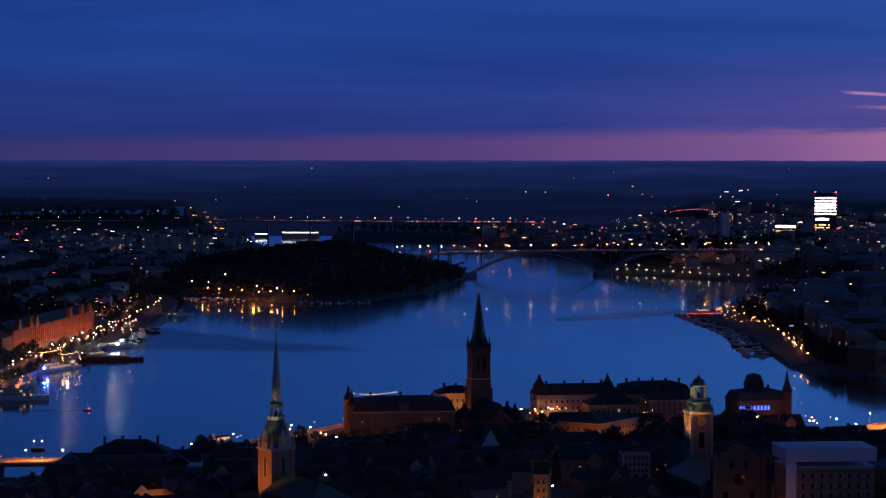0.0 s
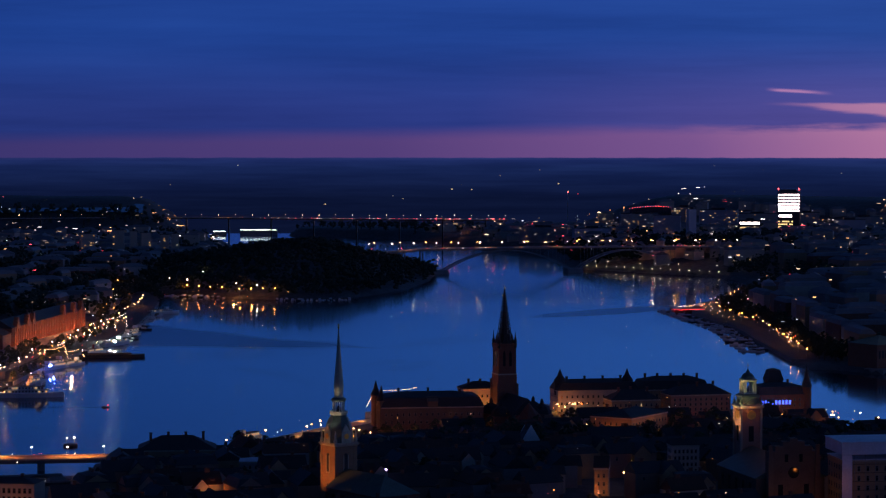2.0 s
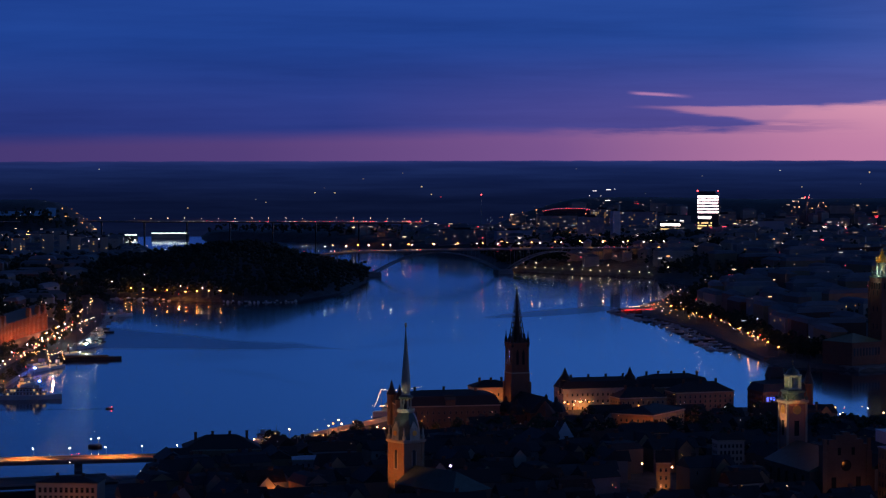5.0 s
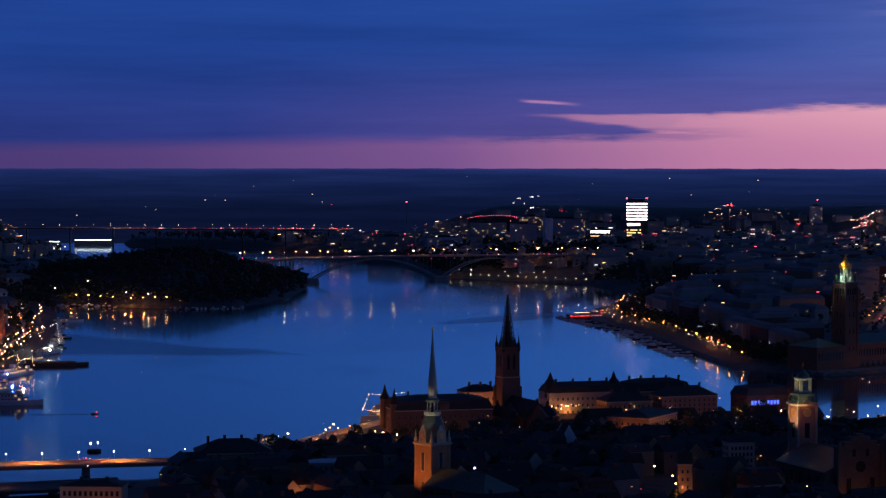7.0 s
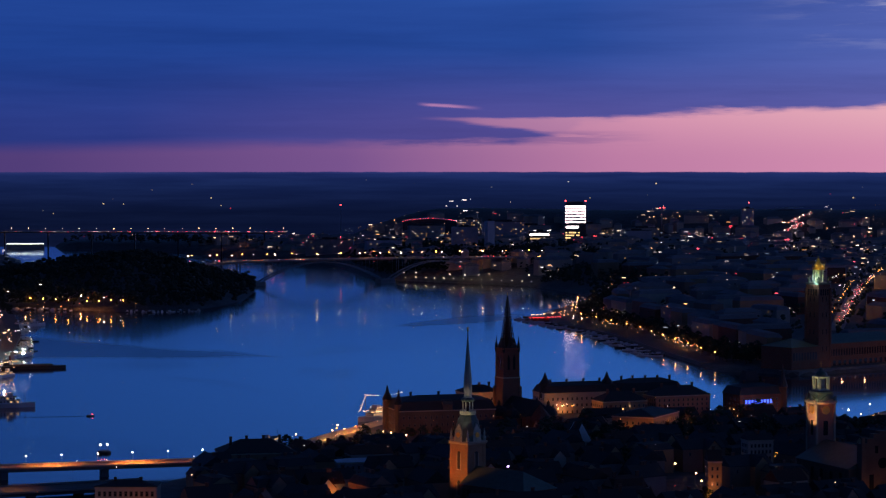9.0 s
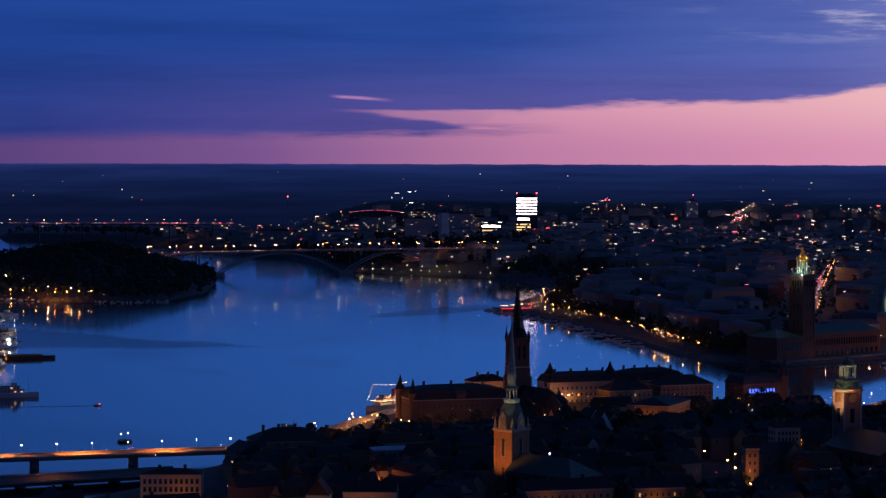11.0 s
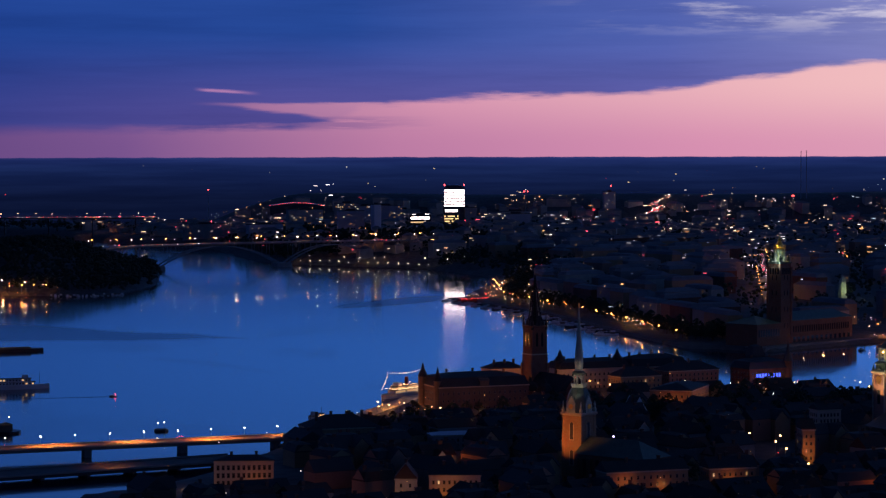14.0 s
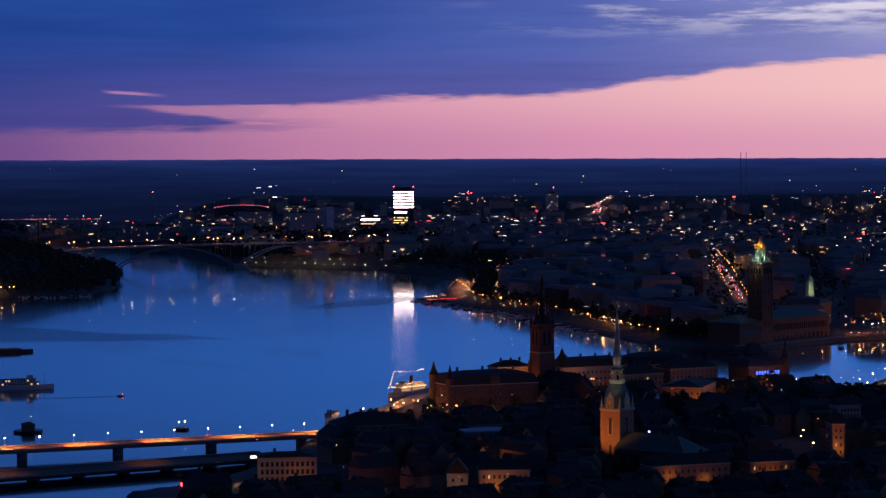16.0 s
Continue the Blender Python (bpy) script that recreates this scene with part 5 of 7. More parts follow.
def old_house(k):
    r = random.Random(500 + k)
    w, d, h = r.uniform(18, 27), r.uniform(11, 14), r.uniform(9, 14)
    rh = r.uniform(4, 6.5)
    wall = r.choice(("plaster", "plaster_pink", "plaster_grey", "plaster", "plaster_pale"))
    roof = r.choice(("tin", "tin", "tile", "slate", "tin", "tile"))
    roof_word = {"tin": "black tin", "tile": "red tile", "slate": "slate"}[roof]
    wall_word = {"plaster": "ochre", "plaster_pink": "salmon", "plaster_grey": "grey", "plaster_pale": "cream"}[wall]
    t = thing("town_house", f"narrow {wall_word} plaster old town house with {roof_word} roof", "house", group="old town houses")
    part("wall", Mesh().box(-w / 2, w / 2, -d / 2, d / 2, -7, h).add([(-w / 2, -d / 2, h), (-w / 2, d / 2, h), (-w / 2, 0, h + rh - .4), (w / 2, -d / 2, h), (w / 2, d / 2, h), (w / 2, 0, h + rh - .4)], [(1, 0, 2), (3, 4, 5)]), wall, t)
    m = Mesh()
    # a cross wing with its own gable towards the lane
    wx, ww, wh = r.uniform(-.25, .25) * w, r.uniform(6.5, 9.5), h + r.uniform(-1.5, 1.5)
    part("cross_wing", Mesh().box(wx - ww / 2, wx + ww / 2, -d / 2 - 4.5, 0, -7, wh).add([(wx - ww / 2, -d / 2 - 4.5, wh), (wx + ww / 2, -d / 2 - 4.5, wh), (wx, -d / 2 - 4.5, wh + ww * .52)], [(0, 1, 2)]), r.choice((wall, "plaster_pale", "plaster")), t)
    m.add([(wx - ww / 2 - .3, -d / 2 - 4.8, wh - .2), (wx, -d / 2 - 4.8, wh + ww * .55), (wx + ww / 2 + .3, -d / 2 - 4.8, wh - .2), (wx - ww / 2 - .3, 0, wh - .2), (wx, 0, wh + ww * .55), (wx + ww / 2 + .3, 0, wh - .2),
           (wx - ww / 2 - .3, -d / 2 - 4.8, wh + .1), (wx, -d / 2 - 4.8, wh + ww * .55 + .3), (wx + ww / 2 + .3, -d / 2 - 4.8, wh + .1), (wx - ww / 2 - .3, 0, wh + .1), (wx, 0, wh + ww * .55 + .3), (wx + ww / 2 + .3, 0, wh + .1)],
          [(6, 7, 10, 9), (7, 8, 11, 10), (0, 3, 4, 1), (1, 4, 5, 2), (0, 1, 7, 6), (1, 2, 8, 7), (0, 6, 9, 3), (2, 5, 11, 8)])
    if k % 4 == 3:
        m.mansard(-w / 2, w / 2, -d / 2, d / 2, h, h + rh * .7, h + rh, 1.8)
    else:
        m.gable(-w / 2, w / 2, -d / 2, d / 2, h, h + rh, .35)
    part("roof", m, roof, t)
    for c in range(1 + k % 2):
        cx = r.uniform(-.38, .38) * w
        part("chimney", Mesh().box(cx - .75, cx + .75, -.5, .5, h + rh * .55, h + rh + 1.3).box(cx - .9, cx + .9, -.65, .65, h + rh + 1.1, h + rh + 1.5), "brick_dark", t)
    dx = r.uniform(-.3, .3) * w
    part("dormer", Mesh().box(dx - 1, dx + 1, -d / 2 + 1.2, -1, h + .8, h + 2.4).gable(dx - 1.1, dx + 1.1, -d / 2 + 1.1, -1, h + 2.4, h + 3.1, .1, .1), roof, t)
    for j in range(2):
        p = r.choice(("glass", "glass", "glass", "lit_dim", "glass", "lit")) if k % 2 == 0 else "glass"
        part("window", WIN[p, (1.2, 1.9)], None, t, at=pose(-w / 2 + w * (j + .5) / 3, -d / 2, h - 3.4 - 3.1 * (j % 2)))
    return t


rng = random.Random(21)
OLD = [old_house(k) for k in range(18)]
for k, o in enumerate(OLD):
    o.matrix_basis = pose(250 + 22 * (k % 3), -330 - 26 * (k // 3), 9, 0, 0, 20)
ca, sa = math.cos(radians(18)), math.sin(radians(18))
for j in range(-22, 30):
    for i in range(-24, 30):
        u, v = i * 30 + rng.uniform(-2.5, 2.5) + (j % 2) * 12, j * 22.5 + rng.uniform(-2, 2)
        x, y = u * ca - v * sa + 20, u * sa + v * ca + 60
        if not (-190 < y < 400) or not seen(x, y, 25) or not clear_of(x, y, 11):
            continue
        if x < -128 and y > -40:
            continue
        if (y > 290 and x < 100 - (y - 290) * .3) or (y > 225 and x < 30):
            continue
        if inland(x, y) < 17:
            continue
        # the street between the island and the old town stays open
        if abs((y - 330) - (x - 40) * .32) < 16:
            continue
        low = -3.5 if y > 150 else -1.0
        repeat(OLD[rng.randrange(18)], pose(x, y, hz(x, y) + low + rng.uniform(-1.2, 1.2), 0, 0, 18 + rng.choice((0, 0, 90, 180)) + rng.uniform(-9, 9)))

# ---------------------------------------------------------------- apartment houses of the islands across the water


def flat_house(k):
    r = random.Random(900 + k)
    w, d, h = r.uniform(34, 54), r.uniform(13, 16), r.uniform(16, 22)
    wall = ("plaster", "plaster_grey", "plaster_pale", "plaster_pink", "brick_dark", "plaster_grey")[k % 6]
    word = {"plaster": "ochre plaster", "plaster_pink": "salmon plaster", "plaster_grey": "grey plaster", "plaster_pale": "cream plaster", "brick_dark": "dark brick"}[wall]
    t = thing("apartment_house", f"long {word} apartment house with dark roof", "apartment house", group="apartment houses")
    part("wall", Mesh().box(-w / 2, w / 2, -d / 2, d / 2, -8, h), wall, t)
    m = Mesh()
    if k % 2:
        m.hip(-w / 2, w / 2, -d / 2, d / 2, h, h + 4)
    else:
        m.mansard(-w / 2, w / 2, -d / 2, d / 2, h, h + 3, h + 4.6, 2)
    part("roof", m, "felt", t)
    for j in range(2):
        p = r.choice(("lit", "glass", "lit_dim", "glass", "lit_white", "glass", "lit_dim"))
        part("window", WIN[p, (2.4, 2.0)], None, t, at=pose(r.uniform(-.45, .45) * w, -d / 2, r.uniform(2, h - 3)))
    return t


FLAT = [flat_house(k) for k in range(12)]
for k, o in enumerate(FLAT):
    o.matrix_basis = pose(720 + 60 * (k % 3), 900 + 34 * (k // 3), 6, 0, 0, 30)
for k in range(16):
    y = 905 + k * 52
    x = 366 + (k % 2) * 5 - max(0, (y - 1240)) * .09 + max(0, (y - 1480)) * .5
    repeat(FLAT[(k * 5) % 12], pose(x + 10, y, hz(x, y), 0, 0, -84 - (12 if y > 1480 else 0) + rng.uniform(-3, 3)))
for j in range(24):
    for i in range(30):
        x, y = 405 + i * 58 + rng.uniform(-9, 9) + (j % 2) * 20, 880 + j * 62 + rng.uniform(-9, 9)
        if not seen(x, y, 30) or inland(x, y) < 70 or math.hypot(x - 420, y - 850) < 80:
            continue
        # keep the two straight streets open
        if abs((x - 530) - (y - 1214) * .336) < 36 or abs((x - 889) - (y - 1932) * .37) < 22:
            continue
        repeat(FLAT[rng.randrange(12)], pose(x, y, hz(x, y) - rng.uniform(0, 3), 0, 0, rng.choice((18, 108, -72, 18)) + rng.uniform(-6, 6)))
for j in range(26):
    for i in range(14):
        x, y = -345 - i * 58 + rng.uniform(-9, 9), 900 + j * 64 + rng.uniform(-9, 9)
        if not seen(x, y, 30) or inland(x, y) < 55 or (x > -420 and y < 1320):
            continue
        repeat(FLAT[rng.randrange(12)], pose(x, y, hz(x, y) - rng.uniform(0, 4), 0, 0, rng.choice((-5, 85, 60, 20)) + rng.uniform(-8, 8)))

# far districts: thousands of small blocks, seen only as a dark crust
walls, roofs = Mesh(), Mesh()
for k in range(2600):
    a, d = radians(rng.uniform(-13.5, 25)), rng.uniform(3300, 4780)
    x, y = -140 + d * math.sin(a), -1200 + d * math.cos(a)
    if y < 2350 or inland(x, y) < 45 or (a < radians(-4.3) and d > 4520) or (x - 557) ** 2 + (y - 2832) ** 2 < 3600 or rng.random() < .25 * (a < 0):
        continue
    w, dp, h, z, q = rng.uniform(14, 44), rng.uniform(10, 16), rng.uniform(6, 17), hz(x, y), rng.uniform(-.5, .5) + rng.choice((0, 1.57))
    c, s = math.cos(q), math.sin(q)
    b = Mesh().box(-w / 2, w / 2, -dp / 2, dp / 2, -5, h)
    walls.add([(x + p[0] * c - p[1] * s, y + p[0] * s + p[1] * c, z + p[2]) for p in b.v], b.f)
    b = Mesh().hip(-w / 2, w / 2, -dp / 2, dp / 2, h, h + 4)
    roofs.add([(x + p[0] * c - p[1] * s, y + p[0] * s + p[1] * c, z + p[2]) for p in b.v], b.f)
far_town = thing("distant_houses", "dark crust of distant city blocks", "houses", kind="stuff")
tagged(part("walls", walls, "plaster_pale", far_town), kind="stuff")
tagged(part("roofs", roofs, "felt", far_town), kind="stuff")

# ---------------------------------------------------------------- trees


def tree(k, h=13.0):
    r = random.Random(70 + k)
    t = thing("tree", "leafy broad tree, dark in the dusk", "tree", group="shore trees")
    m = Mesh().tube((0, 0, -2), (0, 0, h * .3), .36, 7, .28)
    m.tube((0, 0, h * .3), (r.uniform(-.6, .6), r.uniform(-.6, .6), h * .72), .28, 6, .08)
    for j in range(6):
        a = r.uniform(0, 6.28)
        m.tube((0, 0, h * r.uniform(.25, .5)), (math.cos(a) * h * .26, math.sin(a) * h * .26, h * r.uniform(.5, .8)), .16, 5, .04)
    part("trunk", m, "bark", t)
    c = Mesh()
    for j in range(34):
        a, u, v = r.uniform(0, 6.28), r.random() ** .5, r.uniform(.28, 1)
        rad = h * .34 * u * math.sin(min(1, (v - .2) * 1.25) * math.pi) ** .6
        c.clump(rad * math.cos(a), rad * math.sin(a), h * v, r.uniform(.7, 1.5), r)
    for j in range(260):
        a, v = r.uniform(0, 6.28), r.uniform(.25, 1.04)
        rad = h * .40 * max(.05, math.sin(min(1, max(0, v - .18) * 1.2) * math.pi)) ** .6 * r.uniform(.7, 1.08)
        c.leaf(rad * math.cos(a), rad * math.sin(a), h * v, r.uniform(.25, .6), r)
    part("crown", c, "leaf", t)
    return t


TREES = [tree(k, (11, 13, 15, 12, 17)[k]) for k in range(5)]
spots = []
for k in range(58):
    y = 900 + k * 15.2
    x = 343 - max(0, y - 1240) * .11 + max(0, y - 1470) * .42
    spots.append((x + rng.uniform(-2, 5), y + rng.uniform(-3, 3)))
for k in range(34):
    y = 700 + k * 28
    if not 930 < y < 1270:
        spots.append((-298 - max(0, y - 1300) * .1 + rng.uniform(-3, 2), y))
low_spots = [(-294 + rng.uniform(-2, 2), 940 + k * 21) for k in range(16)] + [(-281 + rng.uniform(-4, 4) - max(0, y - 1250) * .09, y) for y in range(735, 1600, 17)]
for k in range(18):
    low_spots.append((-64 + k * 5.2 + rng.uniform(-3, 3), 286 + k * 3.2 + rng.uniform(-12, 8)))
for k in range(14):
    spots.append((345 + rng.uniform(0, 40), 880 + rng.uniform(-14, 14)))
for x, y in ((150, 330), (166, 336), (184, 338), (205, 345), (222, 352), (176, 350), (232, 398), (100, 345), (40, 330), (72, 336), (120, 335), (246, 412), (-62, 250), (-70, 262), (-20, 318)):
    spots.append((x, y))
for k in range(70):
    x, y = rng.uniform(60, 290), rng.uniform(222, 300)
    if clear_of(x, y, 3) and inland(x, y) > 6:
        spots.append((x, y))
for k in range(46):
    x, y = rng.uniform(-120, 300), rng.uniform(-140, 230)
    if clear_of(x, y, 3) and inland(x, y) > 10:
        spots.append((x, y))
for k in range(30):
    spots.append((rng.uniform(246, 300), rng.uniform(258, 300)))
spots.append((188, 257))
for k, (x, y) in enumerate(spots):
    m = pose(x, y, hz(x, y) - .3, 0, 0, rng.uniform(0, 360))
    if k < 5:
        TREES[k].matrix_basis = m
    else:
        repeat(TREES[rng.randrange(5)], m)


for x, y in low_spots:
    repeat(TREES[rng.randrange(5)], pose(x, y, hz(x, y) - .2, 0, 0, rng.uniform(0, 360)) @ Matrix.Diagonal((.55, .55, .5, 1)))
for k in range(46):
    y = 905 + k * 18.5
    x = 352 - max(0, y - 1240) * .11 + max(0, y - 1470) * .42
    repeat(TREES[rng.randrange(5)], pose(x + rng.uniform(-2, 4), y, hz(x, y) - .3, 0, 0, rng.uniform(0, 360)))


def woods(name, label, n, place, size=(10, 17)):
    m = Mesh()
    r = random.Random(name)
    for k in range(n):
        q = place(r)
        if q is None:
            continue
        x, y = q
        h, z = r.uniform(*size), hz(x, y)
        for j in range(8):
            a = r.uniform(0, 6.28)
            s = r.uniform(.03, .30) * h
            m.clump(x + s * math.cos(a), y + s * math.sin(a), z + h * r.uniform(.30, .97), h * r.uniform(.08, .19), r)
    solo(name, m, "leaf", label, "woods", kind="stuff")


def in_box(x0, x1, y0, y1, gap=9):
    def place(r):
        x, y = r.uniform(x0, x1), r.uniform(y0, y1)
        return (x, y) if inland(x, y) > gap else None
    return place


woods("island_woods", "dense dark woods of the hilly island", 2100, in_box(-330, 20, 1716, 2480, 2.5))
woods("park_woods", "dark park trees behind the far shore", 800, in_box(205, 520, 2425, 2640), (10, 18))
woods("shore_grove", "dark low trees on the park shore", 150, in_box(395, 520, 2200, 2425), (7, 12))
woods("bank_woods", "dark trees beyond the bridge", 420, in_box(185, 420, 2560, 2960))
woods("hill_woods", "dark trees on the southern heights", 2300, in_box(-640, -318, 1250, 2500, 20), (12, 22))
woods("shore_woods", "dark trees on the northern shore", 260, in_box(360, 520, 1750, 2250, 14))
woods("far_woods", "distant dark woods under the skyline", 1500, lambda r: (lambda a, d: (-140 + d * math.sin(a), -1200 + d * math.cos(a)) if inland(-140 + d * math.sin(a), -1200 + d * math.cos(a)) > 20 else None)(radians(r.uniform(-13.5, 25)), r.uniform(3700, 4600)), (10, 18))
woods("lake_woods", "dark woods on the shore of the far lake", 260, lambda r: (lambda a, d: (-140 + d * math.sin(a), -1200 + d * math.cos(a)))(radians(r.uniform(-14, -4.4)), r.uniform(4680, 4752)), (10, 22))
woods("basin_woods", "dark trees on the far shore of the basin", 320, in_box(-300, 90, 3500, 3775, 6), (9, 16))
woods("street_trees", "dark street trees between the apartment blocks", 700, in_box(390, 1050, 900, 2300, 60), (9, 15))

# ---------------------------------------------------------------- road and railway bridges beside the old town


def beam_bridge(name, label, a, b, w, z, mtl, piers, pier_w=4.0, depth=1.6, z2=None):
    ax, ay = a
    bx, by = b
    L = math.hypot(bx - ax, by - ay)
    t = thing(name, label, "bridge", ax, ay, 0, math.degrees(math.atan2(by - ay, bx - ax)))
    z2 = z if z2 is None else z2
    part("deck", Mesh().sweep([[(0, -w / 2, z - depth), (0, w / 2, z - depth), (0, w / 2, z), (0, -w / 2, z)], [(L, -w / 2, z2 - depth), (L, w / 2, z2 - depth), (L, w / 2, z2), (L, -w / 2, z2)]]), mtl, t)
    for s in (-1, 1):
        part("parapet", Mesh().sweep([[(u, s * w / 2 - .2, q), (u, s * w / 2 + .2, q), (u, s * w / 2 + .2, q + .9), (u, s * w / 2 - .2, q + .9)] for u, q in ((0, z), (L, z2))]), "concrete", t)
    for k in range(piers):
        u = L * (k + .5) / piers
        part("pier", Mesh().box(u - pier_w / 2, u + pier_w / 2, -w * .22, w * .22, -5, z - depth), "concrete" if mtl != "iron" else "iron", t)
    return t


beam_bridge("motorway_bridge", "concrete motorway bridge under sodium lamps", (-420, 182), (-92, 232), 19, 6.3, "road", 6)
beam_bridge("railway_bridge", "dark low railway bridge on stout piers", (-420, 70), (-150, 155), 30, 4.0, "asphalt", 11, 2.0)
beam_bridge("motorway_bridge", "concrete motorway bridge north of the island", (275, 330), (455, 577), 18, 8.0, "road", 6)

# ---------------------------------------------------------------- long bridge far out, and the lit pier beneath it
t = beam_bridge("far_viaduct", "long low viaduct strung with lamps", (-486, 3385), (124, 3330), 20, 44, "iron", 8, 2.0, 1.4, 41.0)
beam_bridge("far_viaduct", "low viaduct on the southern side", (-890, 3300), (-590, 3360), 18, 43, "iron", 4, 2.0, 1.4, 44)
pier_l = thing("lit_pier", "low pier building with a white glowing front", "pier", -372, 3752, 4, -2)
part("body", Mesh().box(-14, 58, -4, 6, -7, 4.6), "plaster_grey", pier_l)
part("body", Mesh().box(-66, -41, -4, 6, -7, 3.4), "plaster_grey", pier_l)
part("lit_front", Mesh().box(-13, 57, -4.4, -4.1, 5.2, 6.2), "lit_pier", pier_l, "white glowing front")
part("lit_front", Mesh().box(-65, -42, -4.4, -4.1, 2.2, 3.4), "lit_pier", pier_l)
part("roof", Mesh().box(-14, 58, -4.1, 7, 6.6, 7.4), "plaster_grey", pier_l)


# ---------------------------------------------------------------- ships and boats


def hull(L, B, H, sheer=.25):
    secs = []
    for k in range(11):
        u = k / 10
        b = B / 2 * (1 - (2 * u - 1) ** 4 * .35) * (1 if u < .7 else max(.03, 1 - ((u - .7) / .3) ** 1.8))
        z = H * (1 + sheer * (2 * u - 1) ** 2)
        x = -L / 2 + L * u + (.06 * L if k == 10 else 0)
        secs.append([(x, -b * .75, -.8), (x, b * .75, -.8), (x, b, z), (x, -b, z)])
    return Mesh().sweep(secs)


def garland(t, pts, sag, n, col="string_warm", r=.15):
    """Strings of bulbs hung between points."""
    for p, q in zip(pts, pts[1:]):
        m = Mesh()
        last = None
        for k in range(n + 1):
            u = k / n
            c = (p[0] + (q[0] - p[0]) * u, p[1] + (q[1] - p[1]) * u, p[2] + (q[2] - p[2]) * u - sag * 4 * u * (1 - u))
            m.ball(*c, r)
            if last:
                m.tube(last, c, .018, 3)
            last = c
        part("light_string", m, col, t, "string of glowing bulbs")


def passenger_ship(x, y, rz, L, label, decks=2, funnel=True, mast=12.0, lit=.6, strings=True, seed=0, string="string_warm"):
    r = random.Random(seed)
    t = thing("passenger_ship", label, "ship", x, y, 0, rz)
    part("hull", hull(L, L * .19, L * .065), "white", t)
    h0 = L * .065
    for d in range(decks):
        w, l = L * .15 - d * .5, L * (.68 - .12 * d)
        body = part("deckhouse", Mesh().box(-l / 2 - L * .03, l / 2 - L * .03, -w / 2, w / 2, h0 + d * 2.5 - .1, h0 + d * 2.5 + 2.3), "white", t)
        part("deck_edge", Mesh().box(-l / 2 - L * .05, l / 2 - L * .01, -w / 2 - .5, w / 2 + .5, h0 + d * 2.5 + 2.3, h0 + d * 2.5 + 2.5), "wood", t)
        n = int(l / 2.2)
        for k in range(n):
            for s in (-1, 1):
                p = "lit" if r.random() < lit else "glass"
                part("window", Mesh().box(-.6, .6, -.06, .06, 0, 1.0), p, body, at=pose(-l / 2 - L * .03 + l * (k + .5) / n, s * (w / 2 + .03), h0 + d * 2.5 + .8))
    top = h0 + decks * 2.5
    part("wheelhouse", Mesh().box(L * .12, L * .21, -L * .05, L * .05, top, top + 2.3), "white", t)
    if funnel:
        part("funnel", Mesh().rings(10, [(L * .03, top), (L * .028, top + L * .12)], -L * .06), "hull_red", t)
    masts = [(L * .4, 0, top + mast), (-L * .4, 0, top + mast * .9)]
    for q in masts:
        part("mast", Mesh().tube((q[0], 0, h0), q, .16, 6, .08), "wood", t)
    if strings:
        garland(t, [(L * .54, 0, h0 + 4), masts[0], masts[1]], 1.2, 14, string)
    return t


steamer = passenger_ship(11, 503, 222, 46, "white steamer strung with bulbs at the lamplit island quay", 2, True, 10, .8, True, 1)
for s in (-1, 1):
    garland(steamer, [(-16, s * 4.2, 6.2), (-4, s * 4.2, 6.2), (8, s * 4.0, 6.2), (17, s * 3, 6.6)], .1, 9, "string_warm", .2)
    garland(steamer, [(-12, s * 3.6, 8.6), (10, s * 3.6, 8.6)], .1, 12, "string_warm", .18)
passenger_ship(-74, 360, 244, 30, "low white tour boat with lit saloon beside the quay", 1, False, 4, .6, False, 11)
passenger_ship(-250, 617, 4, 44, "long white passenger ship moored at the south quay", 2, False, 5, .4, False, 2)
passenger_ship(-262, 720, 70, 26, "small white excursion boat at the south quay", 2, False, 6, .5, False, 3)
passenger_ship(-268, 840, 66, 36, "white restaurant ship with bright strings of bulbs", 2, False, 10, .9, True, 4)
passenger_ship(-258, 868, 62, 28, "white restaurant boat strung with bulbs", 1, False, 9, .8, True, 5)
passenger_ship(-253, 1075, 68, 44, "three-masted white ship outlined in cold white bulbs", 1, False, 21, .5, True, 6, "string_white")
passenger_ship(-252, 1180, 72, 34, "white houseboat at the south quay", 2, False, 8, .3, False, 7)
passenger_ship(-258, 985, 64, 30, "old white boat with lit cabin windows", 1, True, 9, .7, False, 8)
passenger_ship(-262, 1480, 40, 40, "dark two-decked boat off the island inlet", 1, False, 12, .05, False, 9)
barge = thing("dark_barge", "long dark flat barge lying off the quay", "barge", -238, 948, 0, 9)
part("hull", Mesh().sweep([[(u, -4 * b, -.6), (u, 4 * b, -.6), (u, 4.6 * b, 2.6), (u, -4.6 * b, 2.6)] for u, b in ((-27, .6), (-24, 1), (22, 1), (27, .5))]), "hull", barge)
part("hatch_cover", Mesh().box(-20, 16, -3.2, 3.2, 2.6, 3.8), "wood", barge)
part("wheelhouse", Mesh().box(-25, -20, -2, 2, 2.6, 5.6), "hull", barge)
red = thing("red_restaurant_boat", "low red-lit floating restaurant on a pontoon", "boat", 287, 1512, 0, 20)
part("pontoon", Mesh().box(-22, 24, -5, 5, -.6, 1.0), "wood", red)
part("cabin", Mesh().box(-16, 20, -3.6, 3.6, 1.0, 3.6), "hull_red", red)
part("roof", Mesh().gable(-16, 20, -3.6, 3.6, 3.6, 4.6), "hull_red", red)
garland(red, [(-20, -5, 3.8), (0, -5, 3.8), (22, -5, 3.8)], .3, 14, "lamp_red", .3)
pav = thing("pontoon_terrace", "floating terrace with white lamps off the shore", "pontoon", 300, 1580, 0, 30)
part("deck", Mesh().box(-26, 20, -7, 7, -.5, .9), "wood", pav)
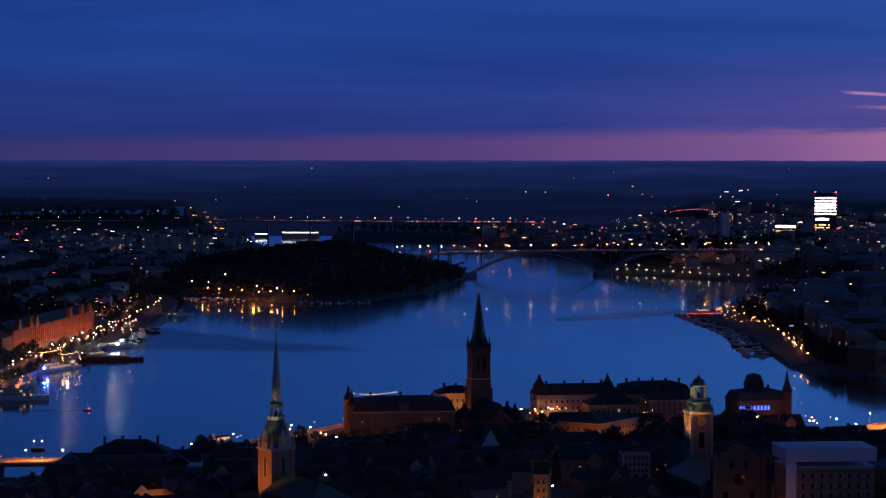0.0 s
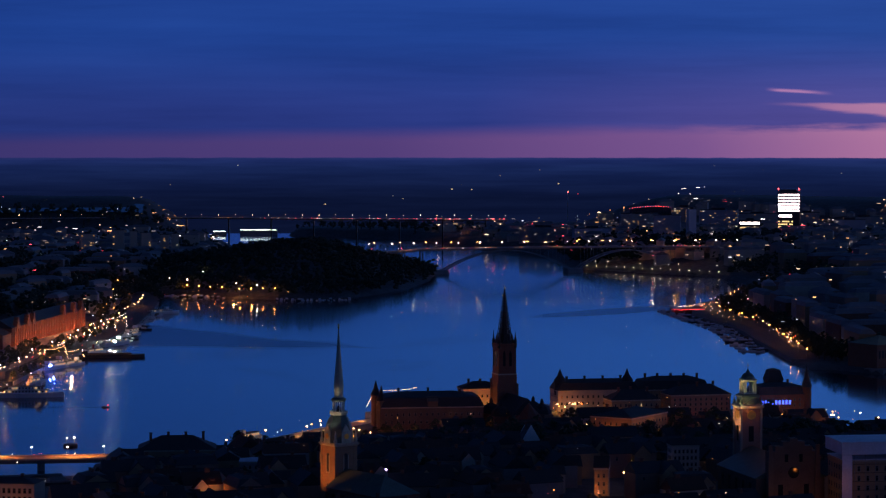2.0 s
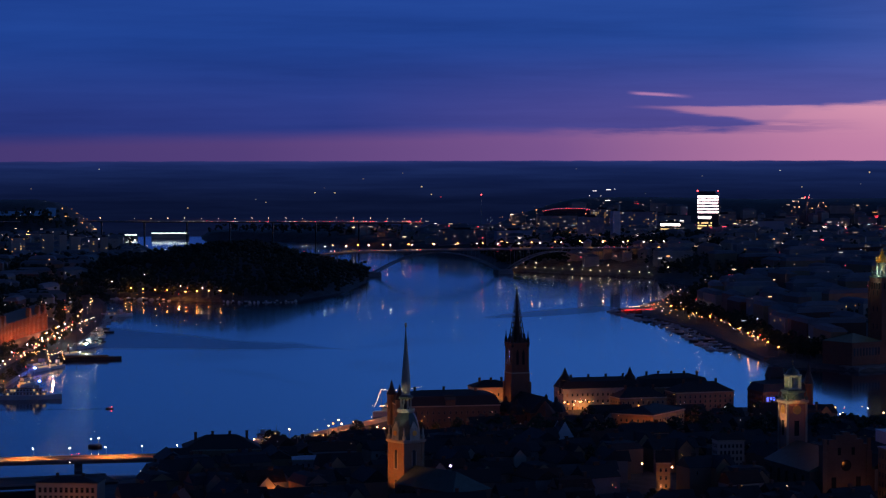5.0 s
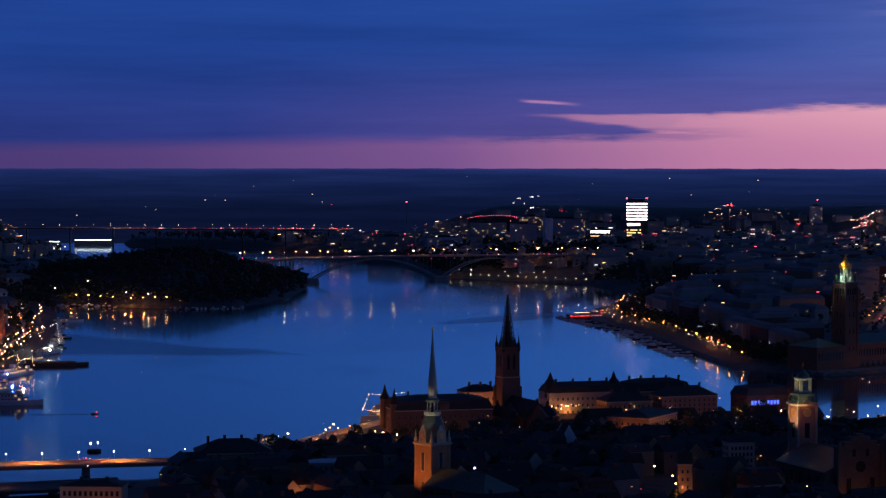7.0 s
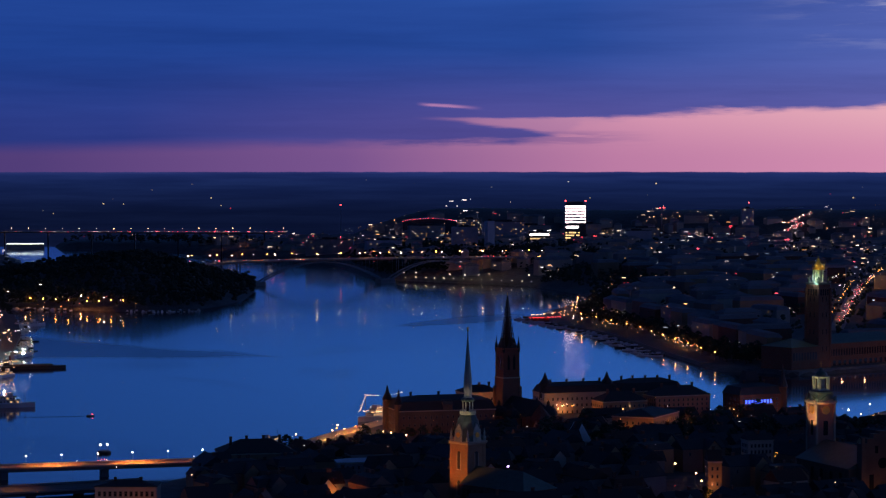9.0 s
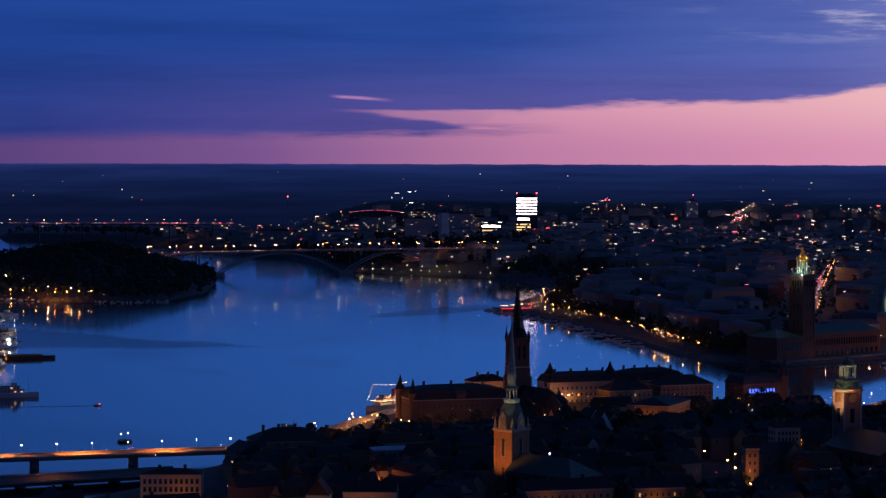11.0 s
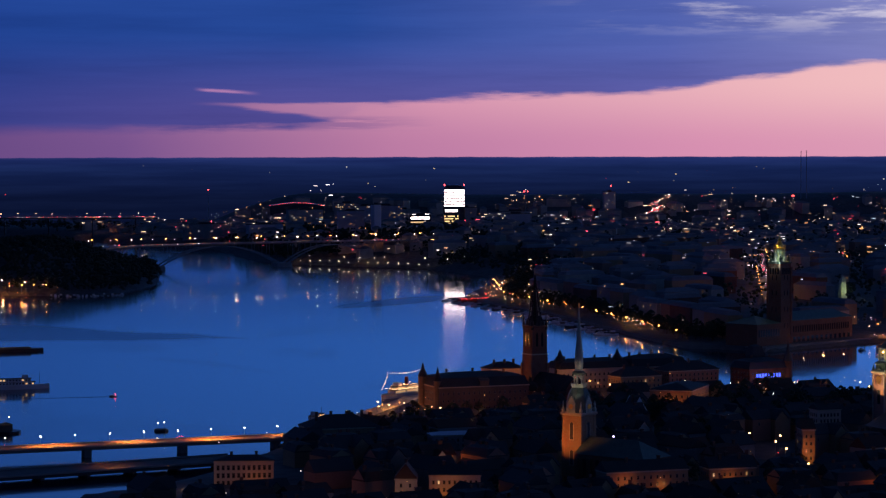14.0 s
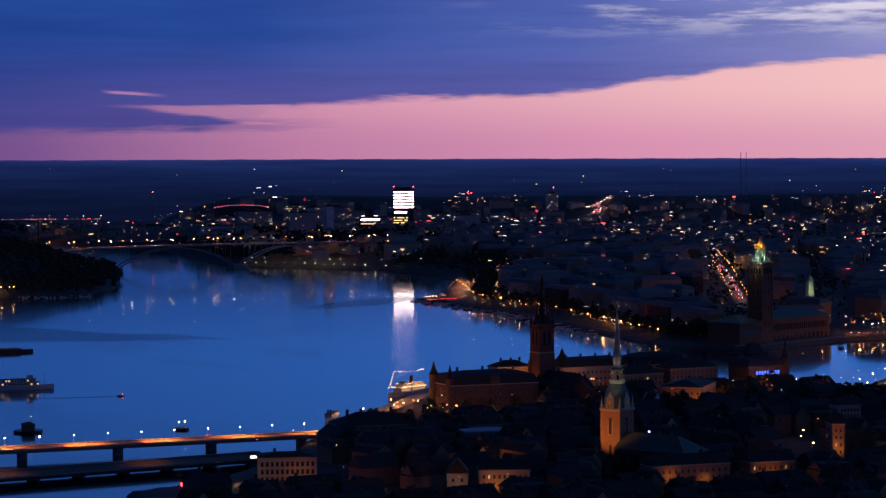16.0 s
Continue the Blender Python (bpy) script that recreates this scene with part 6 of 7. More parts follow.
part("pavilion", Mesh().rings(8, [(4, .9), (4, 3.6), (5, 3.6), (.3, 6.2)], 8, 0), "white", pav)
garland(pav, [(-24, -6, 3.5), (-8, -6, 3.5), (6, -6, 3.5), (18, -6, 3.5)], .3, 8, "lamp_warm", .3)
work = thing("work_pontoon", "dark work pontoon with a stubby crane hut", "pontoon", -268, 340, 0, 10)
part("deck", Mesh().rings(8, [(9, -.5), (9.4, 1.4)]), "hull", work)
part("hut", Mesh().box(-3.5, 3.5, -3, 3, 1.4, 5).hip(-3.5, 3.5, -3, 3, 5, 6.6), "wood", work)
part("pole", Mesh().tube((2, 0, 5), (2, 0, 9.5), .15), "steel", work)
part("lamp_head", Mesh().ball(2, 0, 9.6, .4), "lamp_warm", work)
buoy = thing("mooring_raft", "small dark mooring raft with two pale lamps", "raft", -175, 328, 0, 30)
part("float", Mesh().rings(8, [(4.2, -.4), (4.6, .9), (3.6, 1.6)]), "hull", buoy)
for dx in (-2.4, 2.4):
    p = part("post", Mesh().tube((dx, 0, 1.4), (dx, 0, 5), .14), "steel", buoy)
    part("lamp_head", Mesh().ball(dx, 0, 5.2, .45), "lamp_white", p)
wk = thing("motor_boat", "dark motor boat with red bow light and wake", "boat", -186, 548, 0, 2)
part("hull", hull(5, 1.7, .6), "wood", wk)
part("cabin", Mesh().box(-1.4, .6, -.55, .55, .5, 1.2), "white", wk)
part("bow_light", Mesh().ball(1.6, 0, 1.5, .4), "lamp_red", wk)
for s in (-1, 1):
    part("wake", Mesh().sweep([[(-4 - u, s * (1.5 + u * .02) - .3, -.1), (-4 - u, s * (1.5 + u * .02), .08), (-4 - u, s * (1.5 + u * .02) + .3, -.1)] for u in (0, 20, 45, 75, 110)]), "water", wk)


def small_boat(k):
    r = random.Random(300 + k)
    L = r.uniform(8, 14)
    t = thing("moored_boat", ("white sailing boat with bare mast" if k % 3 == 0 else "small white cabin boat" if k % 3 == 1 else "dark wooden motor boat") + " moored by the shore", "boat", group="moored boats")
    part("hull", hull(L, L * .28, L * .1), "hull" if k % 3 == 2 else "white", t)
    part("cabin", Mesh().box(-L * .2, L * .14, -L * .09, L * .09, L * .1, L * .1 + 1.4), "white" if k % 3 else "wood", t)
    if k % 3 == 0:
        part("mast", Mesh().tube((L * .1, 0, L * .1), (L * .1, 0, L * 1.1), .09, 5, .05), "steel", t)
    else:
        part("windscreen", Mesh().box(L * .14, L * .16, -L * .08, L * .08, L * .1 + .6, L * .1 + 1.3), "glass", t)
    return t


BOATS = [small_boat(k) for k in range(9)]
berths = []
for k in range(34):
    y = 1010 + k * 16
    berths.append((308 - max(0, y - 1240) * .11 + rng.uniform(-3, 2), y, 180 + rng.uniform(-14, 14)))
    if k % 2 == 0:
        berths.append((294 - max(0, y - 1240) * .11, y + 6, rng.uniform(-14, 14)))
for k in range(26):
    berths.append((-250 + rng.uniform(-8, 7) - k * .9, 1120 + k * 17, rng.uniform(-25, 25)))
for k in range(20):
    berths.append((-160 + k * 4.4 + rng.uniform(-2, 2), 1708 + abs(k - 8) * 1.5 + rng.uniform(-5, 3), 90 + rng.uniform(-20, 20)))
for k in range(12):
    berths.append((-300 + k * 7, 1795 - k * 3.6, 60 + rng.uniform(-20, 20)))
for k in range(10):
    berths.append((500 + rng.uniform(-60, 70), 740 + rng.uniform(-60, 60), rng.uniform(0, 360)))
for k, (x, y, q) in enumerate(berths):
    m = pose(x, y, 0, 0, 0, q)
    if k < 9:
        BOATS[k].matrix_basis = m
    else:
        repeat(BOATS[rng.randrange(9)], m)

for x, y, w, label, front in ((-161, 140, 9, "small white-lit kiosk beside the road bridge", "lit_kiosk"), (-215, 41, 6, "small kiosk with a red glowing sign", "lamp_red")):
    ki = thing("kiosk", label, "kiosk", x, y, hz(x, y) + (4.5 if y > 100 else 0), -10)
    part("body", Mesh().box(-w / 2, w / 2, -2, 2, -7, 3.2), "plaster_grey", ki)
    part("roof", Mesh().hip(-w / 2, w / 2, -2, 2, 3.2, 4.2), "tin", ki)
    part("lit_front", Mesh().box(-w * .42, w * .42, -2.12, -2.0, 1.0, 2.8), front, ki, "glowing front")
for x, y, dz, glass, w, h, word in ((-266, 806, 5.5, "flood_blue", .7, .6, "blue"), (-250, 1050, 5.0, "flood_cool", 1.4, .9, "cold white")):
    fl = thing("flood_lamp", f"{word} flood lamp on a post by the moored ships", "lamp", x, y, 0, -4)
    part("post", Mesh().tube((0, .2, -1), (0, .2, dz + h), .12), "steel", fl)
    part("housing", Mesh().box(-w / 2 - .1, w / 2 + .1, -.1, .2, dz - .1, dz + h + .1), "iron", fl)
    part("lamp_glass", Mesh().box(-w / 2, w / 2, -.16, -.1, dz, dz + h), glass, fl, f"{word} glowing glass")

# ---------------------------------------------------------------- street lamps and floodlights


def street_lamp(kind, h, glass, r=.55):
    t = thing("street_lamp", f"{kind} street lamp on a steel pole, switched on", "street lamp", group="street lamps")
    part("pole", Mesh().tube((0, 0, -1.5), (0, 0, h), .11, 6, .07).tube((0, 0, h), (0, -1.3, h + .25), .06, 5), "steel", t)
    part("lamp_head", Mesh().rings(8, [(r * .55, h - .35), (r, h), (r * .4, h + .35)], 0, -1.4), glass, t, "glowing lamp glass")
    return t


LAMPS = {"warm": street_lamp("warm white", 7.0, "lamp_warm"), "amber": street_lamp("sodium amber", 8.5, "lamp_amber"), "white": street_lamp("cold white", 7.5, "lamp_white"),
         "far": street_lamp("tall warm", 9.0, "lamp_far", .6), "far_amber": street_lamp("tall amber", 9.0, "lamp_amber", .75), "bridge": street_lamp("cold white bridge", 7.5, "lamp_white", .32), "avenue": street_lamp("deep orange", 8.0, "lamp_avenue", .5), "shore": street_lamp("low yellow", 6.0, "lamp_shore", .42)}
for k, o in enumerate(LAMPS.values()):
    o.matrix_basis = pose(322 + 12 * k, 300, hz(322 + 12 * k, 300))


def light_row(kind, pts, z=None, turn=0.0, loose=0.0):
    for x, y in pts:
        if loose:
            if rng.random() < .25:
                continue
            x, y = x + rng.uniform(-3, 3), y + rng.uniform(-1, 1) * loose
        repeat(LAMPS[kind], pose(x, y, hz(x, y) + (z or 0) if z is None or z <= 0 else z, 0, 0, turn + rng.uniform(-10, 10)))


light_row("bridge", steps((-410, 174), (-100, 222), 16), 6.3)
light_row("bridge", steps((272, 344), (440, 574), 7), 8.0)
light_row("far", [along(s, -10.5) for s in range(-100, 440, 31)], 33.6)
light_row("far_amber", [along(s, 10.5) for s in range(-88, 440, 36)], 33.8)
light_row("amber", [(333 - max(0, y - 1240) * .11 + max(0, y - 1450) * .3, y) for y in range(905, 1740, 52)])
light_row("shore", steps((222, 2412), (262, 2384), 3) + steps((272, 2370), (308, 2324), 3) + steps((318, 2312), (390, 2232), 6), -3.4)
light_row("shore", steps((236, 2432), (330, 2335), 5), -1.0, 0.0, 12)
light_row("shore", steps((345, 2318), (440, 2215), 4), 0.0, 0.0, 12)
light_row("warm", steps((-289, 730), (-275, 1290), 22) + steps((-284, 1330), (-300, 1640), 8), loose=14)
light_row("white", steps((-296, 760), (-284, 1290), 9) + steps((-306, 1390), (-330, 1600), 3), loose=20)
light_row("amber", steps((-307, 1350), (-330, 1600), 7) + steps((-335, 1640), (-372, 1965), 7))
light_row("far_amber", steps((-285, 1812), (-226, 1764), 4) + steps((-205, 1750), (-150, 1736), 4))
light_row("far", [(-276, 1850), (-262, 1900), (-240, 1860), (-212, 1790), (-186, 1768), (-300, 1880)])
light_row("warm", [(-17.8, 360), (-29, 352), (-37, 345), (-31, 379), (-60, 330), (-80, 296), (120, 446), (126, 464), (107, 463), (140, 438), (150, 432), (64, 421), (63, 325), (242, 424), (253, 428), (262, 431), (275, 440), (290, 446), (284, 416), (310, 396),
                   (152.5, 289.5), (158.5, 290), (173, 313.5), (196, 364), (184, 376), (204, 374), (117.5, -8.5), (204, 12), (221, 9), (73, 295), (129, 342), (115, 350), (127, 466), (116, 462), (126, 64), (123, 40), (-4, 312), (-8, 322), (3, 296), (-112, -74), (-64, -84), (14, -52), (122, 96), (136, 86), (225, 58), (238, 46), (94, 56)])
light_row("avenue", [(116, 441), (131, 455), (68, 417), (160, 428), (246, 419), (268, 427), (288, 438), (-22, 354), (-34, 347), (101, 459)])
light_row("white", [(22, 15), (-120, 120), (80, 250), (180, 200), (30, 180)])
light_row("warm", steps((-480, 3384), (120, 3330), 20), 42.5)
light_row("warm", steps((-880, 3302), (-595, 3358), 8), 43)
light_row("avenue", [(p[0] + 6, p[1]) for p in steps((530, 1214), (880, 2250), 24)])
light_row("avenue", [(p[0] - 6, p[1] + 14) for p in steps((530, 1214), (722, 1790), 12)])
light_row("far", steps((1009, 3322), (1078, 3380), 5) + steps((1072, 3401), (1115, 3459), 4))
light_row("avenue", steps((1062, 2400), (889, 1932), 12))

# light that falls on fronts, roads and quays
for x, y, z, w, c in ((63.8, 425, 8, 2600, AMBER), (70, 428, 7, 1500, AMBER), (58, 424, 6, 900, AMBER), (118, 468, 9, 500, AMBER), (114, 478, 7, 420, AMBER), (129, 480, 6.5, 260, AMBER), (140, 446, 11, 200, AMBER), (151, 290, 13, 260, AMBER), (158, 291, 12.5, 330, AMBER), (172, 314, 12.5, 380, AMBER), (141, 300, 12.5, 260, AMBER), (196, 366, 7, 500, AMBER), (205, 16.5, 9, 50, AMBER), (213, 14.5, 9, 50, AMBER), (221, 12.5, 9, 50, AMBER), (232, -6, 22, 90, AMBER),
                      (117, -6, 20, 110, (1, .30, .05)), (117, -8, 14, 420, (1, .30, .05)), (188.5, 251, 13, 90, (.75, 1, .25)),
                      (242, 424, 8, 500, WARM), (258, 434, 8, 500, WARM), (-26, 384, 6, 1300, AMBER), (-16, 406, 5, 500, AMBER), (-40, 354, 6, 1500, AMBER), (-10, 440, 7, 400, AMBER), (66, 318, 8, 500, AMBER), (-84, -78, 12, 460, AMBER), (-66, -80, 12, 420, AMBER), (-108, -80, 12, 200, WARM), (2, -81, 16, 110, AMBER), (20, -79, 14, 60, AMBER), (118, -112, 18, 220, (1, .26, .06)), (54, -76, 15, 160, AMBER),
                      (-190, 38, 7, 300, WARM), (-158, 34, 6, 240, AMBER), (30, 340, 7, 200, AMBER), (-8, 318, 6, 1300, AMBER), (-2, 298, 6, 600, AMBER), (-40, 338, 6, 1400, AMBER), (-8, 440, 5, 300, AMBER), (-20, 396, 5, 900, AMBER), (116, 452, 6, 250, AMBER), (206, 348, 9, 500, AMBER)):
    lamp("street_light", x, y, z, w, c)
for k in range(7):
    downlight("bridge_light", -385 + k * 46, 186 + k * 7.1, 17, 40000, AMBER)
for k in range(3):
    downlight("railway_light", -380 + k * 80, 84 + k * 25, 14, 4200, AMBER)
for k in range(4):
    downlight("bridge_light", 286 + k * 40, 345 + k * 55, 19, 30000, AMBER)
for k in range(12):
    y = 995 + k * 22.5
    lamp("brewery_floodlight", -311 + (y - 1118) * .087, y, hz(-311 + (y - 1118) * .087, y) + 2.2, 1900, (1, .24, .07))
for x, y, w in ((-288, 730, 2600), (-284, 850, 1500), (-282, 930, 900), (-280, 1180, 1200), (-288, 1310, 1500), (-312, 1520, 2600), (-324, 1480, 1800), (-340, 1750, 800)):
    lamp("quay_light", x, y, 11, w, AMBER)
for x, y, w in ((340, 930, 100), (338, 1040, 700), (337, 1075, 900), (330, 1240, 100), (316, 1400, 100), (326, 1560, 700), (352, 1640, 900), (378, 1720, 700)):
    lamp("shore_light", x, y, 8.5, w, AMBER)
for s in range(-90, 430, 52):
    q = along(s)
    downlight("bridge_light", q[0], q[1], 47, 14000, AMBER)
for k in range(7):
    q = steps((-470, 3384), (110, 3332), 6)[k]
    downlight("viaduct_light", q[0], q[1], 58, 22000, AMBER)
for x, y, w in ((-276, 1795, 600), (-212, 1752, 1500), (-190, 1745, 400), (-250, 1850, 500)):
    lamp("jetty_light", x, y, 9, w, AMBER)
for k in range(5):
    q = steps((545, 1260), (715, 1775), 4)[k]
    lamp("avenue_light", q[0], q[1], hz(*q) + 12, 1800, AMBER, .8)

# floodlights on the towers
spot("tower_floodlight", (-23, -13, 25), (-6, -4.5, 33), 15000, (1, .31, .05), 84)
spot("tower_floodlight", (-16, -28, 30), (0, 0, 60), 32000, (1, .74, .52), 18)
spot("tower_floodlight", (176, 73, 24), (190.5, 80, 45), 60000, (1, .62, .30), 30)
spot("tower_floodlight", (188, 68, 47), (196.5, 82, 60), 7000, (1, .78, .36), 50)
lamp("clock_light", 197, 73.5, 49.5, 110, AMBER, .2)
for k in range(6):
    a = math.radians(150 + 36 * k)
    lamp("lantern_floodlight", 405.2 + 3.4 * math.cos(a), 841.4 + 3.4 * math.sin(a), 76.2, 150, (.74, 1, .95), .3)
lamp("lantern_floodlight", 400, 832, 72.5, 420, (.74, 1, .95), .3)
lamp("lantern_floodlight", 402, 832, 86, 620, (1, .62, .16), .3)
lamp("lantern_floodlight", 396, 836, 90, 520, (1, .62, .16), .3)
for x, y, w in ((385, 858, 160), (422, 842, 110), (446, 858, 110), (470, 872, 110)):
    lamp("terrace_light", x, y - 14, 8, w, (1, .42, .18))

# ---------------------------------------------------------------- lights of the city far and near, too many to count


def city_lights(name, label, mtl, n, seed, right=.62, dmin=2350, dmax=4820, high=(4, 25)):
    """Clusters of lamps and windows: most are faint, a few are bright, some run along a street."""
    r = random.Random(seed)
    m = Mesh()
    k = 0
    while k < n:
        a = radians(r.uniform(4, 25) if r.random() < right else r.uniform(-13, 6))
        d = dmin + (dmax - dmin) * r.random() ** .65
        x, y = -140 + d * math.sin(a), -1200 + d * math.cos(a)
        q, run = r.uniform(-.5, .5) + r.choice((0, 1.2)), r.choice((1, 1, 1, 1, 2, 2, 3, 4, 7))
        gap = r.uniform(7, 22)
        for j in range(run):
            u, v = x + math.cos(q) * gap * j + r.uniform(-2, 2), y + math.sin(q) * gap * j
            k += 1
            if inland(u, v) < 12 or (-340 < u < 30 and 1700 < v < 2500):
                continue
            s = r.random()
            size = .36 + .4 * s * s + (.7 * r.random() if r.random() < .12 else 0)
            p, z = d / 4514, hz(u, v) + r.uniform(*high)
            if r.random() < .24:
                w = p * r.uniform(1.2, 4.0)
                m.box(u - w, u + w, v - p, v, z - p * .4, z + p * .4)
            else:
                m.ball(u, v, z, p * size)
    solo(name, m, mtl, label, "lights", kind="stuff")


city_lights("warm_city_lights", "scattered warm lamps and windows of the city", "bulb_warm", 950, 1)
city_lights("amber_city_lights", "scattered sodium lamps of the city", "bulb_amber", 650, 2, .68)
city_lights("white_city_lights", "scattered white lamps of the city", "bulb_white", 1100, 3)
city_lights("cool_city_lights", "scattered bluish lamps of the city", "bulb_cool", 260, 4)
city_lights("red_city_lights", "scattered red beacons and tail lights of the city", "bulb_red", 320, 5)
traffic_r, traffic_w = Mesh(), Mesh()
for a, b, n, w in (((524, 1195), (730, 1815), 120, 8), ((730, 1815), (880, 2249), 40, 6), ((1068, 2417), (889, 1932), 30, 5), ((1005, 3320), (1082, 3388), 60, 16), ((1082, 3388), (1066, 3408), 14, 8), ((1066, 3408), (1122, 3465), 14, 10), ((508, 884), (600, 900), 34, 8), ((-420, 182), (-100, 230), 16, 7), ((-300, 740), (-285, 1290), 12, 3), ((280, 338), (440, 556), 14, 6), ((-100, 2264), (420, 2408), 40, 8), ((-480, 3384), (120, 3330), 150, 3), ((-880, 3302), (-595, 3358), 16, 4), ((392, 1590), (366, 1230), 30, 4)):
    for k in range(n):
        u = rng.random()
        x, y = a[0] + (b[0] - a[0]) * u + rng.uniform(-w, w) * .5, a[1] + (b[1] - a[1]) * u + rng.uniform(-w, w) * .5
        z = 43.6 if y > 3290 and x < 130 else 9.0 if y < 600 else (34.8 if 2250 < y < 2420 and x < 430 else hz(x, y) + (5 if y > 3000 else 2))
        d = math.hypot(x + 140, y + 1200)
        (traffic_r if rng.random() < .5 else traffic_w).ball(x, y, z, d / 4514 * rng.uniform(.4, .95))
solo("tail_lights", traffic_r, "bulb_red", "red tail lights of cars on streets and bridges", "lights", kind="stuff")
solo("head_lights", traffic_w, "bulb_white", "white head lights of cars on streets and bridges", "lights", kind="stuff")

# places where far lights crowd together
rc = random.Random(44)
crowd = {"bulb_warm": Mesh(), "bulb_amber": Mesh(), "bulb_white": Mesh(), "bulb_red": Mesh()}
for x, y, n, w, d, up, mix in ((1328, 3213, 16, 60, 20, 16, (4, 5, 3, 0)), (1476, 3218, 18, 26, 12, 26, (7, 5, 1, 0)), (1505, 3165, 22, 40, 14, 30, (6, 6, 2, 1)), (1575, 3290, 18, 70, 30, 20, (3, 1, 6, 2)), (790, 2133, 7, 14, 6, 10, (5, 4, 1, 0)),
                               (576, 1478, 12, 24, 4, 9, (6, 4, 2, 0)), (540, 2500, 26, 44, 30, 12, (5, 6, 2, 2)), (586, 2282, 9, 16, 12, 10, (2, 6, 1, 2)), (850, 3480, 14, 46, 20, 10, (4, 4, 3, 1)), (908, 3487, 8, 20, 12, 10, (3, 5, 2, 1)),
                               (855, 3373, 10, 44, 6, 9, (2, 7, 1, 0)), (1121, 3339, 10, 60, 20, 14, (4, 4, 3, 1)), (1183, 3356, 9, 40, 20, 14, (4, 2, 4, 1)), (1302, 3339, 12, 60, 24, 12, (5, 3, 3, 0)), (1038, 2919, 12, 60, 20, 14, (5, 4, 2, 1)),
                               (1168, 3140, 10, 60, 20, 14, (5, 4, 2, 0)), (465, 1420, 2, 4, 4, 12, (5, 2, 0, 0))):
    for k in range(n):
        u, v = x + rc.gauss(0, w / 2), y + rc.gauss(0, d / 2)
        q = math.hypot(u + 140, v + 1200) / 4514
        crowd[rc.choices(list(crowd), mix)[0]].ball(u, v, hz(u, v) + 4 + rc.random() * up, q * rc.uniform(.4, 1.05))
for key, word in (("bulb_warm", "warm"), ("bulb_amber", "amber"), ("bulb_white", "white"), ("bulb_red", "red")):
    solo(f"{word}_light_crowd", crowd[key], key, f"crowded {word} lamps and windows of far squares", "lights", kind="stuff")

# single marks on the far side
ax, bx = far(422.9, 4182.7, 40.4), far(548.9, 4273.4, 37.4)
arena = thing("arena", "far arena with an arched roof edge of red lamps", "arena", (ax[0] + bx[0]) / 2, (ax[1] + bx[1]) / 2, hz((ax[0] + bx[0]) / 2, (ax[1] + bx[1]) / 2) - 1, -8)
hw = math.hypot(bx[0] - ax[0], bx[1] - ax[1]) / 2
az = (ax[2] + bx[2]) / 2 - arena.location.z
part("hall", Mesh().sweep([[(hw * u, -20, -6), (hw * u, 20, -6), (hw * u, 20, az + 5 * (1 - u * u)), (hw * u, -20, az + 5 * (1 - u * u))] for u in (-1, -.6, -.2, .2, .6, 1)]), "curtain", arena)
for k in range(22):
    u = -1 + 2 * k / 21
    part("roof_lamp", Mesh().ball(hw * u, -20.4, az + 5 * (1 - u * u), .6), "lamp_red", arena, "red rim lamp")


def mast(x, y, z, label, lights):
    q = far(x, y, z)
    g = hz(q[0], q[1])
    t = thing("beacon_mast", label, "mast", q[0], q[1], g)
    part("pole", Mesh().tube((0, 0, -2), (0, 0, q[2] - g), .8, 5, .5), "steel", t)
    for dx in lights:
        part("beacon", Mesh().ball(dx, -.8, q[2] - g, 1.5), "lamp_red", t, "red beacon")


mast(989.6, 4214.6, 66, "pale far mast with twin red beacons", (-3.5, 3.5))
mast(1221, 4375, 74, "far tower block mast with a red beacon", (0,))
mast(300, 4300, 72, "far mast with a red beacon", (0,))
mast(1500, 3900, 60, "far mast with a red beacon", (-1.5, 1.5))
q = far(1221, 4390, 60)
slab("tower_block", "pale far tower block", q[0], q[1], hz(q[0], q[1]), 0, 22, 12, max(10, q[2] - hz(q[0], q[1])), "cladding", .1, 77)
gl = thing("lit_gate_tower", "small floodlit tower at the end of a street", "tower", 618, 1247, hz(618, 1247) + 6, 10)
part("body", Mesh().square([(3.6, -9), (2.6, 11), (3.0, 11.3), (1.8, 15), (.3, 19)]), "copper_pale", gl)
lamp("tower_light", 614, 1238, hz(618, 1247) + 9, 420, (.9, 1, .45), .4)
lamp("tower_light", 622, 1238, hz(618, 1247) + 9, 260, (.9, 1, .75), .4)


# small lights close to the water and in the lanes
def bulbs(name, label, mtl, places, r0=.16, r1=.45):
    m = Mesh()
    for x, y, z in places:
        m.ball(x, y, z, rng.uniform(r0, r1) * (.55 if y < 420 else 1))
    solo(name, m, mtl, label, "lights", kind="stuff")


def strewn(n, x0, x1, y0, y1, slope=0.0, high=(3, 8), lean=1.0):
    out = []
    for k in range(n):
        y = y0 + (y1 - y0) * rng.random() ** lean
        x = rng.uniform(x0, x1) + (y - y0) * slope
        out.append((x, y, hz(x, y) + rng.uniform(*high)))
    return out


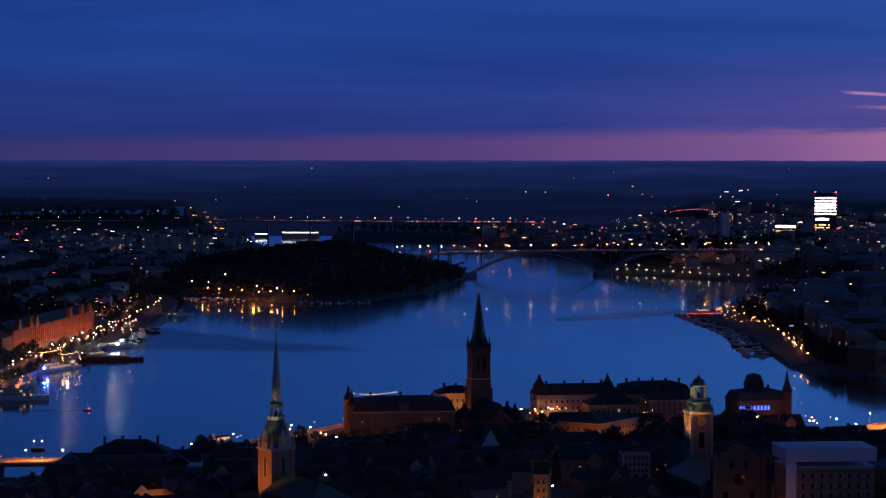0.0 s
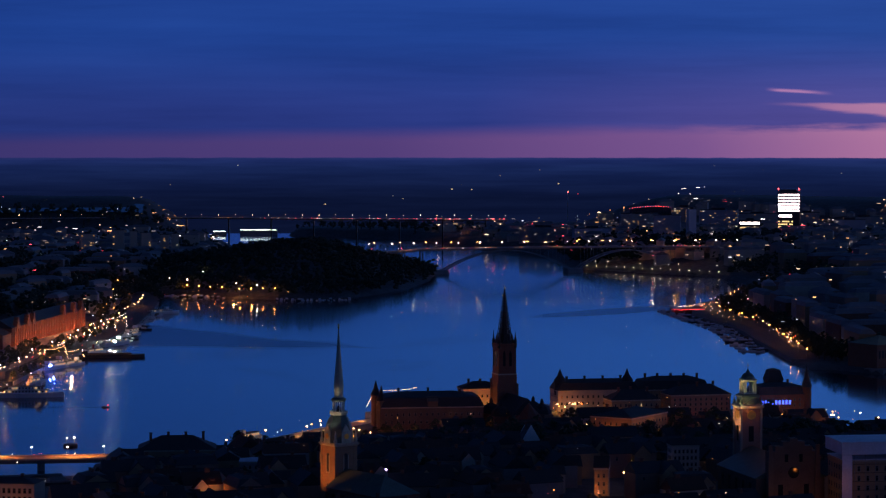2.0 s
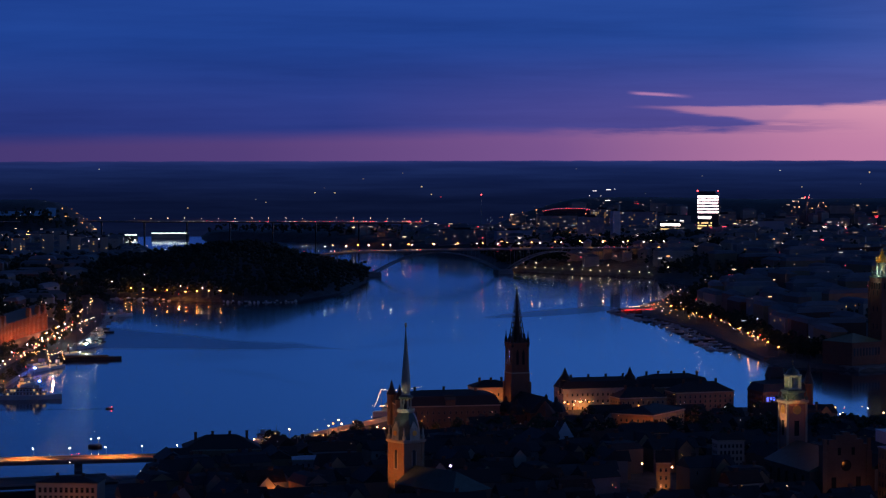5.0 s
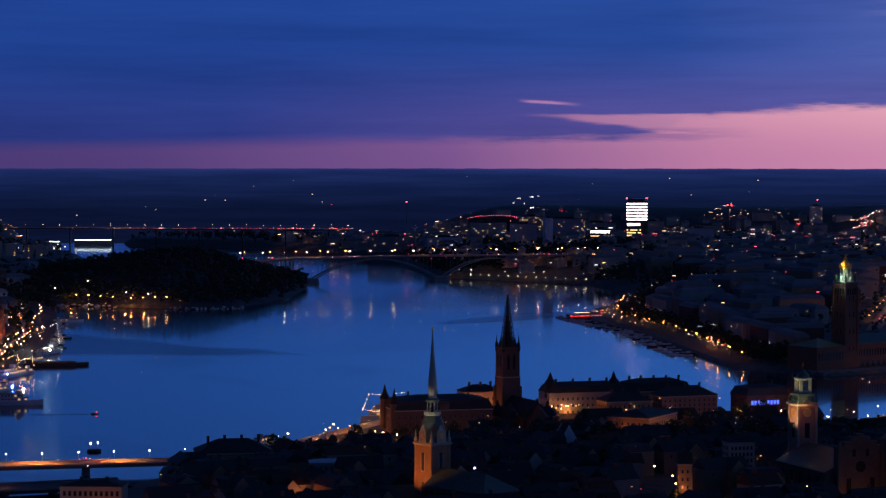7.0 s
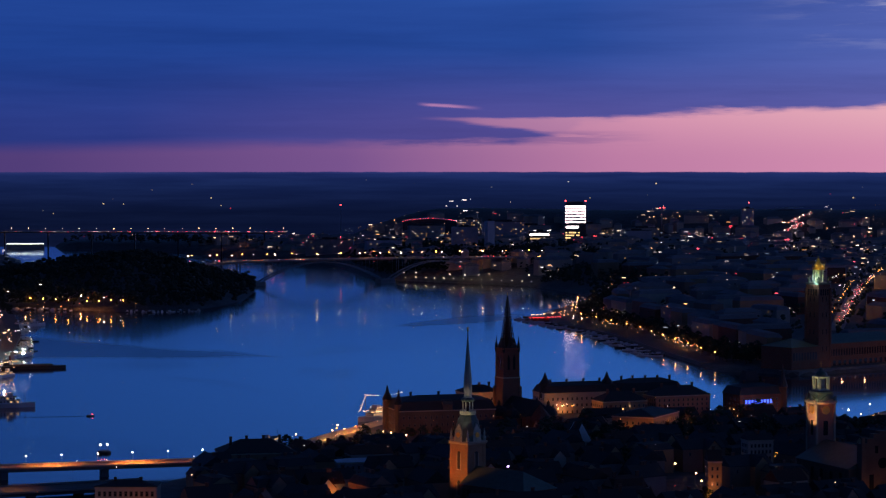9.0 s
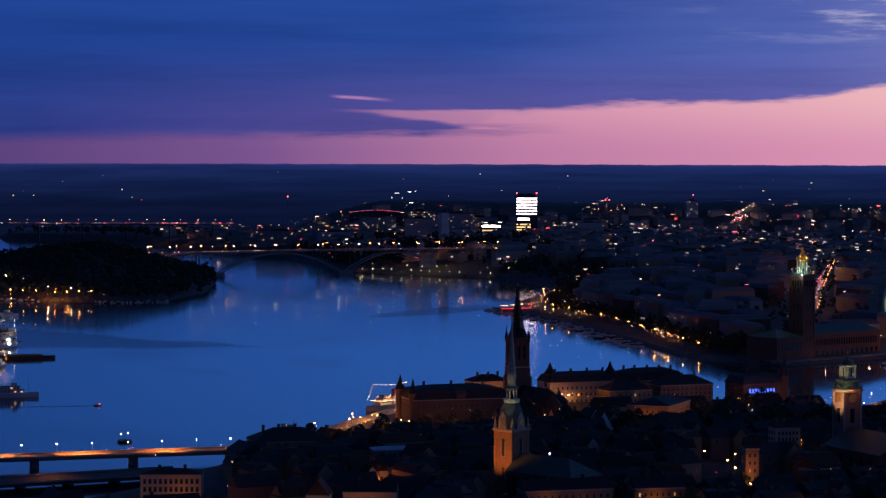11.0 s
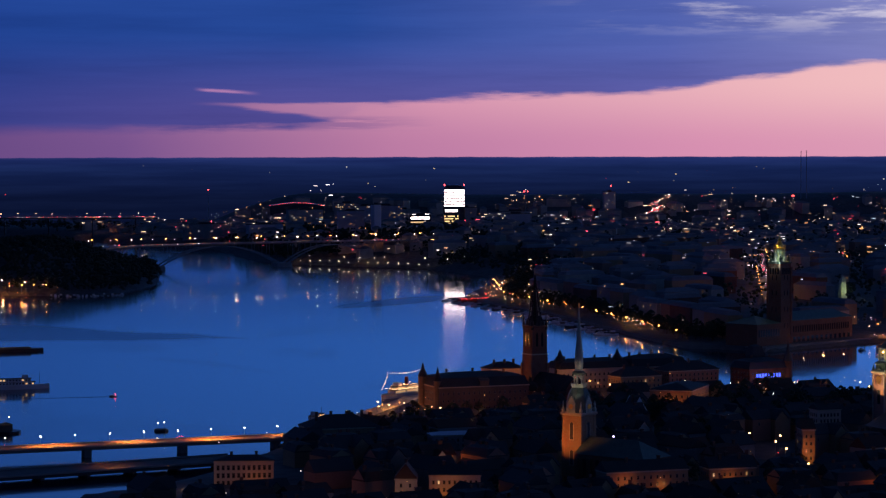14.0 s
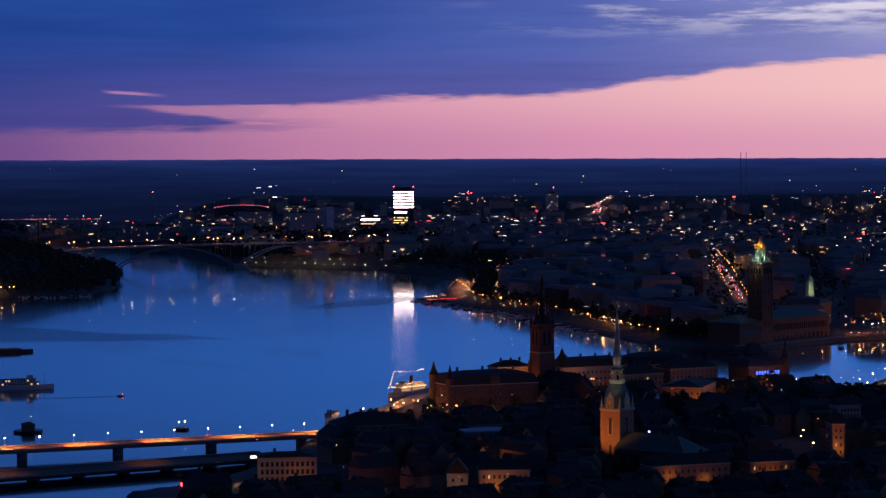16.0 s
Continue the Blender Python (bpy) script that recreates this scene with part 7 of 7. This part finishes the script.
south = strewn(110, -298, -266, 610, 1300, .01) + strewn(70, -330, -290, 1300, 1700, -.1, (4, 16))
north = strewn(60, 300, 345, 1540, 1760, .28) + strewn(70, 318, 352, 1405, 1570, .1, (4, 9)) + strewn(24, 355, 372, 1540, 1690, .35, (5, 9)) + strewn(26, 336, 352, 960, 1300, -.03) + strewn(30, 332, 346, 1020, 1100, 0) + strewn(40, 305, 330, 1300, 1540, -.06)
isle = strewn(30, -300, -140, 1735, 1800, 0, (3, 9))
hall = strewn(90, 500, 640, 890, 970, 0, (3, 10)) + strewn(40, 330, 420, 430, 520, .6, (5, 9))
lanes = [(x, y, hz(x, y) + rng.uniform(6, 16)) for x, y in [(rng.uniform(-230, 330), rng.uniform(-150, 400)) for k in range(150)] if inland(x, y) > 8]
parlia = strewn(12, 105, 175, 440, 486, 0, (4, 9)) + strewn(22, 230, 300, 395, 450, 0, (4, 9)) + strewn(9, 180, 235, 390, 450, 0, (5, 14))
groups = {"warm": [], "amber": [], "white": [], "red": [], "cool": []}
for q in south + north + isle + hall + lanes + parlia:
    groups[rng.choices(list(groups), (36, 34, 18, 9, 3))[0]].append(q)
bulbs("warm_lamps", "small warm lamps along quays and lanes", "small_warm", groups["warm"])
bulbs("amber_lamps", "small sodium lamps along quays and lanes", "small_amber", groups["amber"])
bulbs("white_lamps", "small white lamps along quays and lanes", "small_white", groups["white"])
bulbs("red_lamps", "small red lamps along quays and lanes", "small_red", groups["red"])
bulbs("cool_lamps", "small bluish lamps along quays and lanes", "small_cool", groups["cool"])
for x, y, z, w, c in ((-270, 700, 9, 2500, AMBER), (-258, 860, 12, 5000, WARM), (-258, 1075, 9, 7000, (.75, 1, .92)), (-262, 800, 4, 4000, (.05, .12, 1)), (520, 892, 10, 1500, AMBER), (556, 898, 10, 1500, AMBER), (598, 906, 9, 900, WHITE),
                      (-300, 1560, 14, 900, AMBER), (-318, 1290, 12, 900, AMBER), (40, 250, 12, 500, AMBER), (180, 180, 14, 500, AMBER), (-60, 20, 14, 350, AMBER), (-140, -20, 12, 350, AMBER), (70, -20, 12, 400, AMBER),
                      (250, 250, 12, 600, AMBER), (100, 150, 15, 350, AMBER), (-30, 180, 12, 350, AMBER), (200, 300, 10, 600, AMBER), (300, 330, 10, 1800, AMBER), (15, 300, 9, 500, AMBER), (10, 455, 8, 300, WARM)):
    lamp("lane_light", x, y, z, w, c)

chim = thing("twin_chimneys", "two thin power station chimneys on the skyline", "chimney", 1362, 3390, hz(1362, 3390))
for dx in (-5.5, 5.5):
    part("chimney_shaft", Mesh().rings(8, [(.8, -4), (.6, 158 - hz(1362, 3390))], dx), "cladding", chim)

vl = thing("violet_lamp", "violet-white lamp on a roof post in the old town", "lamp", 21.4, 12, 22)
part("post", Mesh().tube((0, 0, -6), (0, 0, 5), .1), "steel", vl)
part("lamp_glass", Mesh().ball(0, 0, 5.4, .7), "lamp_violet", vl, "violet glowing globe")
